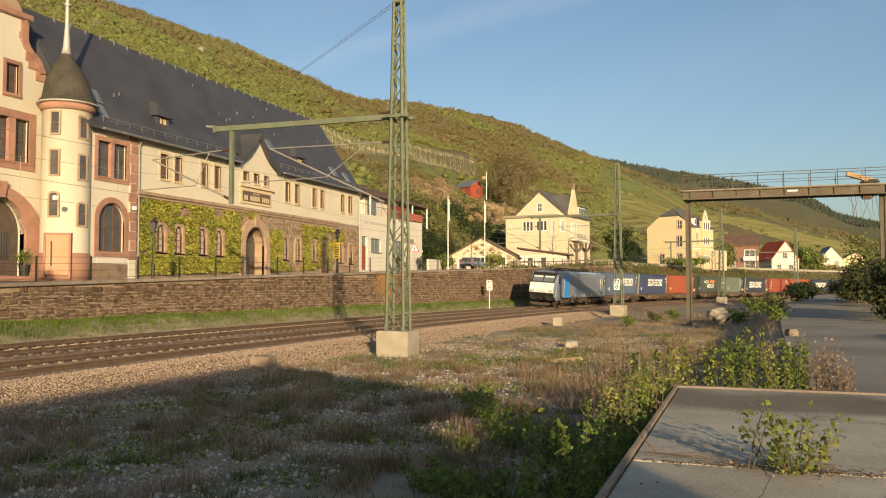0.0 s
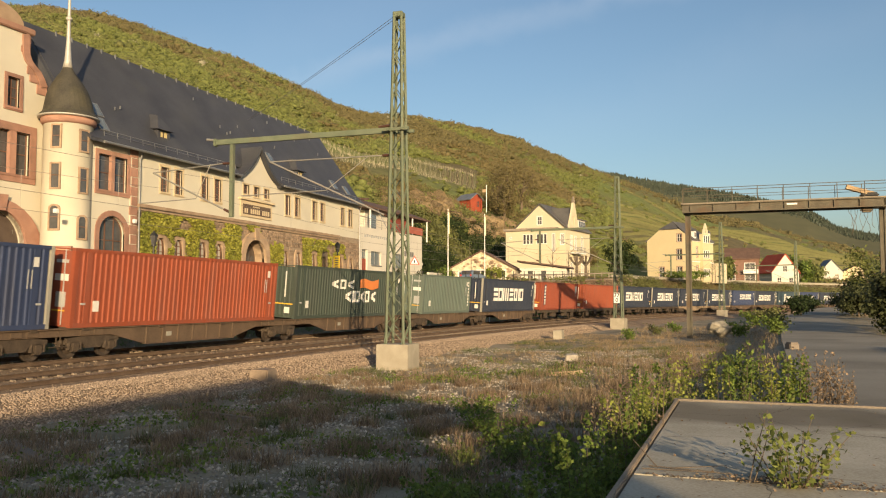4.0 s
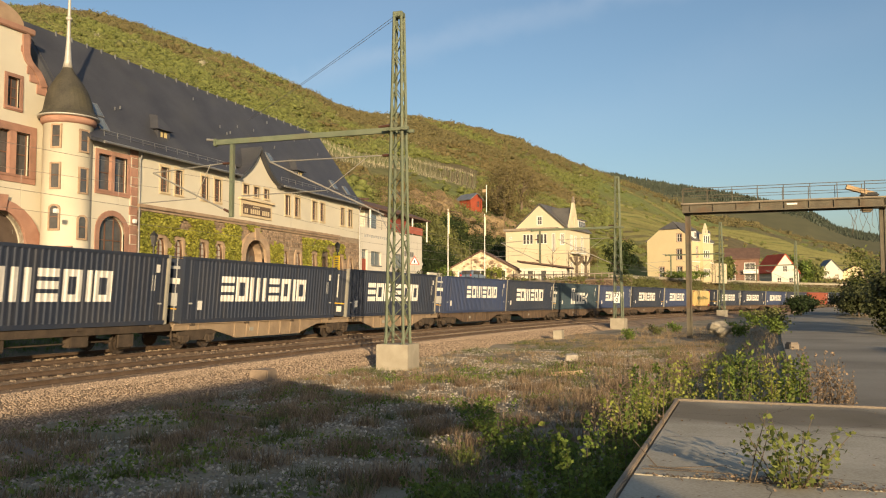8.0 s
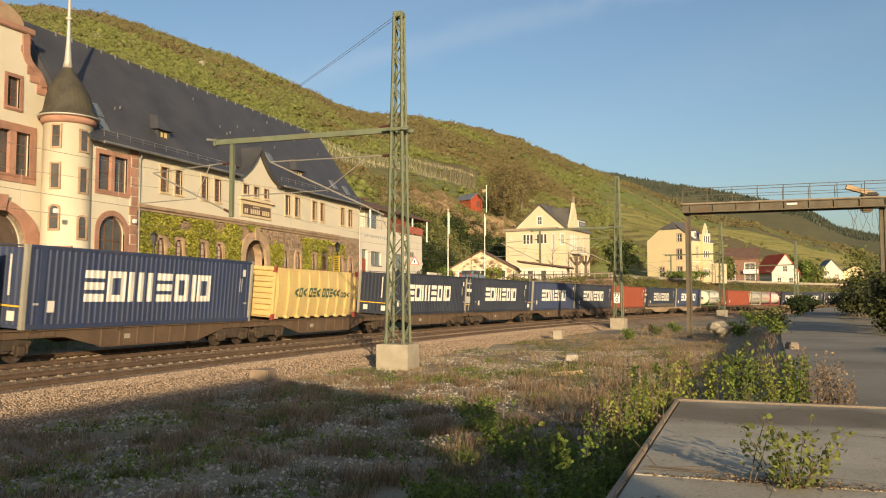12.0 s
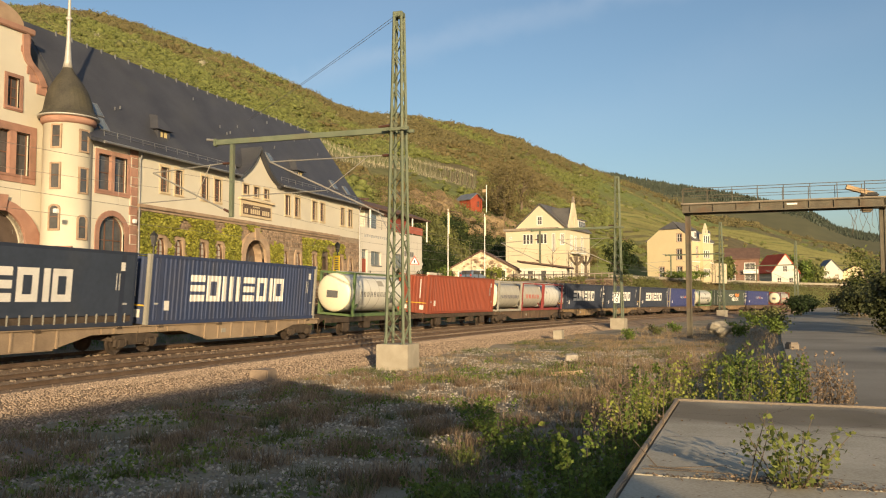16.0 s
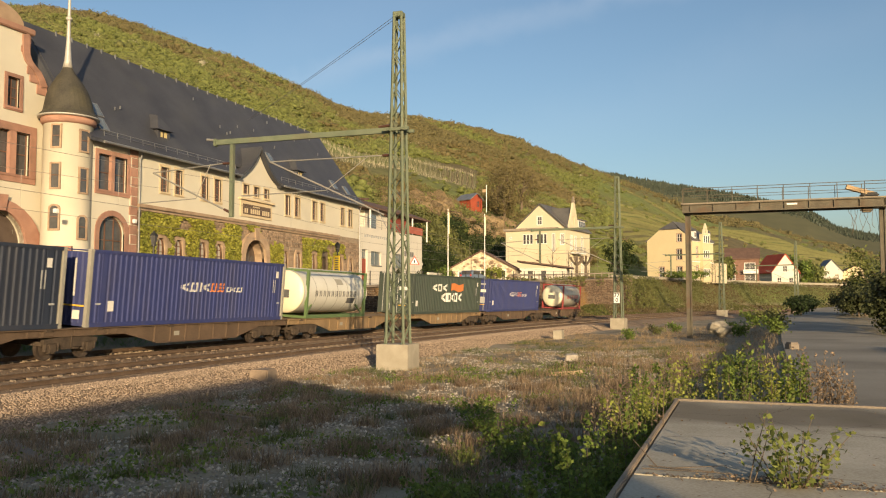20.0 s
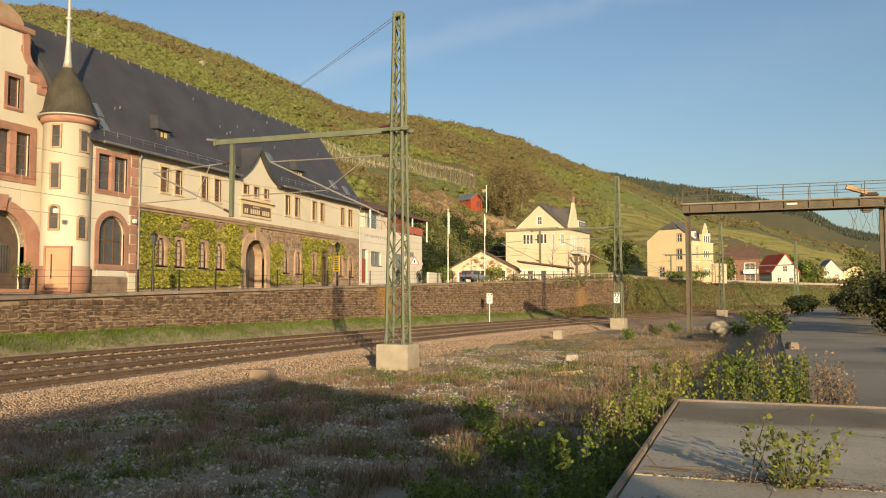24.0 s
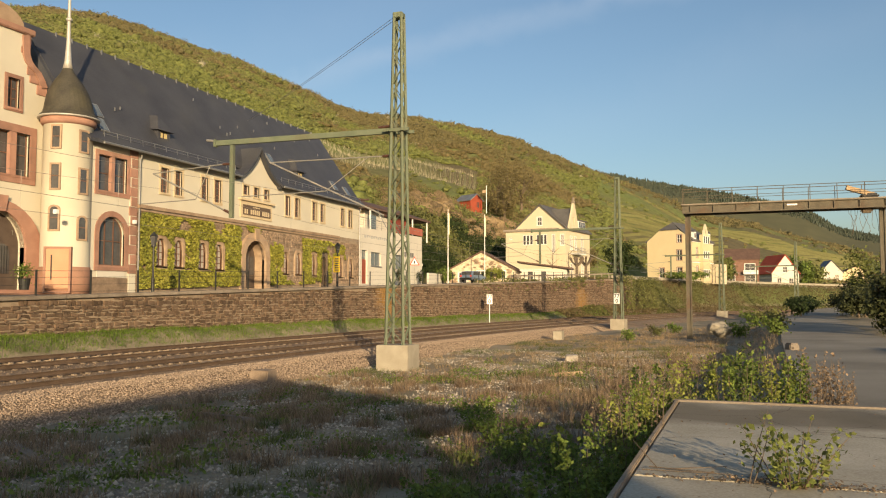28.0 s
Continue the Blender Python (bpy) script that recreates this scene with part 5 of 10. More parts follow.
def shed():
    s = thing("loading_shed", (0, 0, 0), 0, "plain wooden shed with a sloping dark roof beside the yard", "shed")
    bm = bmesh.new()
    prism(bm, [(-8.0, -0.9), (-8.0, 7.9), (-13.6, 6.55), (-13.6, -0.9)], -60.0, SHED_END, "x")
    part("wall", bm, M_BOARDWOOD, s)
    bm = bmesh.new()
    prism(bm, [(-7.8, 7.92), (-7.8, 8.1), (-13.9, 6.65), (-13.9, 6.47)], -60.0, -11.5, "x")
    part("roof", bm, M_ROOFTILE, s)


shed()


def warehouse():
    """Low flat-roofed store on the far side of the yard, which shades the lane."""
    w = thing("warehouse", (0, 0, 0), 0, "plain flat-roofed warehouse beside the yard", "warehouse")
    part("wall", bx(-6.2, 9.4, -30.0, -20.2, -0.9, 5.75), M_CONCRETE, w)
    part("roof", bx(-6.5, 9.7, -30.3, -19.9, 5.76, 6.05, 0.03), M_ROOFTILE, w)
    for x in (-4.5, 0.5, 5.5):
        part("door", bx(x, x + 3.2, -20.19, -20.1, 0.35, 4.0), M_DARKWOOD, w)


warehouse()


# ---- houses along the street ----
def simple_house(name, at, turn, w, d, eave, ridge, wall, roof, label, rows, gable_windows=(), side_windows=(), over=0.35, frame=None, surround=None, hip=0.0):
    """A gabled house: its gable wall w wide looks along local -y, its side d long. rows: windows (x0, x1, z0, z1) of the gable wall; side ones lie on local +x."""
    h = thing(name, at, turn, label, "house")
    f = frame or M_WHITEPAINT
    holes = [rect(*q) for q in rows] + [rect(*q) for q in gable_windows]
    out = [(-w / 2, -1.5), (w / 2, -1.5), (w / 2, eave), (w * hip / 2 if hip else 0, ridge if not hip else eave + (ridge - eave) * (1 - hip)), (-w / 2, eave)]
    if hip:
        out = [(-w / 2, -1.5), (w / 2, -1.5), (w / 2, eave), (w * hip / 2, eave + (ridge - eave) * (1 - hip)), (-w * hip / 2, eave + (ridge - eave) * (1 - hip)), (-w / 2, eave)]
    part("front_wall", sheet(out, holes, 0, 0.35), wall, h)
    part("back_wall", sheet(out, [], d - 0.35, d), wall, h)
    sh = [rect(*q) for q in side_windows]
    part("side_wall", sheet(rect(0.35, d - 0.35, -1.5, eave), sh, w / 2 - 0.35, w / 2, "x"), wall, h)
    part("side_wall", sheet(rect(0.35, d - 0.35, -1.5, eave), [], -w / 2, -w / 2 + 0.35, "x"), wall, h)
    for q in holes:
        window(h, q, 0, f, surround, 0.12, (2, 2 if q[2][1] - q[0][1] > 1.3 else 1), deep=0.12)
    for q in sh:
        window(h, q, w / 2, f, surround, 0.12, (2, 2), deep=0.12, out=1, axis="x")
    k = (ridge - eave) / (w / 2)
    for s in (-1, 1):
        bm = bmesh.new()
        e = w / 2 + over
        ze = eave - k * over
        pts = [(s * e, ze), (0, ridge), (0, ridge + 0.2), (s * e, ze + 0.2)]
        if s > 0:
            pts = pts[::-1]
        prism(bm, pts, -over, d + over, "y")
        if hip:
            for v in bm.verts:
                if v.co.z > eave + (ridge - eave) * (1 - hip):
                    v.co.y += (0.5 - 0.5 * (v.co.y > d / 2)) * 2 * (w * hip / 2) * 1.0 if v.co.y < d / 2 else -(w * hip / 2)
        part("roof_slope", bm, roof, h)
    if hip:
        bm = bmesh.new()
        zc = eave + (ridge - eave) * (1 - hip)
        vs = [bm.verts.new(c) for c in ((-w * hip / 2 - 0.2, -over, zc), (w * hip / 2 + 0.2, -over, zc), (0, w * hip / 2, ridge + 0.15))]
        bm.faces.new(vs)
        part("hip", bm, roof, h)
    return h


def town():
    # white house with terraces next to the long building
    t = thing("terrace_house", (0, 0, 0), 0, "white rendered house with roof terraces and brown tiled roof", "house")
    hol = [rect(77.6, 79.0, 3.95, 7.45), rect(79.85, 82.4, 5.9, 7.35), rect(86.4, 88.8, 5.9, 7.4)]
    part("front_wall", sheet([(76.75, 3.2), (94.6, 3.9), (94.6, 9.95), (76.75, 9.75)], hol, W + 0.1, W + 0.5), M_WHITE_PL, t)
    part("end_wall", bx(94.25, 94.6, W + 0.5, 48, 3.9, 9.95), M_WHITE_PL, t)
    part("terrace_floor", bx(76.75, 94.2, W + 0.45, 48, 9.5, 9.72), M_COPING, t)
    dr = part("door", bx(77.6, 79.0, W + 0.35, W + 0.42, 3.95, 6.5), M_REDWOOD, t, "red-brown panelled wooden door")
    part("fanlight", bx(77.6, 79.0, W + 0.37, W + 0.43, 6.56, 7.45), M_SKYGLASS, dr)
    for i in range(3):
        part("door_plank", bx(77.65 + i * 0.46, 78.07 + i * 0.46, W + 0.32, W + 0.349, 4.0, 6.45), M_REDWOOD, dr)
    for q in hol[1:]:
        window(t, q, W + 0.1, M_ZINC, None, 0.1, (2, 1), M_SKYGLASS)
    # upper set-back storey in yellow render with terrace railings
    part("upper_wall", bx(77.2, 84.0, 40.4, 48, 9.72, 12.6), M_YELLOW_PL, t)
    part("upper_wall", bx(84.0, 96.5, 39.8, 48, 9.72, 12.3), M_WHITE_PL, t)
    for x0, x1 in ((81.5, 83.6), (85.0, 86.8), (92.0, 93.4)):
        part("terrace_door", bx(x0, x1, 39.70 if x0 > 84 else 40.3, 39.79 if x0 > 84 else 40.39, 9.8, 11.9), M_SKYGLASS, t)
    bm = bmesh.new()
    prism(bm, [(38.6, 12.35), (38.6, 12.55), (43.5, 14.3), (48.6, 12.55), (48.6, 12.35)], 82.2, 101.6, "x")
    part("roof", bm, M_ROOFTILE, t)
    bm = bmesh.new()
    prism(bm, [(76.6, 12.6), (76.6, 12.75), (84.2, 13.6), (84.2, 13.4)], 39.4, 48.4, "y")
    part("lean_roof", bm, M_ROOFTILE, t)
    for a, b, col, name in ((76.9, 90.6, M_ZINC, "railing"), (90.9, 95.2, M_REDCLOTH, "red_screen")):
        if name == "railing":
            r = part("railing", rod(bmesh.new(), (a, W + 0.3, 10.85), (b, W + 0.3, 10.85), 0.03, 6), M_ZINC, t)
            for z in (10.1, 10.35, 10.6):
                part("rail_wire", rod(bmesh.new(), (a, W + 0.3, z), (b, W + 0.3, z), 0.012, 5), M_ZINC, r)
            for i in range(10):
                x = a + (b - a) * i / 9
                part("baluster", rod(bmesh.new(), (x, W + 0.3, 9.7), (x, W + 0.3, 10.85), 0.02, 6), M_ZINC, r)
        else:
            for i in range(4):
                part(name, bx(a + i * 1.08, a + i * 1.08 + 1.03, W + 0.25, W + 0.3, 10.1, 10.95), col, t, "red balcony screen")
    part("timber_wall", bx(90.2, 96.4, 39.6, 39.78, 9.9, 12.2), M_REDWOOD, t, "red-brown timber wall behind the balcony")
    for x in (83.2, 90.0, 95.6, 100.6):
        part("roof_post", bx(x - 0.07, x + 0.07, 38.7, 38.84, 9.7, 12.4), M_WHITEPAINT, t)
    pipe("downpipe", [(84.4, 38.4, 12.3), (84.1, 38.2, 12.0), (84.1, 37.0, 9.9), (84.1, 37.0, 4.0)], 0.05, M_ZINC, t)
    for i in range(11):
        part("letter_bar", bx(78.2 + i * 0.55, 78.55 + i * 0.55, W + 0.085, W + 0.098, 8.75 + 0.05 * (i % 3), 9.0 + 0.07 * (i % 2)), M_GREYBAR, t)
    for i in range(5):
        part("letter_bar", bx(89.0 + i * 0.6, 89.4 + i * 0.6, W + 0.085, W + 0.098, 7.3, 7.85), M_GREYLETTER, t)
    part("balcony", bx(94.7, 98.5, 38.5, 41, 6.6, 6.9), M_WHITE_PL, t)
    part("side_wing", bx(94.7, 99.5, 41, 48, 4.0, 11.0), M_YELLOW_PL, t)
    part("yard_wall", bx(95.2, 99.8, 36.4, 36.7, 4.0, 5.6), M_WHITE_PL, t)

    # low house whose gable is patched in rubble stone
    s = simple_house("stone_cottage", (113.8, 35.4, 4.75), -82, 10.5, 9.0, 1.6, 4.4, M_PATCHED, M_ROOFTILE, "low cottage with a patchy stone gable and tiled roof",
                     [(-3.4, -2.3, 0.0, 1.5), (-0.7, 0.3, 0.6, 1.7), (2.4, 3.4, 0.6, 1.7)], surround=M_WHITEPAINT)
    srng = random.Random(6)
    tries = 0
    made = 0
    while made < 85 and tries < 2000:
        tries += 1
        px, pz = srng.uniform(-5.0, 5.0), srng.uniform(-0.6, 4.0)
        if pz > 1.4 + 2.8 * (1 - abs(px) / 5.25) - 0.3 or any(a - 0.35 < px < b + 0.35 and c - 0.3 < pz < d + 0.3 for a, b, c, d in ((-3.4, -2.3, 0.0, 1.5), (-0.7, 0.3, 0.6, 1.7), (2.4, 3.4, 0.6, 1.7))):
            continue
        n = srng.randint(5, 7)
        rr = srng.uniform(0.12, 0.3)
        pts = [(px + rr * srng.uniform(0.7, 1.3) * math.cos(6.283 * i / n) * 1.3, pz + rr * srng.uniform(0.6, 1.1) * math.sin(6.283 * i / n)) for i in range(n)]
        part("stone", prism(bmesh.new(), pts, -0.03, 0.05, "y"), M_RUBBLE_PALE if made % 3 else M_BROWNSTONE, s)
        made += 1
    part("annex_wall", bx(5.3, 12.0, 1.0, 5.0, -1.5, 2.0), M_WHITE_PL, s)
    bm = bmesh.new()
    prism(bm, [(5.0, 2.9), (5.0, 3.1), (12.8, 2.1), (12.8, 1.9)], 0.2, 5.6, "y")
    part("annex_roof", bm, M_ROOFTILE, s)
    for x in (6.5, 8.4):
        part("annex_window", bx(x, x + 0.7, 0.93, 0.99, 0.1, 1.6), M_GLASS, s)

    # white villa with a gable towards the station and a stepped gable on its long side
    v = simple_house("white_villa", (139.05, 32.8, 5.7), -99, 9.4, 12.0, 8.75, 12.85, M_YELLOWISH, M_SLATE_PALE, "pale cream villa with slate roof and white veranda windows",
                     [(3.75, 4.25, 5.9, 7.7)], [(-0.5, 0.3, 9.4, 10.8)],
                     [(2.0, 2.9, 5.2, 7.5), (4.2, 5.1, 5.2, 7.5), (7.5, 8.4, 5.2, 7.5), (2.2, 3.1, 0.8, 2.8), (7.5, 8.4, 0.8, 2.8)], surround=M_WHITEPAINT)
    part("flat_roof", bx(-6.3, 3.5, -1.3, 0.0, 8.42, 8.72), M_SLATE_PALE, v, "flat grey veranda roof")
    part("roof_edge", bx(-6.32, 3.52, -1.34, -1.31, 8.36, 8.76), M_COPING, v)
    holes = [rect(-2.8, -0.9, 6.0, 7.75), rect(-0.3, 1.65, 6.0, 7.75), rect(2.5, 3.1, 4.6, 7.75), rect(-5.3, -4.8, 7.0, 7.4)]
    part("veranda", sheet(rect(-6.0, 3.3, -1.5, 8.41), holes, -1.0, -0.7), M_YELLOWISH, v)
    for q, n in zip(holes, (3, 3, 1, 1)):
        x0, x1, z0, z1 = q[0][0], q[1][0], q[0][1], q[2][1]
        for i in range(n):
            xa, xb = x0 + (x1 - x0) * i / n + 0.02, x0 + (x1 - x0) * (i + 1) / n - 0.02
            vw = part("veranda_window", sheet(rect(xa, xb, z0, z1), [rect(xa + 0.08, xb - 0.08, z0 + 0.1, z1 - 0.1)], -0.97, -0.87), M_WHITEPAINT, v)
            part("pane", bx(xa + 0.07, xb - 0.07, -0.92, -0.9, z0 + 0.09, z1 - 0.09), M_GLASS if n > 1 else M_CURTAINGLASS, vw)
    part("stair", prism(bmesh.new(), [(1.6, -1.5), (5.6, -1.5), (1.6, 1.9)], -2.4, -1.1, "y"), M_SAND, v, "outside stair in red stone")
    part("side_gable", sheet([(0.5, 8.7), (5.5, 8.7), (3.9, 12.0), (3.4, 13.2), (2.7, 13.2), (2.2, 12.0)], [rect(2.6, 3.4, 9.2, 10.8)], 4.72, 5.05, "x"), M_YELLOWISH, v)
    bm = bmesh.new()
    prism(bm, [(0.3, 8.7), (3.0, 12.4), (5.7, 8.7)], 0.8, 4.71, "x")
    part("side_gable_roof", bm, M_SLATE_PALE, v)
    part("eave_course", bx(4.71, 4.95, 5.6, 12.3, 8.45, 8.75), M_COPING, v)
    bc = part("balcony", bx(4.75, 6.0, 2.0, 6.4, 4.4, 4.62), M_WHITEPAINT, v)
    for i in range(7):
        part("baluster", bx(5.9, 5.96, 2.05 + i * 0.7, 2.11 + i * 0.7, 4.62, 5.45), M_ZINC, bc)
    part("balcony_rail", bx(5.88, 5.98, 2.0, 6.4, 5.45, 5.53), M_ZINC, bc)
    dm = part("dormer", bx(2.6, 4.4, 7.0, 10.5, 9.0, 10.6), M_WHITEPAINT, v)
    for i in range(3):
        part("dormer_pane", bx(4.39, 4.42, 7.25 + i * 1.1, 8.15 + i * 1.1, 9.4, 10.4), M_GLASS, dm)
    part("dormer_roof", bx(2.3, 4.7, 6.8, 10.7, 10.6, 10.75), M_SLATE_PALE, dm)
    part("finial", lathe(bmesh.new(), [(0.34, 13.2), (0.34, 13.6), (0.2, 13.7), (0.3, 13.95), (0.06, 14.35)], 10, 4.88, 3.05), M_COPING, v)

    # tall yellow villa
    y = simple_house("yellow_villa", (191.8, 15.8, 6.6), -110, 10.6, 12.0, 9.0, 13.2, M_YELLOW_PL, M_SLATE_PALE, "tall yellow villa with clipped slate roof and bay",
                     [(-2.4, -1.2, 0.6, 3.0), (1.8, 3.0, 0.6, 3.0), (1.8, 3.0, 4.6, 6.9), (4.2, 4.9, 0.6, 2.9)], [(1.9, 3.0, 8.6, 10.3)],
                     [(2.4, 3.3, 5.2, 7.4), (5.0, 5.9, 5.2, 7.4), (6.4, 7.3, 5.2, 7.4), (8.5, 9.4, 5.2, 7.4), (2.4, 3.3, 0.9, 3.3), (5.0, 5.9, 0.9, 3.3), (8.5, 9.4, 0.9, 3.3)], surround=M_SAND, hip=0.42)
    bay = part("bay", bx(5.3, 6.1, 4.2, 8.2, -1.5, 10.4), M_YELLOW_PL, y, "projecting bay with white window frames")
    for z0 in (0.9, 5.0, 8.4):
        for i in range(3):
            yy = 4.55 + i * 1.15
            bw = part("bay_window", sheet(rect(yy, yy + 0.95, z0, z0 + 1.75), [rect(yy + 0.1, yy + 0.85, z0 + 0.1, z0 + 1.65)], 6.1, 6.16, "x"), M_WHITEPAINT, bay)
            part("pane", bx(6.102, 6.12, yy + 0.09, yy + 0.86, z0 + 0.09, z0 + 1.66), M_GLASS, bw)
    part("bay_gable", sheet([(4.9, 10.4), (7.5, 10.4), (7.5, 11.3), (7.0, 11.6), (6.7, 12.3), (6.2, 12.9), (5.7, 12.3), (5.4, 11.6), (4.9, 11.3)], [rect(5.8, 6.6, 10.7, 11.8)], 5.7, 6.0, "x"), M_YELLOWISH, y)
    part("gable_pane", bx(5.72, 5.76, 5.75, 6.65, 10.65, 11.85), M_GLASS, y)
    for y0 in (1.7, 9.6):
        dm = part("dormer", bx(4.0, 5.15, y0, y0 + 1.2, 9.3, 10.9), M_WHITEPAINT, y)
        part("dormer_pane", bx(5.14, 5.17, y0 + 0.25, y0 + 0.95, 9.6, 10.6), M_GLASS, dm)
        part("dormer_roof", prism(bmesh.new(), [(y0 - 0.15, 10.9), (y0 + 1.35, 10.9), (y0 + 0.6, 11.5)], 3.8, 5.3, "x"), M_SLATE_PALE, dm)
    for z in (4.0, 8.55):
        part("string_course", bx(5.3, 5.42, 0, 4.2, z, z + 0.22), M_WHITEPAINT, y)
        part("string_course", bx(5.3, 5.42, 8.2, 12, z, z + 0.22), M_WHITEPAINT, y)
    part("annex", bx(5.4, 8.0, 9.0, 13.0, -0.6, 3.9), M_YELLOWISH, y)

    # houses farther along the valley
    bh = simple_house("brick_house", (246.0, 4.9, 6.6), 180, 9.0, 8.6, 7.0, 9.9, M_BRICK, M_ROOFTILE, "dark brick house with broad brown roof and white balconies", [(-1.0, 1.0, 3.4, 5.4)],
                      side_windows=[(5.0, 7.6, 3.5, 5.7), (5.0, 7.6, 0.6, 2.6), (1.0, 2.4, 3.6, 5.4), (1.0, 2.4, 0.6, 2.4)], frame=M_WHITEPAINT, surround=M_WHITEPAINT)
    part("balcony", bx(4.5, 5.8, 4.6, 8.4, 2.8, 3.05), M_WHITEPAINT, bh)
    part("balcony_front", bx(5.7, 5.8, 4.6, 8.4, 3.05, 3.9), M_WHITEPAINT, bh)
    r = simple_house("red_roofed_house", (268.0, -6.0, 6.8), 18, 8.5, 10.0, 3.8, 9.0, M_WHITE_PL, M_REDROOF, "white house with a bright red tiled roof", [(-2.5, -1.2, 0.4, 2.2), (1.2, 2.5, 0.4, 2.2), (-0.7, 0.7, 3.9, 5.6)])
    r.matrix_basis = pose(262.5, -11.2, 6.6, 0, 0, 298)
    simple_house("white_house", (346.0, -31.0, 7.0), -80, 8.0, 10.0, 6.0, 10.5, M_WHITE_PL, M_SLATE, "small white house with dark slate roof", [(-2.5, -1.3, 0.4, 2.2), (1.2, 2.5, 3.0, 5.0)])
    simple_house("long_house", (352.0, -40.0, 7.0), -85, 16.0, 9.0, 4.4, 8.4, M_YELLOW_PL, M_ROOFTILE, "long pale house with brown roof and red dormer", [(-5.5, -4.0, 1, 3), (-2, -0.5, 1, 3), (2, 3.5, 1, 3), (5, 6.5, 1, 3)])
    # red shed on the slope
    sx, sy = 189.9, 60.4
    sz = ground_z(sx, sy)
    simple_house("red_shed", (sx, sy, sz + 0.3), -28, 3.9, 5.0, 2.8, 4.2, M_SHEDRED, M_ZINC, "small red wooden shed on the slope", [(0.1, 1.0, 1.0, 2.4)], frame=M_SHEDRED)
    fx, fy = 186.7, 56.9
    fp = thing("flagpole", (fx, fy, ground_z(fx, fy)), 0, "thin white flagpole beside the red shed", "flagpole")
    part("pole", rod(bmesh.new(), (0, 0, -0.5), (0, 0, 7.6), 0.09, 8), M_WHITEPAINT, fp)
    part("flag", bx(-0.02, 0.02, 0.05, 1.0, 5.9, 6.6), M_BOARDWOOD, fp)

    # dark boundary wall and parapet at the street's upper part
    def par(s):
        x, yy, h = line(s, 6)
        z, o = street_z(x), wall_off(x) + 4.8
        return [(o, z - 0.6), (o, z + 0.75), (o + 0.3, z + 0.75), (o + 0.3, z - 0.6)]
    tagged(strip("parapet_wall", par, 126, 300, 3.0, M_CONCRETE), "low pale parapet wall along the upper street", "wall", kind="structure")


M_BRICK = mat("dull_brick", (0.17, 0.095, 0.068), (0.25, 0.145, 0.105), 0.9, 1.5, 12, 0.3)
M_PATCHED = mat("patchy_stone_render", (0.40, 0.31, 0.19), (0.76, 0.69, 0.52), 0.95, 1.6, 2.6, 0.6, dirt=(0.30, 0.22, 0.13), dirt_amount=0.5)
M_YELLOWISH = mat("pale_cream_render", (0.56, 0.49, 0.345), (0.62, 0.55, 0.39), 0.9, 0.4, 20, 0.15, dirt=(0.54, 0.46, 0.31), dirt_amount=0.2)
M_SHEDRED = mat("red_shed_boards", (0.25, 0.050, 0.026), (0.33, 0.072, 0.038), 0.8, 1, 12, 0.3)
M_REDCLOTH = mat("red_cloth", (0.33, 0.10, 0.07), (0.40, 0.13, 0.09), 0.9, 2, 20, 0.1)
town()


# ---- street furniture ----
def fence():
    """Grey posts with thin wires along the wall's coping."""
    f = thing("street_fence", (0, 0, 0), 0, "grey post and wire fence along the street wall", "fence")
    for i in range(34):
        s = -8 + i * 3.3
        x, y, h = line(s, 6.15)
        z = street_z(x) + 0.12
        part("post", bx(x - 0.035, x + 0.035, y - 0.035, y + 0.035, z, z + 1.2), M_IRON, f)
        x2, y2, h2 = line(s + 3.3, 6.15)
        z2 = street_z(x2) + 0.12
        for k in (0.15, 0.5, 0.85, 1.15):
            part("wire", rod(bmesh.new(), (x, y, z + k), (x2, y2, z2 + k), 0.008, 4), M_IRON, f)


fence()


def lamp_post(x, y, h, label):
    z = street_z(x)
    l = thing("street_lamp", (x, y, z), 0, label, "street lamp")
    part("post", rod(rod(bmesh.new(), (0, 0, 0), (0, 0, 0.9), 0.09, 10), (0, 0, 0.9), (0, 0, h - 0.7), 0.055, 10), M_IRON, l)
    part("collar", rod(bmesh.new(), (0, 0, h - 0.75), (0, 0, h - 0.65), 0.14, 10), M_IRON, l)
    part("lantern", lathe(bmesh.new(), [(0.12, h - 0.65), (0.21, h - 0.2), (0.21, h - 0.18)], 6), M_GLASS, l)
    part("lantern_roof", lathe(bmesh.new(), [(0.26, h - 0.18), (0.12, h - 0.02), (0.04, h + 0.08)], 6), M_IRON, l)


lamp_post(38.0, 31.0, 3.4, "dark iron lantern lamp by the vine-covered wall")
lamp_post(60.3, 31.0, 3.6, "dark iron lantern lamp with a yellow sign")
ys = thing("yellow_sign", (59.9, 30.85, street_z(59.9)), 0, "tall yellow notice board on a dark post", "sign")
part("board", bx(-0.05, -0.02, -0.28, 0.28, 1.25, 2.55, 0.004), M_YELLOW, ys)
part("post", bx(-0.02, 0.03, -0.03, 0.03, 0, 2.5), M_IRON, ys)
for i in range(6):
    part("letter_bar", bx(-0.058, -0.051, -0.17, 0.17, 1.4 + i * 0.18, 1.49 + i * 0.18), M_GREYLETTER, ys)
ts = thing("warning_sign", (77.0, 31.0, street_z(77)), 20, "triangular red and white warning sign on a post", "sign")
part("post", rod(bmesh.new(), (0, 0, 0), (0, 0, 2.2), 0.03, 8), M_TUBE, ts)
t1 = part("triangle", prism(bmesh.new(), [(-0.52, 2.0), (0.52, 2.0), (0, 2.9)], -0.05, -0.03, "x"), M_SIGNRED, ts)
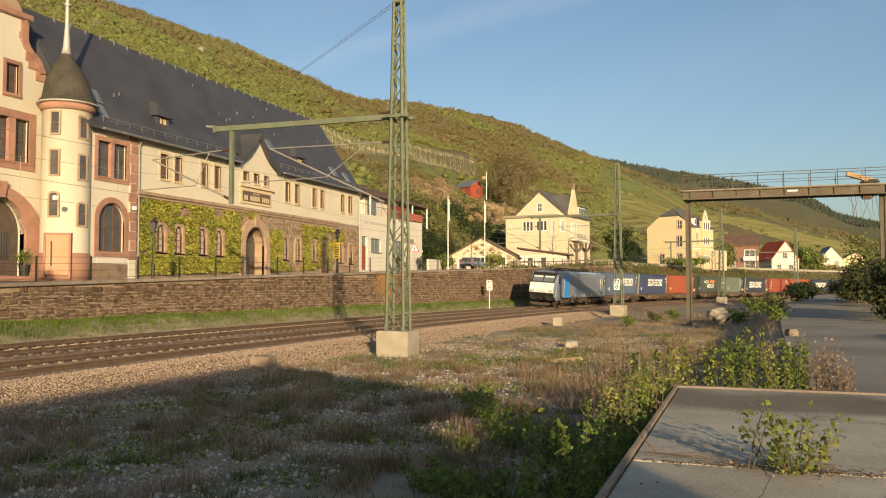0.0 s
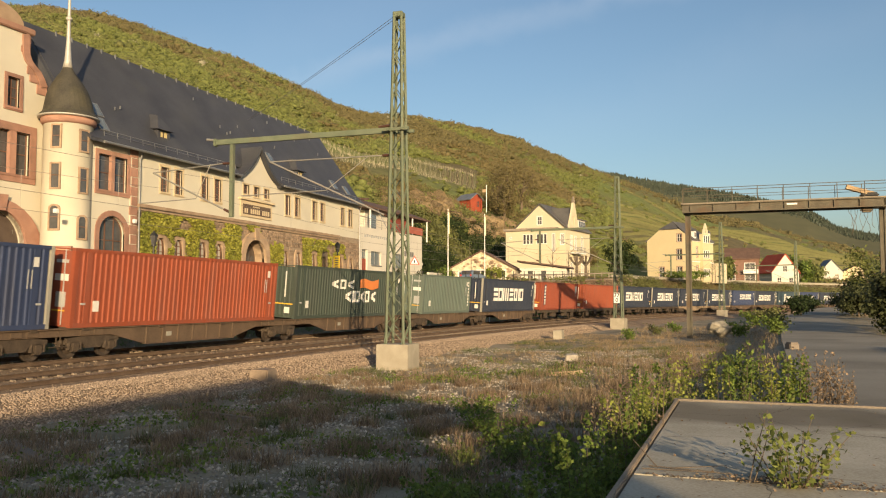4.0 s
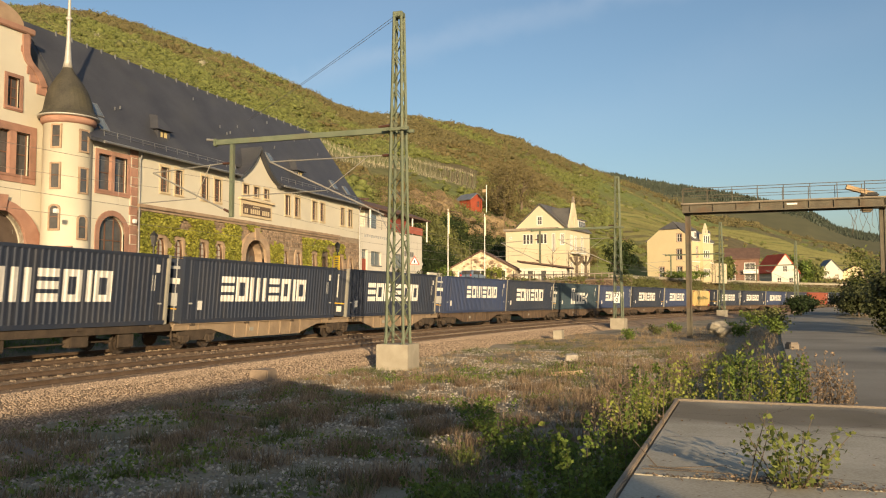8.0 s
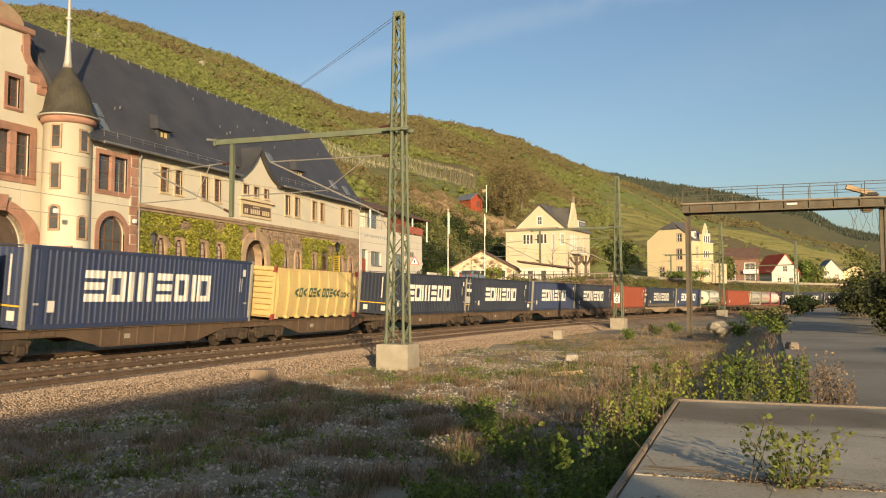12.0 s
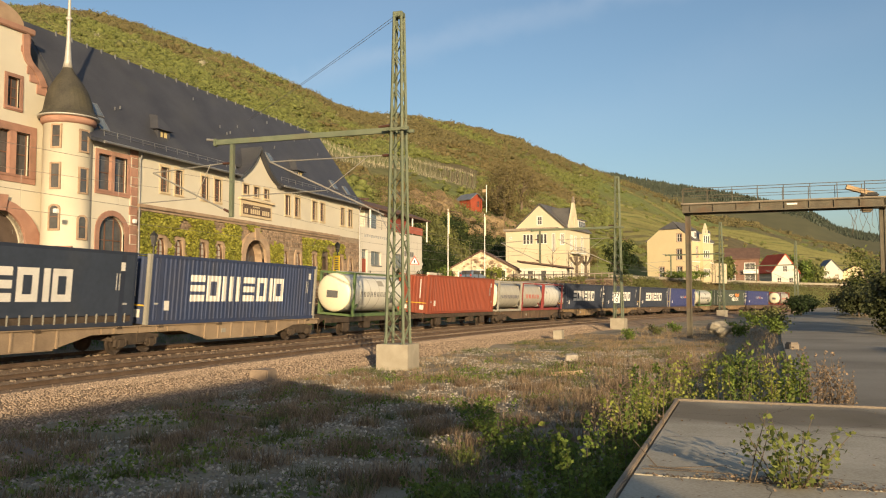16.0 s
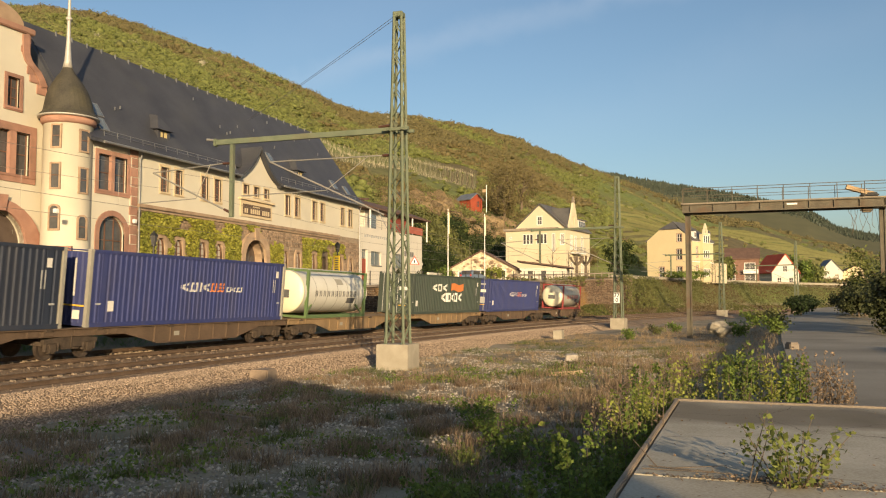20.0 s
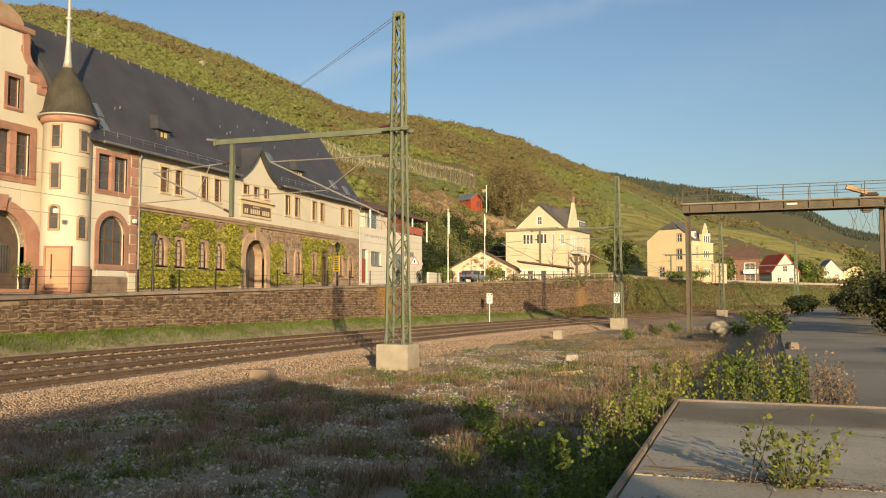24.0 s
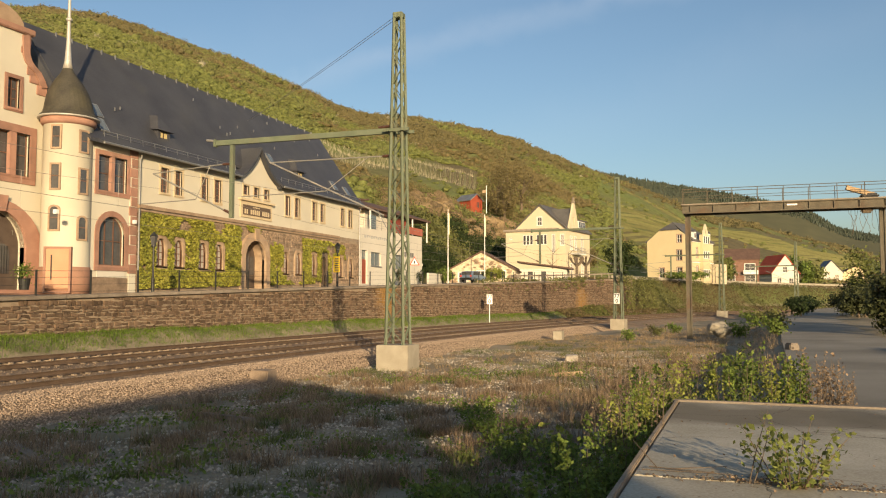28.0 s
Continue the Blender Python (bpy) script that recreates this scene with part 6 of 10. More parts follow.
part("field", prism(bmesh.new(), [(-0.36, 2.09), (0.36, 2.09), (0, 2.72)], -0.06, -0.051, "x"), M_SIGNWHITE, t1)
part("symbol", bx(-0.068, -0.061, -0.06, 0.06, 2.16, 2.45), M_BLACK, t1)
M_FLAG = mat("pale_yellow_flag", (0.62, 0.56, 0.34), (0.70, 0.64, 0.42), 0.9, 2, 20, 0.1)
for x, y, h in ((92.6, 33.0, 8.8), (107.4, 33.0, 9.2)):
    fp = thing("flagpole", (x, y, street_z(x)), 0, "white flagpole with a slack pale yellow flag", "flagpole", "flagpoles by the street")
    part("pole", rod(bmesh.new(), (0, 0, 0), (0, 0, h), 0.07, 8, 0.04), M_WHITEPAINT, fp)
    bm = bmesh.new()
    pts = [(0.04, 0.0), (0.16, -0.12), (0.26, 0.06), (0.40, -0.05)]
    for (a, b), (c, d) in zip(pts, pts[1:]):
        vs = [bm.verts.new(v) for v in ((a, b, h - 0.3), (c, d, h - 0.5), (c * 1.1, d, h - 3.0), (a, b, h - 2.8))]
        bm.faces.new(vs)
    part("flag", bm, M_FLAG, fp)


def car():
    c = thing("parked_car", (103.5, 33.4, street_z(103.5) + 0.03), -8, "blue-grey parked estate car beside the street", "car")
    prof = [(-2.1, 0.35), (-2.15, 0.75), (-1.95, 0.95), (-1.8, 1.38), (-1.5, 1.46), (0.1, 1.46), (0.85, 1.0), (1.85, 0.86), (2.1, 0.65), (2.08, 0.32)]
    bm = bmesh.new()
    prism(bm, prof, -0.85, 0.85, "y")
    bmesh.ops.bevel(bm, geom=[e for e in bm.edges if abs(e.verts[0].co.y - e.verts[1].co.y) < 0.01], offset=0.06, segments=2, affect="EDGES")
    part("body", bm, M_CARBLUE, c)
    for s in (-1, 1):
        part("side_window", prism(bmesh.new(), [(-1.7, 0.95), (0.6, 0.98), (0.05, 1.38), (-1.6, 1.38)], s * 0.855 - 0.006, s * 0.855 + 0.006, "y"), M_GLASS, c)
        for x in (-1.35, 1.3):
            w = part("wheel", rod(bmesh.new(), (x, s * 0.72, 0.31), (x, s * 0.87, 0.31), 0.31, 16), M_BLACK, c)
            part("rim", rod(bmesh.new(), (x, s * 0.86, 0.31), (x, s * 0.88, 0.31), 0.2, 12), M_ZINC, w)
    part("windscreen", beam(bmesh.new(), (0.82, 0, 1.04), (0.14, 0, 1.45), 1.3, 0.03), M_GLASS, c)
    part("rear_window", beam(bmesh.new(), (-2.0, 0, 0.98), (-1.82, 0, 1.38), 1.35, 0.04), M_GLASS, c)
    part("rear_light", bx(-2.17, -2.1, 0.6, 0.8, 0.7, 0.95), M_SIGNRED, c)
    part("bumper", bx(-2.24, -2.1, -0.84, 0.84, 0.36, 0.6, 0.03), M_BLACK, c)
    part("headlight", bx(2.02, 2.1, -0.75, -0.45, 0.62, 0.76), M_HEADLIGHT, c)
    part("rear_light", bx(-2.17, -2.1, -0.8, -0.6, 0.7, 0.95), M_SIGNRED, c)


M_CARBLUE = mat("blue_grey_car_paint", (0.17, 0.23, 0.32), (0.20, 0.27, 0.37), 0.3, 1, 5, 0, metal=0.3, spec=0.6)
car()
gr = thing("guard_rail", (0, 0, 0), 0, "grey wooden guard rail along the street edge", "railing")
for i in range(13):
    s = 74 + i * 3.0
    x, y, h = line(s, 6.3)
    z = street_z(x) + 0.1
    part("post", bx(x - 0.07, x + 0.07, y - 0.07, y + 0.07, z, z + 0.9), M_COPING, gr)
    x2, y2, h2 = line(s + 3.0, 6.3)
    part("rail", beam(bmesh.new(), (x, y, z + 0.75), (x2, y2, street_z(x2) + 0.85), 0.06, 0.18), M_COPING, gr)


# ---- the freight train ----
def paint(name, c, worn=0.5, rough=0.55):
    lo = tuple(v * 0.82 for v in c)
    d = tuple(v * 0.45 + 0.05 for v in c)
    m = mat(name, lo, c, rough, 0.5, 9, 0.08, dirt=d, dirt_amount=worn)
    # dust washed down the panels in streaks, another pattern on each thing
    N, L = m.node_tree.nodes, m.node_tree.links
    p = N["Principled BSDF"]
    old = p.inputs["Base Color"].links[0].from_socket
    tc, oi = N.new("ShaderNodeTexCoord"), N.new("ShaderNodeObjectInfo")
    mp, t = N.new("ShaderNodeMapping"), N.new("ShaderNodeTexNoise")
    mp.inputs["Scale"].default_value = (2.6, 2.6, 0.22)
    sc = N.new("ShaderNodeVectorMath")
    sc.operation = "SCALE"
    L.new(oi.outputs["Random"], sc.inputs["Scale"])
    sc.inputs[0].default_value = (90, 40, 70)
    L.new(sc.outputs[0], mp.inputs["Location"])
    L.new(tc.outputs["Object"], mp.inputs["Vector"])
    L.new(mp.outputs[0], t.inputs["Vector"])
    t.inputs["Scale"].default_value, t.inputs["Detail"].default_value = 1.0, 6
    mr = N.new("ShaderNodeMapRange")
    mr.inputs["From Min"].default_value, mr.inputs["From Max"].default_value, mr.inputs["To Max"].default_value = 0.45, 0.75, 0.55 * worn + 0.1
    L.new(t.outputs["Fac"], mr.inputs["Value"])
    mx = N.new("ShaderNodeMix")
    mx.data_type = "RGBA"
    L.new(mr.outputs[0], mx.inputs["Factor"])
    L.new(old, mx.inputs["A"])
    g = sum(c) / 3
    mx.inputs["B"].default_value = (g * 0.5 + 0.05, g * 0.5 + 0.042, g * 0.5 + 0.035, 1)
    L.new(mx.outputs["Result"], p.inputs["Base Color"])
    return m


M_NAVY = paint("navy_container_paint", (0.033, 0.042, 0.066), 0.4)
M_FADED = paint("faded_blue_paint", (0.085, 0.12, 0.185), 0.6)
M_OLDBLUE = paint("blue_container_paint", (0.042, 0.060, 0.125), 0.4)
M_ROYAL = paint("royal_blue_paint", (0.042, 0.054, 0.17), 0.3)
M_RED = paint("oxide_red_paint", (0.285, 0.068, 0.034), 0.25)
M_ORANGE = paint("orange_red_paint", (0.32, 0.078, 0.036), 0.25)
M_GREEN = paint("dark_green_paint", (0.060, 0.078, 0.062), 0.3)
M_PALEGREEN = paint("grey_green_paint", (0.13, 0.165, 0.135), 0.3)
M_TEAL = paint("dark_teal_paint", (0.045, 0.075, 0.095), 0.3)
M_CREAM = paint("cream_yellow_paint", (0.66, 0.49, 0.20), 0.3)
M_CURTAIN = mat("dark_tarpaulin", (0.035, 0.045, 0.065), (0.05, 0.062, 0.09), 0.5, 0.8, 6, 0.3, dirt=(0.09, 0.09, 0.09), dirt_amount=0.3)
M_LETTER = mat("white_vinyl", (0.62, 0.60, 0.54), (0.74, 0.71, 0.64), 0.6, 1, 12, 0, dirt=(0.4, 0.38, 0.34), dirt_amount=0.4)
M_ORANGELOGO = mat("orange_vinyl", (0.60, 0.18, 0.05), (0.70, 0.24, 0.07), 0.6, 1, 12, 0)
M_GREENLETTER = mat("dark_green_letters", (0.05, 0.10, 0.06), (0.07, 0.13, 0.08), 0.6, 1, 12, 0)
M_BLUELETTER = mat("dark_blue_letters", (0.05, 0.06, 0.14), (0.07, 0.08, 0.17), 0.6, 1, 12, 0)
M_REDLETTER = mat("red_letters", (0.55, 0.06, 0.05), (0.62, 0.08, 0.07), 0.6, 1, 12, 0)
M_WAGON = mat("rusty_brown_wagon", (0.085, 0.060, 0.041), (0.155, 0.105, 0.068), 0.8, 1.0, 20, 0.3, dirt=(0.09, 0.06, 0.04), dirt_amount=0.6)
M_WAGONTAN = mat("ochre_brown_wagon", (0.20, 0.135, 0.070), (0.30, 0.205, 0.110), 0.8, 1.0, 20, 0.3, dirt=(0.12, 0.085, 0.055), dirt_amount=0.6)
M_WAGONPALE = mat("dusty_beige_wagon", (0.26, 0.19, 0.12), (0.36, 0.27, 0.18), 0.8, 1.0, 20, 0.3, dirt=(0.14, 0.10, 0.07), dirt_amount=0.6)
M_BOGIE = mat("dusty_bogie_iron", (0.045, 0.034, 0.025), (0.095, 0.070, 0.049), 0.85, 3, 20, 0.4)
M_WHEEL = mat("wheel_steel", (0.06, 0.045, 0.035), (0.11, 0.085, 0.065), 0.6, 3, 20, 0.2, metal=0.3)
M_BAR = mat("galvanised_bars", (0.42, 0.42, 0.40), (0.52, 0.52, 0.50), 0.5, 2, 20, 0, metal=0.3)
M_YELBAND = mat("yellow_band", (0.70, 0.40, 0.04), (0.75, 0.46, 0.06), 0.6, 2, 20, 0)
M_TANK = mat("white_tank_shell", (0.58, 0.56, 0.49), (0.66, 0.64, 0.56), 0.4, 0.8, 8, 0.04, dirt=(0.36, 0.33, 0.27), dirt_amount=0.5, spec=0.5)
M_TANKEND = mat("cream_tank_end", (0.72, 0.66, 0.47), (0.78, 0.72, 0.53), 0.4, 0.8, 8, 0.04, spec=0.5)
M_TANKGREY = mat("grey_tank_shell", (0.38, 0.355, 0.29), (0.46, 0.435, 0.36), 0.45, 0.8, 8, 0.04, dirt=(0.34, 0.32, 0.27), dirt_amount=0.4, spec=0.5)
M_FRAMEGREEN = paint("green_frame_paint", (0.12, 0.185, 0.075), 0.3)
M_FRAMERED = paint("red_frame_paint", (0.30, 0.055, 0.05), 0.3)
M_FRAMEGREY = paint("grey_frame_paint", (0.36, 0.34, 0.28), 0.4)
MOVING = []
MESHES = {}


def shared(key, make, material):
    """One mesh for alike pieces."""
    if key not in MESHES:
        me = bpy.data.meshes.new(key[0])
        bm = make()
        bm.to_mesh(me)
        bm.free()
        me.materials.append(material)
        MESHES[key] = me
    return MESHES[key]


def piece(name, key, make, material, parent, m=None):
    ob = new(name, shared((name, material.name) + tuple(key), make, material))
    ob.parent = parent
    if m is not None:
        ob.matrix_basis = m
    return ob


def corrugated(L, z0, z1, y, out, pitch=0.285, deep=0.034):
    bm = bmesh.new()
    n = int((L - 0.36) / pitch)
    pitch = (L - 0.36) / n
    top, bot = [], []
    for i in range(n):
        x = -L / 2 + 0.18 + i * pitch
        for dx, d in ((0, 0), (0.28, 0), (0.42, 1), (0.86, 1)):
            yy = y - out * (0.012 + deep * d)
            bot.append(bm.verts.new((x + dx * pitch, yy, z0)))
            top.append(bm.verts.new((x + dx * pitch, yy, z1)))
    for i in range(len(bot) - 1):
        bm.faces.new((bot[i], bot[i + 1], top[i + 1], top[i]))
    return bm


def end_corrugated(x, z0, z1, out):
    bm = bmesh.new()
    a = []
    n = 8
    for i in range(n):
        for dy, d in ((0, 0), (0.3, 0), (0.45, 1), (0.85, 1)):
            a.append((-1.1 + (i + dy) * 2.2 / n, x - out * (0.02 + 0.05 * d)))
    lo = [bm.verts.new((q, p, z0)) for p, q in a]
    hi = [bm.verts.new((q, p, z1)) for p, q in a]
    for i in range(len(a) - 1):
        bm.faces.new((lo[i], lo[i + 1], hi[i + 1], hi[i]))
    return bm


def word(parent, shapes, x0, x1, z0, z1, material, y=-1.262, slant=0.0, name="logo_shape"):
    """Plain shapes in the place of a brand name, lying on the side's waves: (width, kind); kind 0 is a gap."""
    total = sum(w for w, k in shapes)
    x, n = x0, 0
    L = SURFACE[0]
    full = ((0, 1, 0, 1),)
    for w, k in shapes:
        ww = (x1 - x0) * w / total
        n += 1
        if k == 3:
            cols = [(0, 1, ((0, 0.25, 0, 0.25), (0.38, 0.62, 0.38, 0.62), (0.75, 1, 0.75, 1)))]
        elif k == 2:
            cols = [(0, 0.28, full), (0.28, 0.70, ((0, 0.22, 0, 0.22), (0.78, 1, 0.78, 1))), (0.70, 1, full)]
        elif w > 1.2:
            cols = [(0, 0.22, full), (0.39, 0.61, full), (0.78, 1, full)]
        elif w < 0.5:
            cols = [(0.1, 0.9, full)]
        else:
            cols = [(0, 1, ((0.34, 0.66, 0.72, 1.0), (0.34, 0.66, 0.0, 0.28)))]
        if k:
            bm = bmesh.new()
            for u0, u1, spans in cols:
                a, b = x + u0 * ww * 0.84, x + u1 * ww * 0.84
                cuts = [a] + [c for c in wave_breaks(L) if a + 0.002 < c < b - 0.002] + [b] if L else [a, b]
                for p, q in zip(cuts, cuts[1:]):
                    tp, tq = (p - a) / (b - a), (q - a) / (b - a)
                    yp, yq = (wave_y(L, p + 1e-5) - 0.005, wave_y(L, q - 1e-5) - 0.005) if L else (y, y)
                    for l0, l1, r0, r1 in spans:
                        c = [(p, yp, l0 + (r0 - l0) * tp), (q, yq, l0 + (r0 - l0) * tq), (q, yq, l1 + (r1 - l1) * tq), (p, yp, l1 + (r1 - l1) * tp)]
                        bm.faces.new([bm.verts.new((i + slant * (z1 - z0) * f, j, z0 + (z1 - z0) * f)) for i, j, f in c])
            part(name, bm, material, parent)
        x += ww


SURFACE = [None]


def wave_breaks(L, pitch=0.285):
    n = int((L - 0.36) / pitch)
    pitch = (L - 0.36) / n
    return [-L / 2 + 0.18 + (i + d) * pitch for i in range(n) for d in (0, 0.28, 0.42, 0.86)]


def wave_y(L, x, pitch=0.285, deep=0.034):
    n = int((L - 0.36) / pitch)
    pitch = (L - 0.36) / n
    u = ((x + L / 2 - 0.18) / pitch) % 1.0
    return -1.25 + 0.012 + deep * float(np.interp(u, (0, 0.28, 0.42, 0.86, 1), (0, 0, 1, 1, 0)))


S_LOW = ((1.0, 3), (1.0, 2), (1.45, 1), (1.0, 3), (0.95, 2), (0.38, 1), (0.95, 2))
S_CAP = ((0.95, 3), (1.05, 2), (1.25, 1), (0.95, 3), (1.0, 2), (0.4, 1), (0.9, 2))


def container(q, L, body, label, kind="corrugated", brand=None, doors=True, post=None, group="containers on the train"):
    c = thing("shipping_container", label=label, category="container", group=group)
    z0, z1 = 1.17, 4.06
    if kind == "curtain":
        z0 = 1.17
    H = L / 2
    key = (round(L, 2),)
    SURFACE[0] = L if kind == "corrugated" else None
    if kind == "corrugated":
        piece("side_panel", key, lambda: corrugated(L, z0 + 0.16, z1 - 0.12, -1.25, -1), body, c)
        piece("rear_side_panel", key, lambda: bx(-H + 0.1, H - 0.1, 1.19, 1.23, z0 + 0.1, z1 - 0.1), body, c)
    else:
        piece("side_curtain", key, lambda: bx(-H + 0.1, H - 0.1, -1.245, -1.2, z0 + 0.42, z1 - 0.1, 0.01), M_CURTAIN, c)
        piece("rear_side_panel", key, lambda: bx(-H + 0.1, H - 0.1, 1.19, 1.23, z0 + 0.1, z1 - 0.1), body, c)
        for i in range(26):
            x = -H + 0.5 + i * (L - 1) / 25
            piece("curtain_buckle", key, lambda: bx(-0.025, 0.025, -1.262, -1.24, z0 + 0.14, z0 + 0.5), M_FRAMEGREY, c, pose(x, 0, 0))
        piece("side_board", key, lambda: bx(-H + 0.1, H - 0.1, -1.24, -1.18, z0 + 0.16, z0 + 0.4), M_BOGIE, c)
    piece("roof", key, lambda: bx(-H + 0.06, H - 0.06, -1.2, 1.2, z1 - 0.06, z1 - 0.025), body, c)
    piece("floor", key, lambda: bx(-H + 0.06, H - 0.06, -1.18, 1.18, z0 + 0.02, z0 + 0.14), body, c)
    for z, t in ((z1 - 0.13, 0.13), (z0, 0.17)):
        piece("side_rail", key + (z,), lambda: bx(-H + 0.1, H - 0.1, -1.25, -1.17, z, z + t, 0.008), body, c)
    for sx in (-1, 1):
        piece("corner_post", key + (sx,), lambda: bx(min(sx * H, sx * (H - 0.17)), max(sx * H, sx * (H - 0.17)), -1.252, -1.1, z0, z1, 0.012), post or body, c)
        piece("far_corner_post", key + (sx,), lambda: bx(min(sx * H, sx * (H - 0.15)), max(sx * H, sx * (H - 0.15)), 1.1, 1.25, z0, z1, 0.012), post or body, c)
        for z in (z0 - 0.002, z1 - 0.116):
            piece("corner_casting", key + (sx, z), lambda: bx(sx * (H - 0.09) - 0.092, sx * (H - 0.09) + 0.092, -1.256, -1.09, z, z + 0.12, 0.01), post or body, c)
    if L > 13:
        for sx in (-1, 1):
            piece("inner_post", key + (sx,), lambda: bx(sx * (H - 0.76) - 0.14, sx * (H - 0.76) + 0.14, -1.247, -1.17, z0 + 0.16, z1 - 0.13, 0.01), body, c)
            piece("marking_plate", key + (sx, 1), lambda: bx(sx * (H - 0.55) - 0.12, sx * (H - 0.55) + 0.12, -1.256, -1.245, 2.0, 2.07), M_GREYBAR, c)
    piece("number_panel", key, lambda: bx(H - 0.9, H - 0.68, -1.262, -1.25, z1 - 0.75, z1 - 0.42), M_LETTER, c)
    piece("data_panel", key, lambda: bx(-H + 1.05, -H + 1.35, -1.262, -1.25, 1.75, 2.15), M_LETTER, c)
    for i in range(2):
        piece("number_bar", key + (i,), lambda: bx(H - 1.12 + i * 0.16, H - 1.08 + i * 0.16, -1.262, -1.25, z1 - 1.5, z1 - 0.85), M_GREYBAR, c)
    # the end that faces the way of travel
    if doors:
        d = piece("end_door", key, lambda: bx(-H + 0.02, -H + 0.06, -1.1, 0.0, z0 + 0.14, z1 - 0.12, 0.01), body, c)
        d2 = piece("end_door", key + (2,), lambda: bx(-H + 0.02, -H + 0.06, 0.012, 1.1, z0 + 0.14, z1 - 0.12, 0.01), body, c)
        for y in (-0.85, -0.3):
            piece("locking_bar", key + (y,), lambda: rod(bmesh.new(), (-H - 0.02, y, z0 + 0.08), (-H - 0.02, y, z1 - 0.06), 0.022, 6), M_BAR, d)
        for y in (0.3, 0.85):
            piece("locking_bar", key + (y,), lambda: rod(bmesh.new(), (-H - 0.02, y, z0 + 0.08), (-H - 0.02, y, z1 - 0.06), 0.022, 6), M_BAR, d2)
        piece("door_sign", key, lambda: bx(-H + 0.005, -H + 0.018, -1.02, -0.4, 2.85, 3.1), M_LETTER, d)
        piece("door_sign", key + (3,), lambda: bx(-H + 0.005, -H + 0.018, -0.95, -0.5, 1.9, 2.45), M_GREYBAR, d)
        piece("door_sign", key + (4,), lambda: bx(-H + 0.005, -H + 0.018, -0.98, -0.42, 3.5, 3.62), M_GREYBAR, d)
        piece("yellow_bar", key, lambda: bx(-H - 0.03, -H + 0.01, -0.95, -0.4, 1.75, 1.80), M_YELBAND, d)
    else:
        piece("end_panel", key, lambda: end_corrugated(-H, z0 + 0.14, z1 - 0.12, -1), body, c)
        piece("yellow_bar", key + (5,), lambda: bx(-H - 0.012, -H + 0.012, -1.09, 1.09, 1.92, 1.98), M_YELBAND, c)
        for y in (-0.75, 0.6):
            piece("end_label", key + (y,), lambda: bx(-H - 0.014, -H + 0.01, y - 0.16, y + 0.16, 1.45, 1.78), M_LETTER, c)
        piece("number_bar", key + (8,), lambda: bx(-H - 0.014, -H + 0.01, -0.62, -0.55, 2.3, 3.7), M_LETTER, c)
    if brand == "low":
        word(c, S_LOW, -H + 2.75, -H + 10.5, 2.12, 3.28, M_LETTER)
    elif brand == "cap":
        word(c, S_CAP, -H + 4.4, -H + 11.4, 2.38, 3.36, M_LETTER)
    elif brand == "script":
        word(c, ((1.5, 1), (1.0, 2), (1.0, 2), (0.9, 3), (0.8, 1)), -H + 4.2, -H + 10.2, 1.75, 3.05, M_LETTER)
        word(c, ((1.0, 2), (3.0, 0)), -H + 4.2, -H + 9.8, 3.1, 3.55, M_LETTER)
    elif brand == "two_rows":
        word(c, ((0.9, 1), (0.9, 2), (0.9, 1)), -H + 3.9, -H + 6.7, 2.85, 3.4, M_LETTER)
        word(c, ((0.9, 1), (0.35, 1), (0.9, 2), (0.6, 1), (0.9, 2), (0.9, 1)), -H + 5.6, -H + 9.7, 2.05, 2.75, M_LETTER)
        bm = bmesh.new()
        rows = [[bm.verts.new((-H + 7.3 + i * 0.21, -1.262, z + 0.07 * math.sin(i * 0.62))) for i in range(13)] for z in (2.9, 3.45)]
        for i in range(12):
            bm.faces.new((rows[0][i], rows[0][i + 1], rows[1][i + 1], rows[1][i]))
        part("wavy_emblem", bm, M_ORANGELOGO, c, "orange wavy emblem")
        if doors:
            word(c, ((0.8, 1), (0.8, 2), (0.8, 1)), -H + 0.1, -H + 0.2, 3, 3.1, M_LETTER)
    elif brand == "small":
        word(c, ((0.9, 1), (0.9, 2), (0.35, 1), (0.8, 1)), -H + 5.3, -H + 7.4, 2.55, 2.95, M_LETTER, slant=0.15)
        word(c, ((0.9, 2), (0.9, 3)), -H + 7.4, -H + 8.5, 2.55, 2.95, M_ORANGELOGO, slant=0.15)
        word(c, ((0.8, 2), (0.8, 1), (1.1, 2)), -H + 8.6, -H + 10.0, 2.55, 2.78, M_LETTER, slant=0.15)
    elif brand == "column":
        for i in range(6):
            part("logo_shape", bx(-H + 0.95, -H + 1.35, -1.262, -1.25, 1.75 + i * 0.33, 1.98 + i * 0.33), M_LETTER, c)
        part("logo_strip", bx(-H + 0.9, -H + 1.4, -1.259, -1.251, 1.7, 3.8), M_OLDBLUE, c)
        part("emblem", bx(H - 1.2, H - 0.55, -1.262, -1.25, 3.05, 3.75), M_GREYBAR, c, "pale worn emblem")
    elif brand == "column_end":
        for i in range(8):
            part("logo_shape", bx(H - 0.55, H - 0.35, -1.262, -1.25, 1.7 + i * 0.26, 1.88 + i * 0.26), M_LETTER, c)
    SURFACE[0] = None
    MOVING.append((c, q + L / 2))
    return c




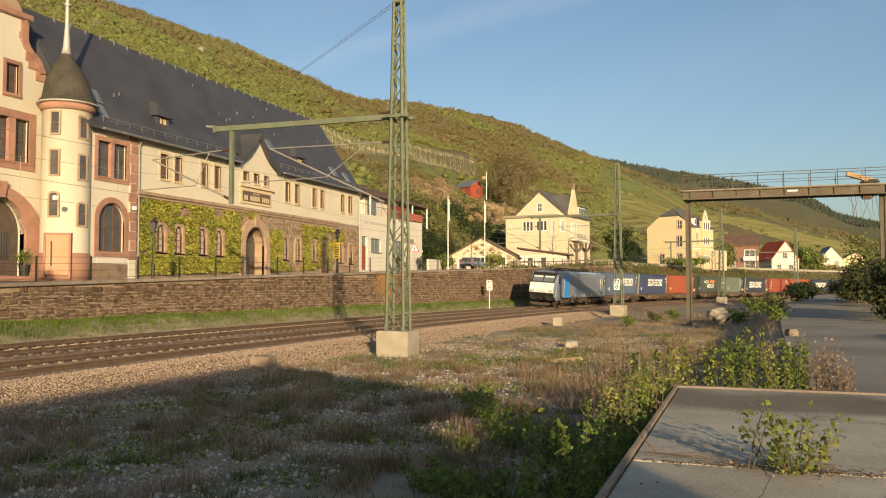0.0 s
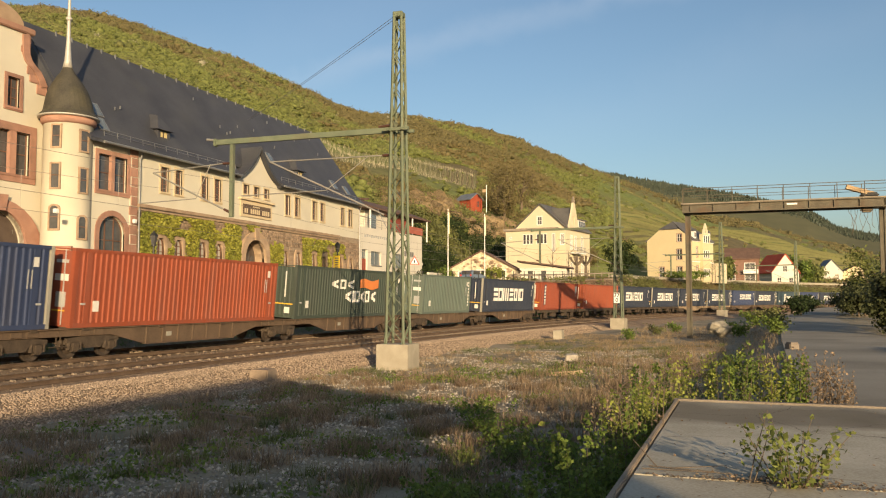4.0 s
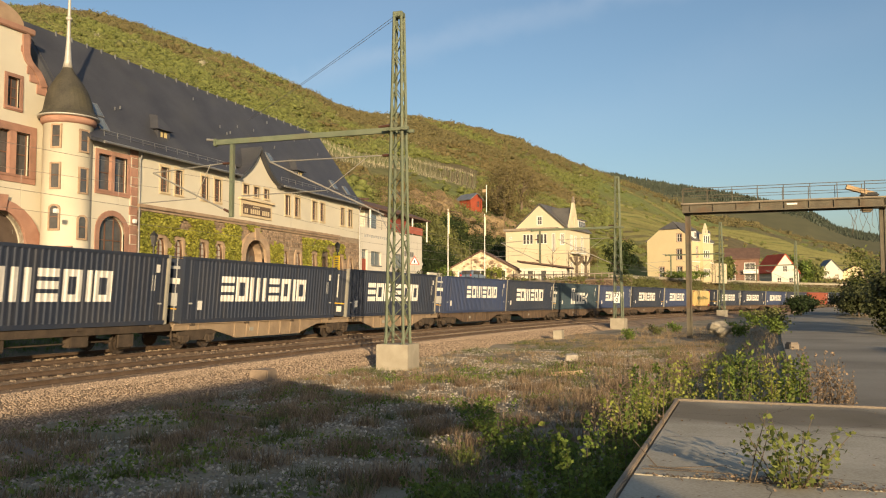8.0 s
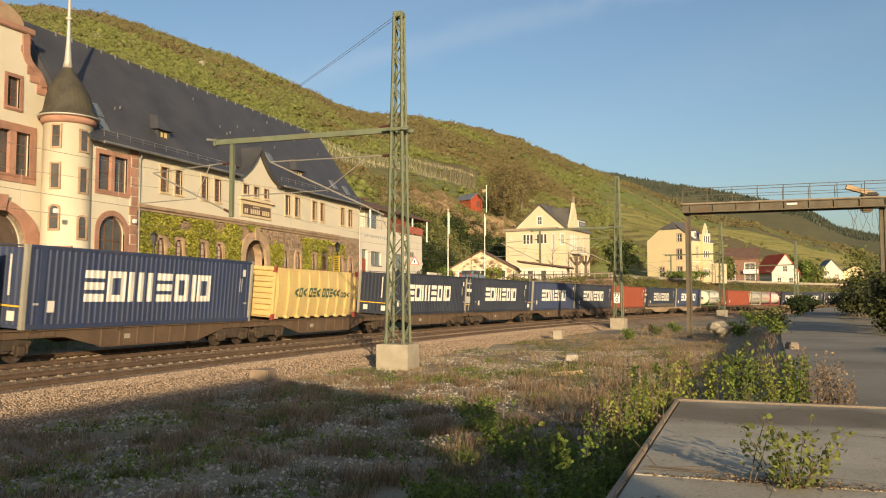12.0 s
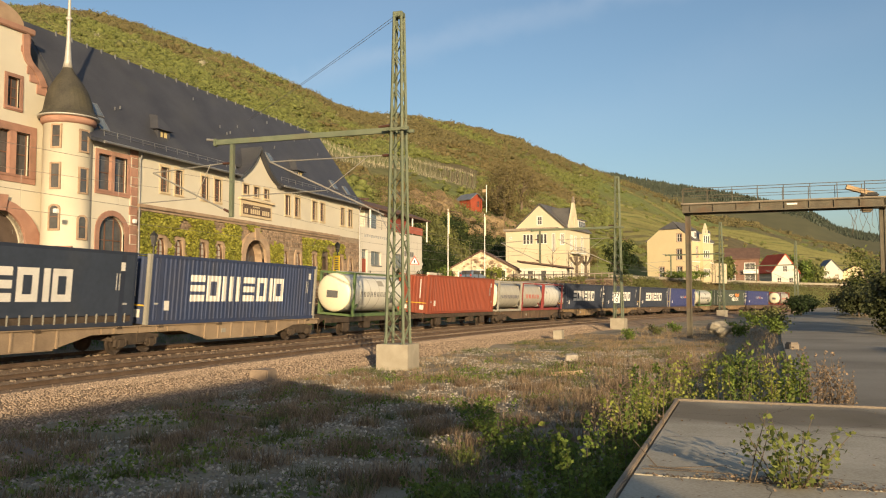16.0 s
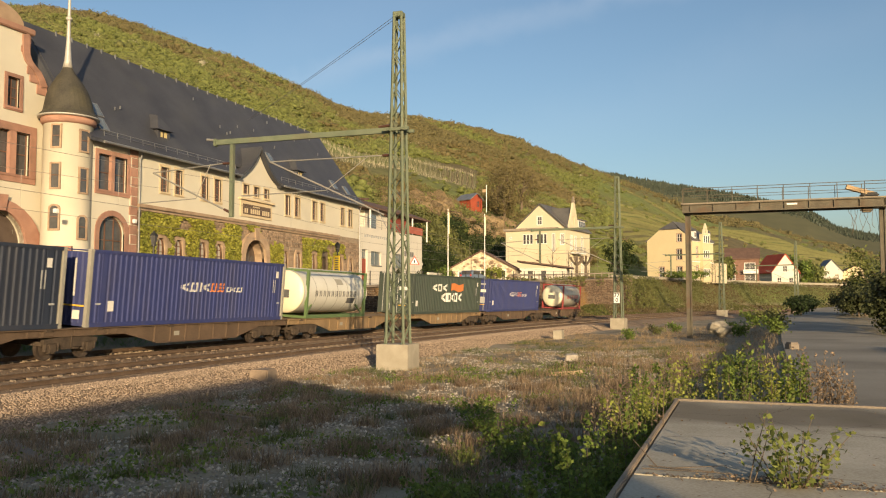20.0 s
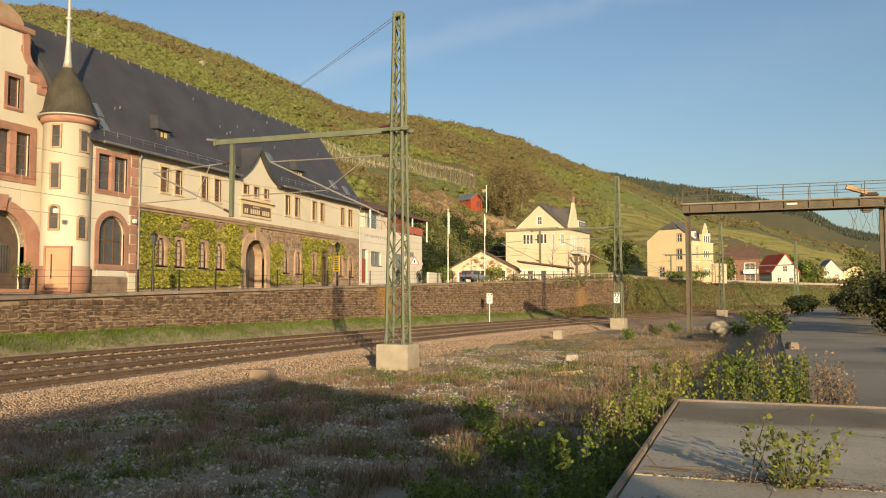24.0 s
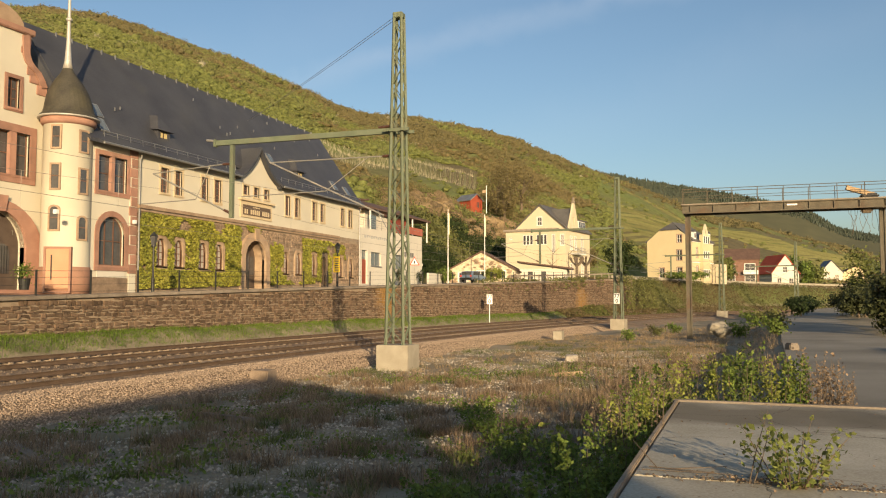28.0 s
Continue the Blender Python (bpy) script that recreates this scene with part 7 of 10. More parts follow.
def tank(q, L, shell, end, frame, label, brand=None, r=1.2, over=0.0):
    """Tank container: frame of posts and rails round a lying cylinder with domed ends. over: how far the tank stands out of its frame."""
    t = thing("tank_container", label=label, category="tank container", group="tank containers on the train")
    H, z0, z1 = L / 2, 1.17, 3.86
    cz = (z0 + z1) / 2 + 0.06
    bm = bmesh.new()
    prof = []
    E = H + over
    for a in range(7):
        k = math.pi / 2 * a / 6
        prof.append((max(0.02, r * math.sin(k)), -E + 0.34 * (1 - math.cos(k))))
    body = [(r, -E + 0.34), (r, -E + 0.36), (r, E - 0.36), (r, E - 0.34)]
    lathe(bm, body, 36)
    m = Matrix.Translation((0, 0, cz)) @ Matrix.Rotation(radians(90), 4, "Y")
    for v in bm.verts:
        v.co = m @ v.co
    part("tank_shell", bm, shell, t, "", True)
    for sx in (-1, 1):
        bm = bmesh.new()
        lathe(bm, prof, 36)
        for v in bm.verts:
            v.co.z *= -sx
            v.co = m @ v.co
        bmesh.ops.recalc_face_normals(bm, faces=bm.faces[:])
        part("tank_end", bm, end, t, "domed tank end", True)
    for i in range(5):
        x = -H * 0.7 + i * H * 0.35
        bm = bmesh.new()
        lathe(bm, [(r + 0.004, x - 0.02), (r + 0.006, x), (r + 0.004, x + 0.02)], 36)
        for v in bm.verts:
            v.co = m @ v.co
        part("shell_band", bm, M_FRAMEGREY, t)
    for sx in (-1, 1):
        for y in (-1.17, 1.17):
            piece("corner_post", (L, sx, y), lambda: bx(sx * (H - 0.08) - 0.08, sx * (H - 0.08) + 0.08, y - 0.08, y + 0.08, z0, z1, 0.01), frame, t)
        for z in (z0 + 0.06, z1 - 0.06):
            piece("end_beam", (L, sx, z), lambda: bx(sx * (H - 0.08) - 0.07, sx * (H - 0.08) + 0.07, -1.1, 1.1, z - 0.07, z + 0.07, 0.01), frame, t)
        for y in (-1.1, 1.1):
            piece("end_brace", (L, sx, y), lambda: beam(bmesh.new(), (sx * (H - 0.08), y, z0 + 0.1), (sx * (H - 0.9), y * 0.9, z0 + 0.75), 0.08, 0.08), frame, t)
    for y in (-1.17, 1.17):
        piece("bottom_rail", (L, y), lambda: bx(-H + 0.16, H - 0.16, y - 0.07, y + 0.07, z0, z0 + 0.2, 0.01), frame, t)
        piece("top_rail", (L, y), lambda: bx(-H + 0.16, H - 0.16, y - 0.05, y + 0.05, z1 - 0.1, z1, 0.01), frame, t)
    piece("walkway", (L,), lambda: bx(-H + 0.3, H - 0.3, -0.3, 0.3, z1 - 0.02, z1 + 0.05), M_BAR, t)

    def onshell(x0, x1, a0, a1, material, name):
        bm = bmesh.new()
        n = 6
        vs = []
        for i in range(n + 1):
            a = a0 + (a1 - a0) * i / n
            for x in (x0, x1):
                vs.append(bm.verts.new((x, -(r + 0.012) * math.cos(a), cz + (r + 0.012) * math.sin(a))))
        for i in range(n):
            bm.faces.new((vs[2 * i], vs[2 * i + 1], vs[2 * i + 3], vs[2 * i + 2]))
        part(name, bm, material, t)
    if brand:
        col, x0, x1, zc, hgt, n = brand
        a = math.asin(max(-0.9, min(0.9, (zc - cz) / r)))
        dw = (x1 - x0) / n
        for i in range(n):
            for x_a, x_b, low, high in ((0.04, 0.22, -0.4, 0.4), (0.42, 0.6, -0.4, 0.4)):
                onshell(x0 + (i + x_a) * dw, x0 + (i + x_b) * dw, a + hgt * low, a + hgt * high, col, "logo_shape")
    if over:
        onshell(H * 0.35, H * 0.62, -0.5, -0.22, M_GREYLETTER, "data_panel")
        onshell(H * 0.0, H * 0.22, 0.42, 0.75, M_FRAMEGREY, "hatch_plate")
        part("end_panel", bx(-E - 0.012, -E + 0.05, -0.4, 0.35, cz - 0.32, cz + 0.12), M_GREYLETTER, t)
    MOVING.append((t, q + L / 2))
    return t


def bulk_box(q, L):
    """Cream bulk container with bellied ribs along its side."""
    c = thing("bulk_container", label="cream yellow ribbed bulk container with dark green letters", category="container")
    H, z0, z1 = L / 2, 1.17, 3.9
    part("core", bx(-H + 0.12, H - 0.12, -1.05, 1.2, z0 + 0.1, z1 - 0.06, 0.03), M_CREAM, c)
    for i in range(8):
        x = -H + 0.3 + (i + 0.5) * (L - 0.6) / 8
        w = (L - 0.6) / 8
        bm = bmesh.new()
        n = 8
        pr = [(-1.06, z0 + 0.15)] + [(-1.08 - 0.14 * math.sin(math.pi * k / n), z0 + 0.2 + (z1 - z0 - 0.35) * k / n) for k in range(n + 1)] + [(-1.06, z1 - 0.1)]
        prism(bm, pr, x - w * 0.36, x + w * 0.36, "x")
        part("side_rib", bm, M_CREAM, c, smooth=False)
        part("rib_foot", bx(x - w * 0.5, x - w * 0.3, -1.25, -1.05, z0 + 0.05, z0 + 0.2), M_CREAM, c)
    for k in range(9):
        part("end_slat", bx(-H - 0.02, -H + 0.14, -1.15, 1.15, z0 + 0.2 + k * 0.29, z0 + 0.40 + k * 0.29, 0.015), M_CREAM, c)
    for sx in (-1, 1):
        for y in (-1.17, 1.17):
            part("corner_post", bx(sx * (H - 0.08) - 0.08, sx * (H - 0.08) + 0.08, y - 0.08, y + 0.08, z0, z1), M_CREAM, c)
            for z in (z0, z1 - 0.3):
                part("corner_casting", bx(sx * (H - 0.08) - 0.085, sx * (H - 0.08) + 0.085, y - 0.085, y + 0.085, z, z + 0.3), M_FRAMERED, c)
    word(c, ((0.9, 1), (0.9, 2), (0.9, 1), (0.4, 0), (0.9, 2), (0.9, 3), (0.9, 1), (0.4, 0), (0.9, 2), (0.9, 2), (0.9, 3), (0.9, 1), (0.9, 1)), -H + 2.0, -H + 7.0, 2.35, 2.85, M_GREENLETTER, y=-1.235, slant=0.2)
    word(c, ((0.9, 2), (0.9, 2), (1.0, 1)), -H + 7.1, -H + 8.2, 2.35, 2.65, M_GREENLETTER, y=-1.235, slant=0.2)
    MOVING.append((c, q + L / 2))


# wagons: deep fish-bellied bogie wagons in close-coupled pairs, and shallow two-axle ones
def axle_set(parent, x, frame_mat):
    for y in (-0.76, 0.76):
        w = piece("wheel", (), wheel_bm, M_WHEEL, parent, pose(x, y, 0.46, 90))
    piece("axle", (), lambda: rod(bmesh.new(), (0, -1.0, 0), (0, 1.0, 0), 0.09, 8), M_WHEEL, parent, pose(x, 0, 0.46))


def wheel_bm():
    bm = bmesh.new()
    lathe(bm, [(0.1, -0.09), (0.3, -0.05), (0.42, -0.06), (0.46, -0.05), (0.46, 0.05), (0.42, 0.06), (0.3, 0.03), (0.1, 0.09)], 20)
    return bm


def bogie(wagon, x):
    b = piece("bogie", (), bogie_bm, M_BOGIE, wagon, pose(x, 0, 0))
    for dx in (-0.9, 0.9):
        for y in (-0.76, 0.76):
            piece("wheel", (), wheel_bm, M_WHEEL, b, pose(dx, y, 0.46, 90))
        piece("axle_box", (), lambda: bx(-0.19, 0.19, -1.17, -0.93, 0.28, 0.66, 0.05), M_BOGIE, b, pose(dx, 0, 0))
        for sx in (-0.28, 0.28):
            piece("spring", (), lambda: rod(bmesh.new(), (0, -1.06, 0.36), (0, -1.06, 0.66), 0.08, 8), M_BOGIE, b, pose(dx + sx, 0, 0))
    return b


def bogie_bm():
    bm = bmesh.new()
    for y in (-1.05, 1.05):
        prism(bm, [(-1.3, 0.62), (-0.55, 0.62), (-0.38, 0.40), (0.38, 0.40), (0.55, 0.62), (1.3, 0.62), (1.3, 0.78), (0.6, 0.84), (-0.6, 0.84), (-1.3, 0.78)], y - 0.07, y + 0.07, "y")
    box(bm, -0.28, 0.28, -1.05, 1.05, 0.45, 0.9)
    for sx in (-1.28, 1.28):
        box(bm, sx - 0.05, sx + 0.05, -1.05, 1.05, 0.55, 0.7)
    return bm


def wagon(q0, q1, kind, body, bogies, label):
    w = thing("container_wagon", label=label, category="wagon", group="wagons of the train")
    L = q1 - q0
    H = L / 2
    if kind == "deep":
        for y in (-1.12, 1.12):
            def sole():
                bm = bmesh.new()
                prism(bm, [(-H, 0.86), (-H + 2.6, 0.86), (-H + 4.5, 0.42), (H - 4.5, 0.42), (H - 2.6, 0.86), (H, 0.86), (H, 1.15), (-H, 1.15)], y - 0.04, y + 0.04, "y")
                return bm
            piece("sole_bar", (round(L, 1), y), sole, body, w)
            piece("sole_flange", (round(L, 1), y), lambda: bx(-H + 4.5, H - 4.5, y - 0.12, y + 0.12, 0.40, 0.43), body, w)
            piece("upper_flange", (round(L, 1), y), lambda: bx(-H, H, y - 0.12, y + 0.12, 1.12, 1.16), body, w)
        for i in range(7):
            x = -3.0 + i * 1.0
            piece("stiffener", (), lambda: bx(-0.04, 0.04, -1.2, -1.15, 0.45, 1.12), body, w, pose(x, 0, 0))
        piece("brake_plate", (), lambda: bx(-0.16, 0.16, -1.18, -1.155, 0.68, 0.86), M_FRAMEGREY, w, pose(-1.6, 0, 0))
        for x in (-H + 1.2, -H + 1.9, H - 1.9, H - 1.2):
            piece("buffer_gear", (), lambda: bx(-0.25, 0.25, -1.2, -0.9, 0.88, 1.1, 0.03), body, w, pose(x, 0, 0))
    else:
        for y in (-1.12, 1.12):
            piece("sole_bar", (round(L, 1), y), lambda: bx(-H, H, y - 0.06, y + 0.06, 0.86, 1.15, 0.01), body, w)
        for x in (-1.6, 2.2):
            piece("brake_box", (), lambda: bx(-0.45, 0.45, -1.1, -0.7, 0.42, 0.86, 0.03), M_BOGIE, w, pose(x, 0, 0))
        piece("brake_rod", (round(L, 1),), lambda: rod(bmesh.new(), (-H + 2.5, -0.8, 0.55), (H - 2.5, -0.8, 0.55), 0.03, 6), M_BOGIE, w)
    piece("deck", (round(L, 1),), lambda: bx(-H, H, -1.08, 1.08, 1.02, 1.10), body, w)
    for i in range(4):
        x = -H + 1.2 + i * (L - 2.4) / 3
        piece("load_lock", (), lambda: bx(-0.16, 0.16, -1.24, -1.13, 1.05, 1.165, 0.01), M_BOGIE, w, pose(x, 0, 0))
    for x in bogies:
        if kind == "deep":
            bogie(w, x)
        else:
            axle_set(w, x, body)
            piece("axle_guard", (), lambda: bx(-0.5, 0.5, -1.16, -1.0, 0.25, 0.9, 0.08), M_BOGIE, w, pose(x, 0, 0))
    for sx, on in ((-1, bogies[0] > -H + 1.0), (1, bogies[-1] < H - 1.0)):
        if on:
            for y in (-0.87, 0.87):
                piece("buffer", (sx,), lambda: rod(rod(bmesh.new(), (0, 0, 0), (sx * 0.45, 0, 0), 0.09, 10), (sx * 0.45, 0, 0), (sx * 0.52, 0, 0), 0.22, 12), M_BOGIE, w, pose(sx * H, y, 1.0))
            piece("hand_rail", (sx,), lambda: rod(rod(bmesh.new(), (0, -1.15, 0.5), (0, -1.15, 0.95), 0.02, 6), (0, -1.15, 0.5), (sx * -0.5, -1.15, 0.5), 0.02, 6), M_BOGIE, w, pose(sx * (H + 0.1), 0, 0))
    MOVING.append((w, (q0 + q1) / 2))
    return w


def pair(qa, qb, body=None, la=14.3, lb=14.3):
    """Two close-coupled halves that share the middle bogie."""
    body = body or M_WAGON
    mid = (qa + la + qb) / 2 - 0.15
    lab = "rusty brown fish-bellied container wagon half" if body is M_WAGON else "ochre brown fish-bellied container wagon half" if body is M_WAGONTAN else "dusty beige fish-bellied container wagon half"
    a0, a1 = qa - 0.35, mid - 0.05
    wagon(a0, a1, "deep", body, [-(a1 - a0) / 2 + 1.75, (a1 - a0) / 2], lab)
    b0, b1 = mid + 0.05, qb + lb
    wagon(b0, b1, "deep", body, [(b1 - b0) / 2 - 1.75], lab)


def train():
    navy, blue = "navy blue corrugated container with a white brand mark", "blue corrugated container with a white brand mark"
    L = 13.716
    pair(19.6, 33.9)
    container(19.6, L, M_FADED, "faded grey-blue corrugated container with a worn white brand mark", brand="cap")
    container(33.9, L, M_OLDBLUE, blue, brand="cap", doors=False, post=M_FRAMEGREY)
    pair(48.6, 64.3)
    container(48.6, L, M_ORANGE, "plain orange-red corrugated container")
    container(64.3, L, M_GREEN, "dark green corrugated container with white words and an orange emblem", brand="two_rows", doors=False)
    pair(80.0, 93.4)
    container(81.4, 9.15, M_PALEGREEN, "grey-green bulk container with a column of white marks", brand="column_end")
    container(93.4, L, M_NAVY, navy, brand="low", doors=False, post=M_FRAMEGREY)
    wagon(108.7, 122.4, "flat", M_BOGIE, [-4.4, 4.4], "dark flat two-axle container wagon")
    container(109.1, 12.19, M_RED, "oxide red corrugated container with a column of white marks", brand="column", doors=False)
    wagon(122.9, 137.4, "flat", M_BOGIE, [-4.6, 4.6], "dark flat two-axle container wagon")
    container(123.4, L, M_ORANGE, "plain orange-red corrugated container", doors=False)
    wagon(137.8, 152.3, "flat", M_BOGIE, [-4.6, 4.6], "dark flat two-axle container wagon")
    container(138.1, L, M_NAVY, navy, brand="low")
    wagon(152.7, 167.2, "flat", M_BOGIE, [-4.6, 4.6], "dark flat two-axle container wagon")
    container(153.1, L, M_NAVY, navy, brand="low", doors=False, post=M_FRAMEGREY)
    pair(167.8, 183.0, M_WAGONPALE)
    container(167.8, L, M_NAVY, navy, brand="low")
    container(183.0, L, M_NAVY, navy, brand="low", doors=False, post=M_FRAMEGREY)
    pair(198.4, 213.4)
    container(198.4, L, M_OLDBLUE, blue, brand="cap")
    container(212.2, L, M_NAVY, navy, brand="low", doors=False, post=M_FRAMEGREY)
    pair(227.7, 242.3)
    container(227.7, L, M_TEAL, "dark teal corrugated container with a tall white brand mark", brand="script")
    container(242.3, L, M_OLDBLUE, blue, brand="low", doors=False, post=M_FRAMEGREY)
    pair(256.9, 272.2)
    container(256.9, L, M_NAVY, navy, brand="low")
    container(272.2, L, M_OLDBLUE, blue, brand="low", doors=False, post=M_FRAMEGREY)
    pair(286.6, 301.9, None, 14.0)
    bulk_box(287.9, 9.15)
    container(301.9, L, M_NAVY, navy, brand="low", doors=False, post=M_FRAMEGREY)
    pair(317.2, 332.4)
    container(317.2, L, M_NAVY, navy, brand="low")
    container(332.4, L, M_OLDBLUE, blue, brand="low", doors=False, post=M_FRAMEGREY)
    pair(347.0, 361.4)
    container(346.5, L, M_NAVY, "navy blue corrugated container with a white brand mark and patches", brand="low")
    container(361.4, L, M_RED, "plain oxide red corrugated container", doors=False)
    pair(376.8, 391.3, M_WAGONPALE)
    container(376.8, L, M_NAVY, "dark curtain-sided container with a scuffed white brand mark", kind="curtain", brand="low")
    container(391.3, L, M_OLDBLUE, blue, brand="low", doors=False, post=M_FRAMEGREY)
    wagon(406.6, 420.3, "flat", M_BOGIE, [-4.4, 4.4], "dark flat two-axle container wagon")
    tank(409.6, 7.0, M_TANK, M_TANKEND, M_FRAMEGREEN, "white tank container in a green frame with dark letters", (M_GREYLETTER, -2.6, 2.4, 2.55, 0.34, 11), r=1.2, over=0.55)
    wagon(420.7, 435.2, "flat", M_BOGIE, [-4.6, 4.6], "dark flat two-axle container wagon")
    container(421.0, L, M_RED, "plain oxide red corrugated container", doors=False, post=M_ORANGE)
    wagon(435.6, 455.2, "deep", M_WAGON, [-8.0, 8.0], "rusty brown fish-bellied container wagon")
    tank(436.0, 6.06, M_TANKGREY, M_TANKEND, M_FRAMEGREY, "cream-grey tank container in a grey frame with blue letters", (M_BLUELETTER, -2.5, 2.3, 2.5, 0.32, 13))
    tank(442.25, 6.06, M_TANKGREY, M_TANKGREY, M_FRAMERED, "grey tank container in a red frame with red letters", (M_REDLETTER, -1.9, 2.1, 2.55, 0.42, 5))
    tank(448.5, 6.06, M_TANK, M_TANK, M_FRAMERED, "plain white tank container in a red frame", (M_GREYLETTER, -2.0, -1.6, 3.0, 0.3, 1))
    pair(456.0, 470.9, M_WAGONTAN)
    container(455.8, L, M_NAVY, navy, brand="low")
    container(470.9, L, M_NAVY, navy, brand="low")
    pair(486.0, 500.9)
    container(486.0, L, M_NAVY, navy, brand="low", doors=False, post=M_FRAMEGREY)
    container(500.9, L, M_ROYAL, "royal blue corrugated container with a small brand mark", brand="small", doors=False, post=M_FRAMEGREY)
    pair(515.8, 530.7, M_WAGONTAN)
    tank(517.0, 7.0, M_TANK, M_TANKEND, M_FRAMEGREEN, "white tank container in a green frame with dark letters", (M_GREYLETTER, -2.6, 2.4, 2.55, 0.34, 11), r=1.2, over=0.55)
    container(530.7, L, M_GREEN, "dark green corrugated container with white words and an orange emblem", brand="two_rows")
    pair(546.3, 561.2, None, 14.3, 13.0)
    container(546.3, L, M_ROYAL, "royal blue corrugated container with a small brand mark", brand="small")
    tank(567.8, 6.06, M_TANKGREY, M_TANKEND, M_FRAMERED, "grey tank container in a red frame with red letters", (M_REDLETTER, -1.6, 2.3, 2.55, 0.42, 5), r=1.2, over=0.5)


M_LOCOGREY = mat("grey_loco_paint", (0.145, 0.172, 0.21), (0.175, 0.205, 0.245), 0.4, 0.7, 10, 0.04, dirt=(0.13, 0.13, 0.13), dirt_amount=0.4, spec=0.5)
M_LOCOWHITE = mat("silver_white_loco_paint", (0.66, 0.66, 0.63), (0.74, 0.74, 0.70), 0.35, 0.7, 10, 0.03, spec=0.5)
M_LOCOBLUE = mat("bright_blue_band", (0.035, 0.21, 0.55), (0.05, 0.25, 0.62), 0.4, 0.7, 10, 0.03, spec=0.5)
M_LOCOROOF = mat("blue_grey_roof_side", (0.25, 0.30, 0.40), (0.31, 0.36, 0.46), 0.4, 0.7, 10, 0.04)


def locomotive():
    lo = thing("electric_locomotive", label="grey electric locomotive with white front and bright blue band", category="locomotive")
    F, B = 0.32, 18.25
    prof = [(F - 0.02, 1.02), (F - 0.28, 1.5), (F - 0.30, 1.95), (F - 0.05, 2.60), (F + 0.80, 3.72), (F + 1.4, 3.94), (B - 1.6, 3.94), (B - 0.95, 3.72), (B + 0.05, 2.52), (B + 0.30, 1.95), (B + 0.28, 1.5), (B + 0.02, 1.02)]
    bm = bmesh.new()
    prism(bm, prof, -1.49, 1.49, "y")
    top = [e for e in bm.edges if all(v.co.z > 3.5 for v in e.verts) and abs(e.verts[0].co.x - e.verts[1].co.x) > 1]
    bmesh.ops.bevel(bm, geom=[e for e in top if abs(e.verts[0].co.x - e.verts[1].co.x) > 8], offset=0.42, segments=2, affect="EDGES")
    bmesh.ops.bevel(bm, geom=[e for e in bm.edges if abs(e.verts[0].co.y - e.verts[1].co.y) < 0.01 and max(v.co.x for v in e.verts) < F + 1.0 and abs(e.verts[0].co.z - e.verts[1].co.z) > 0.3], offset=0.16, segments=3, affect="EDGES")
    part("body", bm, M_LOCOGREY, lo, "grey locomotive body")
    # front: white nose, black windscreen
    def slab_on(p0, p1, t, y0, y1):
        a, b = Vector((p0[0], 0, p0[1])), Vector((p1[0], 0, p1[1]))
        n = Vector((-(b.z - a.z), 0, b.x - a.x)).normalized()
        bm = bmesh.new()
        prism(bm, [(a.x, a.z), (b.x, b.z), (b.x + n.x * t, b.z + n.z * t), (a.x + n.x * t, a.z + n.z * t)], y0, y1, "y")
        return bm
    f = part("front_panel", slab_on((F - 0.29, 1.55), (F - 0.30, 1.95), 0.02, -1.36, 1.36), M_LOCOWHITE, lo, "silver white front")
    part("front_upper", slab_on((F - 0.30, 1.95), (F - 0.06, 2.58), 0.02, -1.36, 1.36), M_LOCOWHITE, f)
    part("front_lower", slab_on((F - 0.03, 1.04), (F - 0.28, 1.5), 0.02, -1.36, 1.36), M_BLACK, f)
    ws = part("windscreen_band", slab_on((F - 0.03, 2.63), (F + 0.58, 3.43), 0.022, -1.34, 1.34), M_BLACK, lo, "black windscreen band")
    for y0, y1 in ((-1.2, -0.06), (0.06, 1.2)):
        part("windscreen", slab_on((F + 0.02, 2.70), (F + 0.50, 3.33), 0.034, y0, y1), M_SKYGLASS, ws)
        part("sun_blind", slab_on((F + 0.38, 3.17), (F + 0.49, 3.32), 0.037, y0 + 0.05, y1 - 0.05), M_LOCOWHITE, ws)
        part("wiper", slab_on((F + 0.01, 2.68), (F + 0.15, 2.87), 0.05, (y0 + y1) / 2 - 0.02, (y0 + y1) / 2 + 0.02), M_BLACK, ws)
    part("roof_front", slab_on((F + 0.59, 3.45), (F + 0.79, 3.71), 0.02, -1.34, 1.34), M_BLACK, lo)
    for y in (-1.05, 1.05):
        hl = part("headlight", bx(F - 0.34, F - 0.29, y - 0.2, y + 0.2, 1.62, 1.82, 0.01), M_BLACK, lo)
        for d in (-0.1, 0.1):
            part("lamp", rod(bmesh.new(), (F - 0.36, y + d, 1.72), (F - 0.335, y + d, 1.72), 0.075, 12), M_HEADLIGHT, hl)
        part("buffer", rod(rod(bmesh.new(), (F - 0.3, y * 0.83, 1.05), (F - 0.75, y * 0.83, 1.05), 0.1, 10), (F - 0.75, y * 0.83, 1.05), (F - 0.83, y * 0.83, 1.05), 0.25, 14), M_BLACK, lo)
    part("buffer_beam", bx(F - 0.32, F + 0.1, -1.3, 1.3, 0.72, 1.06, 0.02), M_BLACK, lo)
    part("snow_plough", sheet([(-1.15, 0.30), (-0.9, 0.18), (0.9, 0.18), (1.15, 0.30), (1.2, 0.48), (-1.2, 0.48)], [], F - 0.42, F - 0.34, "x"), M_BOGIE, lo)
    part("coupler", bx(F - 0.75, F - 0.3, -0.12, 0.12, 0.85, 1.05, 0.02), M_BLACK, lo)
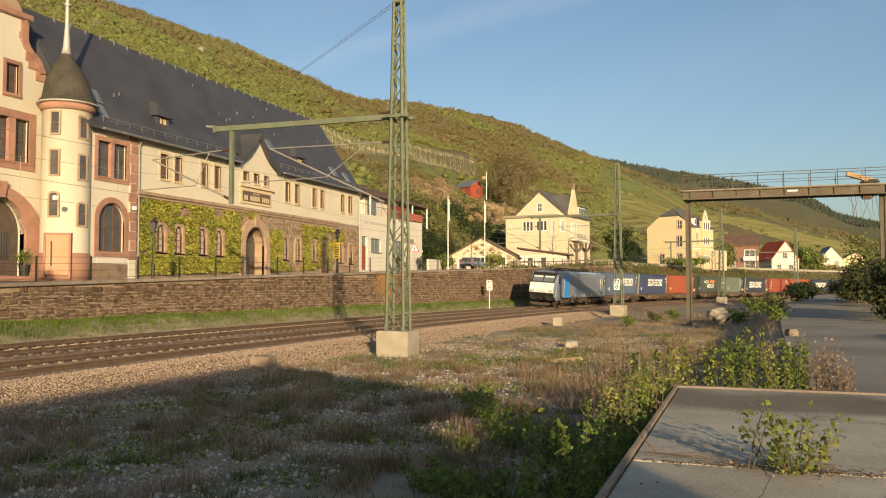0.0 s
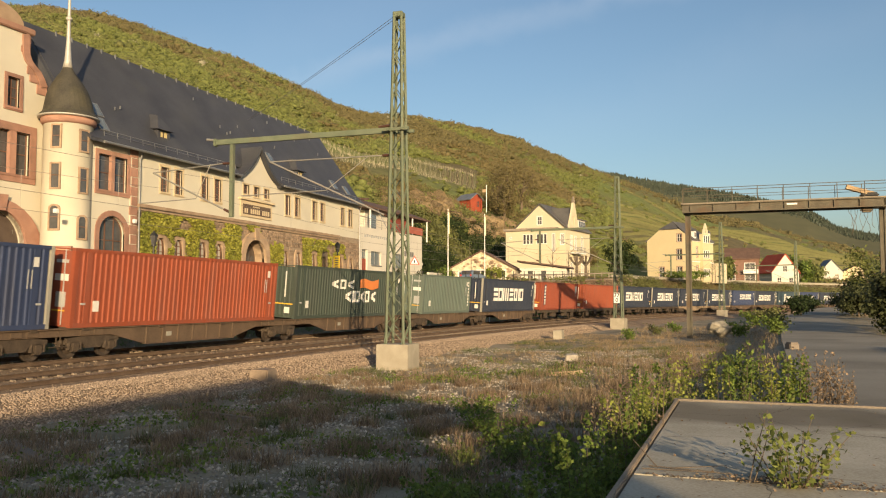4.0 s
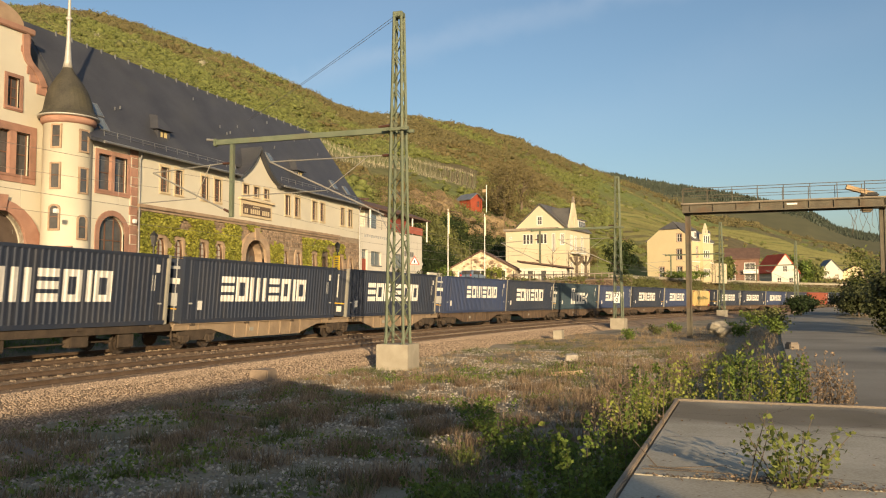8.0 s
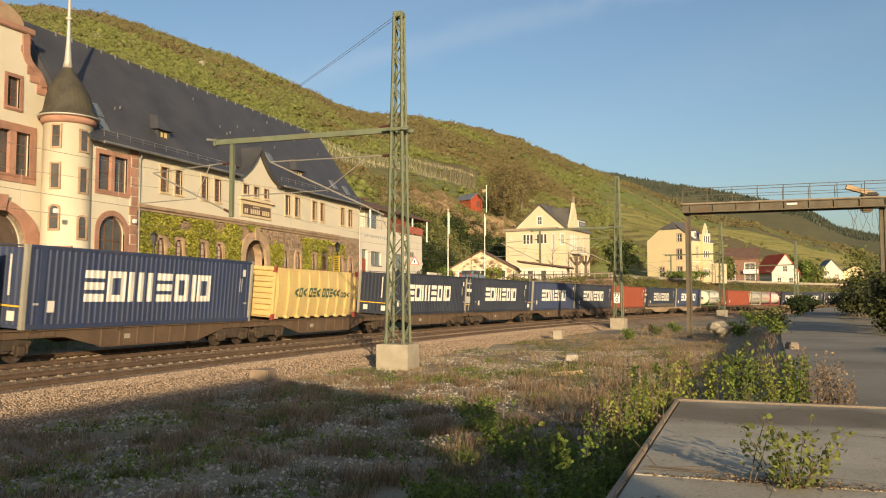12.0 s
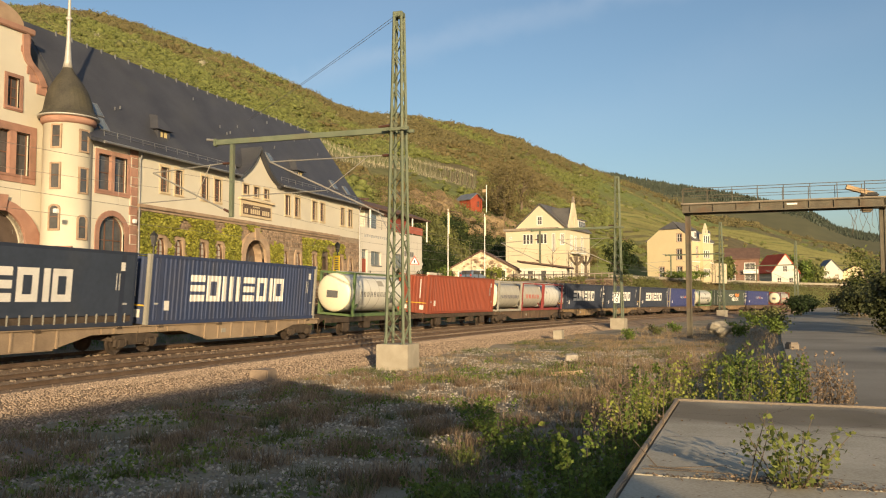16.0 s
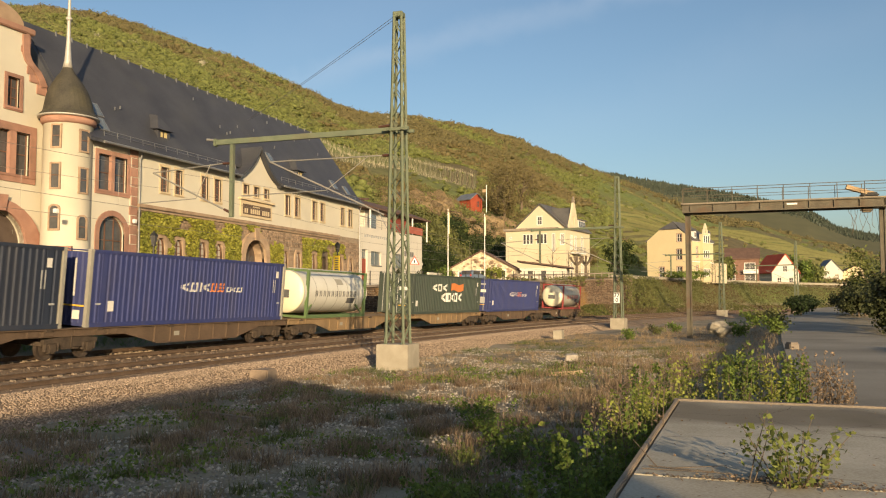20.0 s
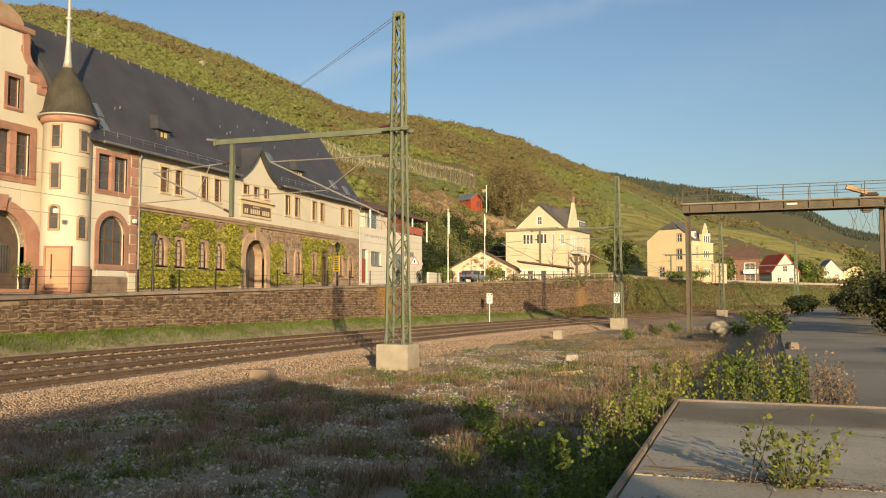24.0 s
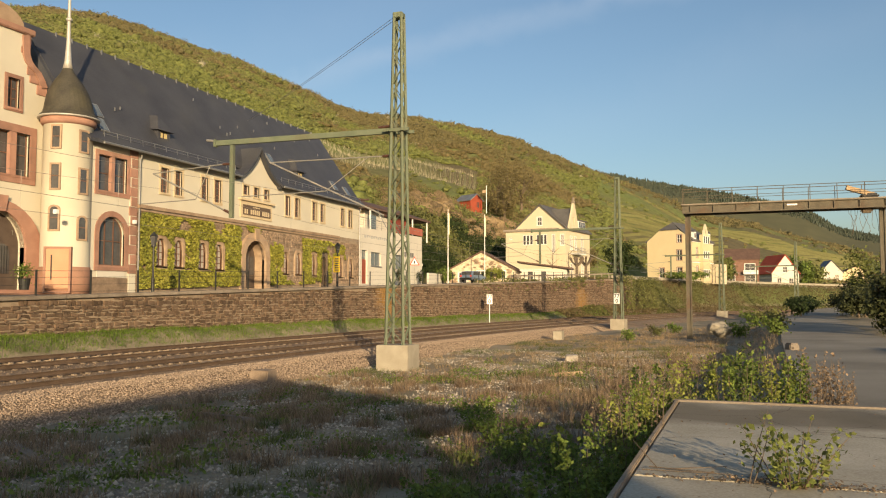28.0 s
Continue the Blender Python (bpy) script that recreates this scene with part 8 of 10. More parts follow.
    part("number_bars", sheet(rect(-0.45, 0.45, 1.62, 1.74), [], F - 0.335, F - 0.318, "x"), M_GREYBAR, f)
    # side details on the side that is seen
    Y = -1.49
    part("blue_band", bx(3.05, 4.95, Y - 0.012, Y - 0.001, 1.03, 3.50), M_LOCOBLUE, lo, "bright blue band")
    bm = bmesh.new()
    prism(bm, [(Y - 0.014, 3.50), (Y + 0.12, 3.76), (Y + 0.15, 3.72), (Y - 0.001, 3.46)], 3.05, 4.95, "x")
    part("blue_roof_band", bm, M_LOCOBLUE, lo)
    part("cab_window", bx(1.20, 1.72, Y - 0.014, Y - 0.001, 2.55, 3.32, 0.004), M_BLACK, lo)
    part("rear_cab_window", bx(17.5, 17.9, Y - 0.014, Y - 0.001, 2.5, 3.2, 0.004), M_BLACK, lo)
    for x in (1.9, 2.9, 16.2, 17.0):
        part("grab_rail", rod(bmesh.new(), (x, Y - 0.07, 1.15), (x, Y - 0.07, 3.25), 0.02, 8), M_LETTER, lo)
    part("cab_door", bx(2.0, 2.8, Y - 0.008, Y - 0.001, 1.05, 3.3), M_LOCOGREY, lo)
    part("rear_cab_door", bx(16.28, 16.92, Y - 0.008, Y - 0.001, 1.05, 3.3), M_LOCOGREY, lo)
    for x in (0.4, 7.0, 10.1, 13.0, 17.9):
        part("white_marker", bx(x, x + 0.26, Y - 0.012, Y - 0.001, 1.2, 1.36), M_LETTER, lo)
    for x in (2.0, 5.8, 16.3):
        part("vent", bx(x, x + 0.5, Y - 0.014, Y - 0.001, 1.08, 1.22), M_BLACK, lo)
    part("sill_bars", bx(10.4, 12.8, Y - 0.012, Y - 0.001, 1.25, 1.31), M_GREYLETTER, lo)
    for i, x in enumerate((1.5, 5.0, 7.5, 10.0, 12.5, 15.0)):
        bm = bmesh.new()
        prism(bm, [(Y - 0.012, 3.49), (Y + 0.10, 3.74), (Y + 0.40, 3.945), (Y + 0.42, 3.92), (Y + 0.12, 3.70), (Y - 0.001, 3.47)], x, x + (1.5 if i == 0 else 2.45), "x")
        part("roof_side_panel", bm, (M_LOCOROOF, M_LOCOGREY)[i in (1, 5)], lo)
    bm = bmesh.new()
    for x in (2.5, 5.0, 13.5, 16.0):
        for y in (-0.5, 0.5):
            rod(bm, (x, y, 3.92), (x, y, 4.14), 0.07, 8)
    box(bm, 3.2, 15.6, -0.45, 0.55, 3.92, 4.02)
    for k in range(9):
        box(bm, 3.0 + k * 1.45, 3.4 + k * 1.45, -0.4, 0.3, 4.0, 4.08 + 0.08 * (k % 3))
    part("roof_gear", bm, M_BLACK, lo)
    for x, k in ((2.2, 1), (4.6, 1), (13.2, 1), (15.6, 1)):
        bm = bmesh.new()
        rod(bm, (x, -0.45, 4.08), (x + 1.7, -0.3, 4.22), 0.03, 6)
        rod(bm, (x, 0.45, 4.08), (x + 1.7, 0.3, 4.22), 0.03, 6)
        rod(bm, (x + 1.7, -0.95, 4.26), (x + 1.7, 0.95, 4.26), 0.03, 6)
        rod(bm, (x + 1.45, -0.95, 4.26), (x + 1.45, 0.95, 4.26), 0.03, 6)
        part("pantograph", bm, M_BLACK, lo, "folded pantograph")
    # raised rear pantograph
    bm = bmesh.new()
    for y in (-0.4, 0.4):
        rod(bm, (14.4, y, 4.08), (16.2, y * 0.8, 4.75), 0.03, 6)
        rod(bm, (16.2, y * 0.8, 4.75), (14.9, y * 0.6, 5.38), 0.025, 6)
    rod(bm, (14.9, -0.95, 5.42), (14.9, 0.95, 5.42), 0.03, 6)
    part("raised_pantograph", bm, M_BLACK, lo)
    part("underframe", bx(6.2, 12.2, -1.2, 1.2, 0.45, 1.02, 0.05), M_BLACK, lo)
    for x, w, za in ((6.5, 0.9, 0.4), (7.7, 1.3, 0.5), (9.4, 0.8, 0.35), (10.5, 1.4, 0.5)):
        part("equipment_box", bx(x, x + w, -1.36, -1.15, za, 0.96, 0.04), M_BOGIE, lo, "dusty brown equipment box")
    part("cab_skirt", bx(0.42, 2.5, -1.488, -1.44, 0.74, 1.03, 0.02), M_LOCOGREY, lo)
    part("cab_pillar", sheet([(0.40, 1.08), (0.74, 1.08), (0.86, 2.3), (1.30, 3.46), (1.02, 3.46), (0.42, 2.6)], [], -1.497, -1.488), M_LOCOROOF, lo, "paler cab corner")
    for x in (1.5, 4.6, 5.5, 13.0, 16.8):
        part("sand_pipe", rod(bmesh.new(), (x, -1.2, 0.25), (x, -1.25, 1.0), 0.04, 6), M_BOGIE, lo)
    for x in (3.6, 14.9):
        b = part("bogie", loco_bogie_bm(x), M_BOGIE, lo)
        for dx in (-1.3, 1.3):
            for y in (-0.76, 0.76):
                wb = wheel_bm()
                m = pose(x + dx, y, 0.6, 90) @ Matrix.Diagonal((1.3, 1.3, 1.1, 1))
                for v in wb.verts:
                    v.co = m @ v.co
                part("wheel", wb, M_WHEEL, b)
            part("axle_box", bx(x + dx - 0.25, x + dx + 0.25, -1.25, -0.9, 0.4, 0.85, 0.05), M_BOGIE, b)
    MOVING.append((lo, 9.1))
    # parts are built from the front end; shift them to the middle
    for ob in lo.children:
        ob.location.x -= 9.1


def loco_bogie_bm(x):
    bm = bmesh.new()
    for y in (-1.1, 1.1):
        prism(bm, [(x - 1.9, 0.62), (x - 0.8, 0.66), (x - 0.6, 0.42), (x + 0.6, 0.42), (x + 0.8, 0.66), (x + 1.9, 0.62), (x + 1.9, 0.82), (x - 1.9, 0.82)], y - 0.1, y + 0.1, "y")
    box(bm, x - 0.5, x + 0.5, -1.05, 1.05, 0.5, 1.0)
    return bm


locomotive()
train()


# ---- plants ----
M_IVY = leafy("vine_leaves", (0.150, 0.165, 0.027), (0.29, 0.27, 0.042), 0.45, 0.1)
M_BUSH = leafy("bush_leaves", (0.09, 0.145, 0.025), (0.19, 0.24, 0.05), 0.4)
M_YELLOWLEAF = leafy("yellow_green_leaves", (0.17, 0.21, 0.035), (0.30, 0.31, 0.07), 0.4)
M_DARKLEAF = leafy("dark_evergreen", (0.020, 0.036, 0.010), (0.045, 0.065, 0.018), 0.4)
M_WOODGREEN = leafy("spring_wood_leaves", (0.118, 0.138, 0.036), (0.182, 0.200, 0.058), 0.22, 0.2)
M_WOODBROWN = leafy("budding_brown_twigs", (0.124, 0.101, 0.043), (0.174, 0.142, 0.060), 0.2, 0.2)
M_OLIVE = leafy("olive_shrubs", (0.112, 0.120, 0.038), (0.166, 0.170, 0.057), 0.22, 0.2)
M_DARKBROWN = leafy("dark_budding_twigs", (0.115, 0.095, 0.040), (0.175, 0.142, 0.058), 0.25, 0.1)
M_SLABLEAF = leafy("slab_shrub_leaves", (0.12, 0.155, 0.035), (0.22, 0.24, 0.065), 0.4)
M_RIDGE = leafy("ridge_wood_twigs", (0.112, 0.098, 0.042), (0.160, 0.138, 0.058), 0.2, 0.2)
M_VINEROW = leafy("vine_row_canes", (0.165, 0.165, 0.062), (0.22, 0.21, 0.082), 0.2)
M_LANEBUSH = leafy("lane_bush_leaves", (0.045, 0.055, 0.02), (0.09, 0.10, 0.04), 0.35)
M_BANKGRASS = leafy("bright_bank_grass", (0.10, 0.165, 0.022), (0.19, 0.26, 0.045), 0.35)
M_BANKBROWN = leafy("brown_bank_weeds", (0.095, 0.073, 0.034), (0.150, 0.115, 0.054), 0.3)
M_BANKOLIVE = leafy("olive_bank_weeds", (0.080, 0.084, 0.026), (0.135, 0.132, 0.042), 0.3)
# Lightened base: the haze of distance is put into the pines' colour.
M_PINE_HAZED = leafy("far_pines", (0.036, 0.050, 0.036), (0.060, 0.076, 0.054), 0.2, 0.0)
M_BLOSSOM = leafy("pale_blossom", (0.30, 0.28, 0.19), (0.40, 0.37, 0.26), 0.2)
M_DRY = leafy("dry_grass", (0.25, 0.175, 0.095), (0.43, 0.32, 0.185), 0.45)
M_GRASS = leafy("green_grass", (0.085, 0.105, 0.028), (0.175, 0.185, 0.06), 0.45)
M_STAKE = mat("grey_vineyard_stakes", (0.25, 0.225, 0.145), (0.34, 0.30, 0.20), 0.9, 1, 5, 0, rand=0.3)


def mesh_of(name, verts, nper, material, parent=None):
    """verts (n, nper, 3): n separate faces of nper corners in one mesh."""
    n = len(verts)
    me = bpy.data.meshes.new(name)
    me.vertices.add(n * nper)
    me.vertices.foreach_set("co", np.ascontiguousarray(verts, dtype=np.float32).reshape(-1))
    me.loops.add(n * nper)
    me.loops.foreach_set("vertex_index", np.arange(n * nper, dtype=np.int32))
    me.polygons.add(n)
    me.polygons.foreach_set("loop_start", np.arange(0, n * nper, nper, dtype=np.int32))
    me.update(calc_edges=True)
    me.materials.append(material)
    ob = new(name, me)
    ob.parent = parent
    return ob


def leaves(name, pts, size, material, rng, parent=None, facing=None, flat=0.6):
    """Diamond leaves at pts; size per leaf; facing: a way that they mostly look."""
    pts = np.asarray(pts, float)
    n = len(pts)
    size = np.broadcast_to(np.asarray(size, float), (n,))
    nrm = rng.normal(size=(n, 3))
    if facing is not None:
        nrm = nrm * flat + np.asarray(facing, float)
    nrm /= np.linalg.norm(nrm, axis=1, keepdims=True)
    a = np.cross(nrm, rng.normal(size=(n, 3)))
    a /= np.linalg.norm(a, axis=1, keepdims=True) + 1e-9
    b = np.cross(nrm, a)
    s = size[:, None]
    v = np.stack([pts - a * s * 0.55, pts + b * s * 0.36 + nrm * s * 0.06, pts + a * s * 0.55, pts - b * s * 0.36 + nrm * s * 0.06], 1)
    return mesh_of(name, v, 4, material, parent)


def grass(name, roots, height, per, material, rng, label, spread=0.10):
    roots = np.repeat(np.asarray(roots, float), per, 0)
    n = len(roots)
    h = np.repeat(np.asarray(height, float), per) * (0.5 + 0.7 * rng.random(n))
    ang = rng.random(n) * 6.283
    lean = (0.2 + 0.9 * rng.random(n)) * h
    base = roots + np.stack([rng.normal(0, spread, n), rng.normal(0, spread, n), np.zeros(n)], 1)
    base[:, 2] -= 0.03
    tip = base + np.stack([np.cos(ang) * lean, np.sin(ang) * lean, h], 1)
    wd = (0.005 + 0.006 * rng.random(n))[:, None] * np.stack([-np.sin(ang), np.cos(ang), np.zeros(n)], 1) * (1 + h[:, None])
    v = np.stack([base - wd, base + wd, tip], 1)
    return tagged(mesh_of(name, v, 3, material), label, "grass", kind="stuff")


def on_ground(rng, n, x0, x1, y0, y1, keep=None, tries=30):
    out = []
    while len(out) < n and tries:
        for _ in range(n):
            x, y = x0 + (x1 - x0) * rng.random(), y0 + (y1 - y0) * rng.random()
            if keep is None or keep(x, y):
                out.append((x, y, ground_z(x, y)))
                if len(out) >= n:
                    break
        tries -= 1
    return np.array(out)


def field(x, y):
    return offset_of(x, y) < -8.3 and y > road_edge(x) + (0.1 if x > 14 else 0.4) and y < 19


def shrub(x, y, r, h, n, leaf, material, label, seed, stems=5, group="", z=None, thick=1.0):
    rng = np.random.default_rng(seed)
    z = ground_z(x, y) if z is None else z
    b = thing("shrub", (x, y, z), 0, label, "shrub", group)
    cl = []
    for i in range(stems):
        a = rng.random() * 6.283
        tip = Vector((r * 0.8 * math.cos(a) * rng.random() ** 0.5, r * 0.8 * math.sin(a) * rng.random() ** 0.5, h * (0.55 + 0.45 * rng.random())))
        mid = Vector((tip.x * 0.4, tip.y * 0.4, tip.z * 0.5))
        bm = bmesh.new()
        rod(bm, (0, 0, -0.1), mid, 0.012 * thick, 5)
        rod(bm, mid, tip, 0.008 * thick, 5)
        part("stem", bm, M_BARK, b)
        m = n // stems
        t = rng.random(m) ** 0.7
        c = np.outer(1 - t, np.array(mid) * 0.3) + np.outer(t, np.array(tip))
        c += rng.normal(size=(m, 3)) * np.array([r, r, h * 0.35]) * 0.22
        c[:, 2] = np.abs(c[:, 2])
        cl.append(c)
    o = leaves("foliage", np.concatenate(cl), leaf * (0.6 + 0.7 * rng.random(sum(len(c) for c in cl))), material, rng, b)
    return b


# vine on the stone ground floor of the long building
def vine():
    rng = np.random.default_rng(21)
    v = thing("vine", (0, 0, 0), 0, "yellow-green climbing vine covering the stone wall", "climbing plant")
    pts = []
    gaps = [(45.4, 46.65, 4.3, 6.6), (47.25, 48.55, 4.3, 6.6), (49.95, 51.25, 4.3, 6.6), (51.95, 53.3, 4.3, 6.6), (55.3, 59.6, 2.5, 7.6), (61.6, 62.9, 4.3, 6.7), (63.7, 65.0, 4.3, 6.7),
            (66.5, 67.7, 4.3, 6.7), (68.4, 69.8, 3.0, 6.7), (71.9, 73.1, 4.3, 6.7), (74.2, 75.4, 4.3, 6.7)]
    while len(pts) < 17000:
        x, z = 43.8 + 31.5 * rng.random(), 2.9 + 5.2 * rng.random()
        if z < 2.95 + (x - 43.6) * 0.034 or any(a < x < b and c < z < d for a, b, c, d in gaps):
            continue
        k = noise.noise(Vector((x * 0.45, z * 0.6, 2))) + 0.35 * noise.noise(Vector((x * 1.7, z * 1.7, 5)))
        if x < 55.4:
            ok = k > -0.42 and z < 7.95 or z < 4.3
        elif x < 62.5:
            ok = (59.6 < x < 61.6 and k > -0.1) or (z < 4.6 and k > -0.2) or (z > 7.2 and x < 58 and k > 0.15)
        elif x < 70.5:
            ok = (64.9 < x < 70.4 and z > 4.0 and z < 7.75 and k > -0.35) or (z < 4.3 and k > -0.25)
        else:
            ok = 70.4 < x < 74.5 and z > 6.2 and z < 7.6 and k > 0.0
        if ok:
            pts.append((x, 36.92 - 0.16 * rng.random() - 0.08 * max(0, k), z))
    pts = np.array(pts)
    for a, b in ((43, 47), (47, 51), (51, 55.4), (55.4, 60.5), (60.5, 65), (65, 70.4), (70.4, 76)):
        band = pts[(pts[:, 0] >= a) & (pts[:, 0] < b)]
        leaves("foliage", band, 0.13 + 0.10 * rng.random(len(band)), M_IVY, rng, v, (-0.3, -1, 0.5))


vine()


def hedge_strip():
    """Grass and weeds at the foot of the retaining wall and on the bank farther on."""
    rng = np.random.default_rng(5)
    roots = []
    for _ in range(9000):
        s = -6 + 120 * rng.random() ** 1.3
        off = 4.3 + 1.6 * rng.random() ** 0.7
        x, y, h = line(s, off)
        roots.append((x, y, ground_z(x, y)))
    grass("bank_grass", roots, 0.10 + 0.16 * rng.random(len(roots)), 9, M_BANKGRASS, rng, "green grass strip at the wall's foot", 0.12)
    pts = []
    brown = []
    for _ in range(60000):
        s = 88 + 240 * rng.random() ** 1.4
        off = 3.8 + 9.0 * rng.random()
        x, y, h = line(s, off)
        k = noise.noise(Vector((s * 0.08, off * 0.25, 4)))
        (pts if k > -0.05 else brown).append((x, y, ground_z(x, y) + 0.05 + (0.4 if k > 0.2 else 0.22) * rng.random()))
    tagged(leaves("bank_weeds", brown, 0.15 + 0.2 * rng.random(len(brown)), M_BANKBROWN, rng, None, (-0.5, -0.4, 0.6), 0.8), "brown dry weeds on the railway bank", "weeds", kind="stuff")
    tagged(leaves("bank_weeds", pts, 0.15 + 0.2 * rng.random(len(pts)), M_BANKOLIVE, rng, None, (-0.5, -0.4, 0.6), 0.8), "olive green weeds on the railway bank", "weeds", kind="stuff")
    pts = []
    for _ in range(2600):
        s = 60 + 60 * rng.random()
        x, y, h = line(s, wall_off(100) - 0.1 + 1.0 * rng.random())
        if noise.noise(Vector((s * 0.14, 0, 9))) > 0.0:
            pts.append((x, y, street_z(x) + 0.1 - 1.4 * rng.random() ** 2 + 0.5 * rng.random()))
    for _ in range(4200):
        s = 108 + 24 * rng.random() ** 0.8
        x, y, h = line(s, wall_off(100) - 0.45 + 0.8 * rng.random())
        if noise.noise(Vector((s * 0.3, 0, 19))) + (s - 116) * 0.05 > 0.0:
            pts.append((x, y, 0.5 + (street_z(x) - 0.2) * rng.random()))
    tagged(leaves("wall_top_weeds", pts, 0.18 + 0.18 * rng.random(len(pts)), M_OLIVE, rng), "brown-green weeds hanging over the wall top", "weeds", kind="stuff")


hedge_strip()


def foreground():
    rng = np.random.default_rng(9)
    a = on_ground(rng, 3300, 7, 75, 1.2, 17, lambda x, y: field(x, y) and (x > 21 or (x * 1.7 + y) % 3 < 1.3) and noise.noise(Vector((x * 0.22, y * 0.3, 0))) > -0.10 + 0.25 * (x < 25))
    grass("dry_grass", a, 0.07 + 0.20 * rng.random(len(a)) ** 1.8, 13, M_DRY, rng, "dry tan grass tufts on the gravel field", 0.11)
    b = on_ground(rng, 2300, 7, 60, 1.2, 17, lambda x, y: field(x, y) and (x > 22 or (x + y) % 3 < 1) and noise.noise(Vector((x * 0.25, y * 0.3, 8))) > 0.05)
    grass("green_grass", b, 0.06 + 0.18 * rng.random(len(b)), 13, M_GRASS, rng, "short green grass tufts on the gravel field", 0.12)
    c = on_ground(rng, 1400, 24, 95, -1.5, 10, lambda x, y: field(x, y) and y < 2.5 + (x - 20) * 0.12 + 2.5)
    grass("tall_dry_grass", c, 0.12 + 0.34 * rng.random(len(c)) ** 1.8, 12, M_DRY, rng, "tall reddish dry grass beside the lane", 0.16)
    pebbles("gravel", 30000, lambda r: field_stone(r), (0.018, 0.06), M_GREYSTONES, "pale grey gravel scattered over the field", 12)
    # low weed leaves
    w = on_ground(rng, 1500, 9, 40, 1.4, 15, lambda x, y: field(x, y) and noise.noise(Vector((x * 0.3, y * 0.35, 15))) > 0.12)
    pts = np.repeat(w, 6, 0) + np.abs(rng.normal(size=(len(w) * 6, 3))) * np.array([0.12, 0.12, 0.10])
    tagged(leaves("low_weeds", pts, 0.05 + 0.05 * rng.random(len(pts)), M_BUSH, rng), "low green weeds between the stones", "weeds", kind="stuff")


def shade_tufts():
    """Bushy dead weeds on the gravel, and brown stalks by the platform."""
    rng = np.random.default_rng(41)
    def clumps(n, x0, x1, y0, y1, rad, k, keep=None):
        c = on_ground(rng, n, x0, x1, y0, y1, keep or field)
        r = np.repeat(c, k, 0) + rng.normal(size=(len(c) * k, 3)) * np.array([rad, rad, 0])
        return r
    a = clumps(170, 8, 30, 2.2, 15, 0.22, 12)
    grass("dead_weeds", a, 0.16 + 0.22 * rng.random(len(a)), 16, M_DEADWEED, rng, "bushy dark brown dead weeds on the gravel", 0.09)
    b = clumps(48, 16, 45, 1.0, 8, 0.3, 10)
    grass("brown_stalks", b, 0.22 + 0.5 * rng.random(len(b)) ** 1.7, 9, M_DEADWEED, rng, "tall brown dry stalks beside the platform", 0.12)
    c = clumps(60, 8, 20, 2.5, 12, 0.16, 8)
    grass("green_tufts", c, 0.14 + 0.16 * rng.random(len(c)), 18, M_GRASS, rng, "bushy green grass tufts on the gravel", 0.08)


M_DEADWEED = leafy("dead_weed_stalks", (0.20, 0.14, 0.088), (0.34, 0.25, 0.16), 0.4)
shade_tufts()
tagged(leaves("leaf_litter", dl, 0.018 + 0.025 * drng.random(LITTER), M_DEADWEED, drng, None, (0, 0, 1.6)), "brown leaf litter along the slab's joint", "litter", kind="stuff")


def field_stone(r):
    while True:
        x, y = 7.5 + 42 * r.random() ** 1.6, 1.3 + 16 * r.random()
        if field(x, y) and noise.noise(Vector((x * 0.3, y * 0.3, 20))) > -0.25:
            return x, y, ground_z(x, y) + 0.01


foreground()
G1 = "shrubs along the platform edge"


def upright_shrub(x, y, r, h, stems, leaf, material, label, seed, group="", z=None, lean=0.12, per=46, low=0.12, bark=None):
    """Upright shoots from one root, each set with leaves all the way up."""
    rng = np.random.default_rng(seed)
    b = thing("shrub", (x, y, ground_z(x, y) if z is None else z), 0, label, "shrub", group)
    pts = []
    for i in range(stems):
        a, q = rng.random() * 6.283, r * rng.random() ** 0.5
        root = np.array([math.cos(a) * q * 0.6, math.sin(a) * q * 0.6, -0.05])
        hh = h * (0.55 + 0.45 * rng.random())
        tip = root + np.array([math.cos(a) * (lean * hh + q * 0.5), math.sin(a) * (lean * hh + q * 0.5), hh])
        mid = (root + tip) / 2 + np.array([rng.normal(0, 0.03), rng.normal(0, 0.03), 0])
        bm = bmesh.new()
        rod(bm, root, mid, 0.006, 5, 0.005)
        rod(bm, mid, tip, 0.005, 5, 0.002)
        part("stem", bm, bark or M_BARK, b)
        m = int(per * (0.7 + 0.6 * rng.random()))
        t = low + (1 - low) * rng.random(m)
        c = np.where(t[:, None] < 0.5, root + (mid - root) * t[:, None] * 2, mid + (tip - mid) * (t[:, None] * 2 - 1))
        w = (0.35 + 0.9 * np.sin(np.pi * np.clip(t * 0.85 + 0.1, 0, 1)))[:, None]
        pts.append(c + rng.normal(size=(m, 3)) * leaf * np.array([0.95, 0.95, 0.5]) * w)
    pts = np.concatenate(pts)
    leaves("foliage", pts, leaf * (0.55 + 0.95 * rng.random(len(pts)) ** 1.5), material, rng, b, (-0.5, -0.2, 0.7), 0.9)
    return b


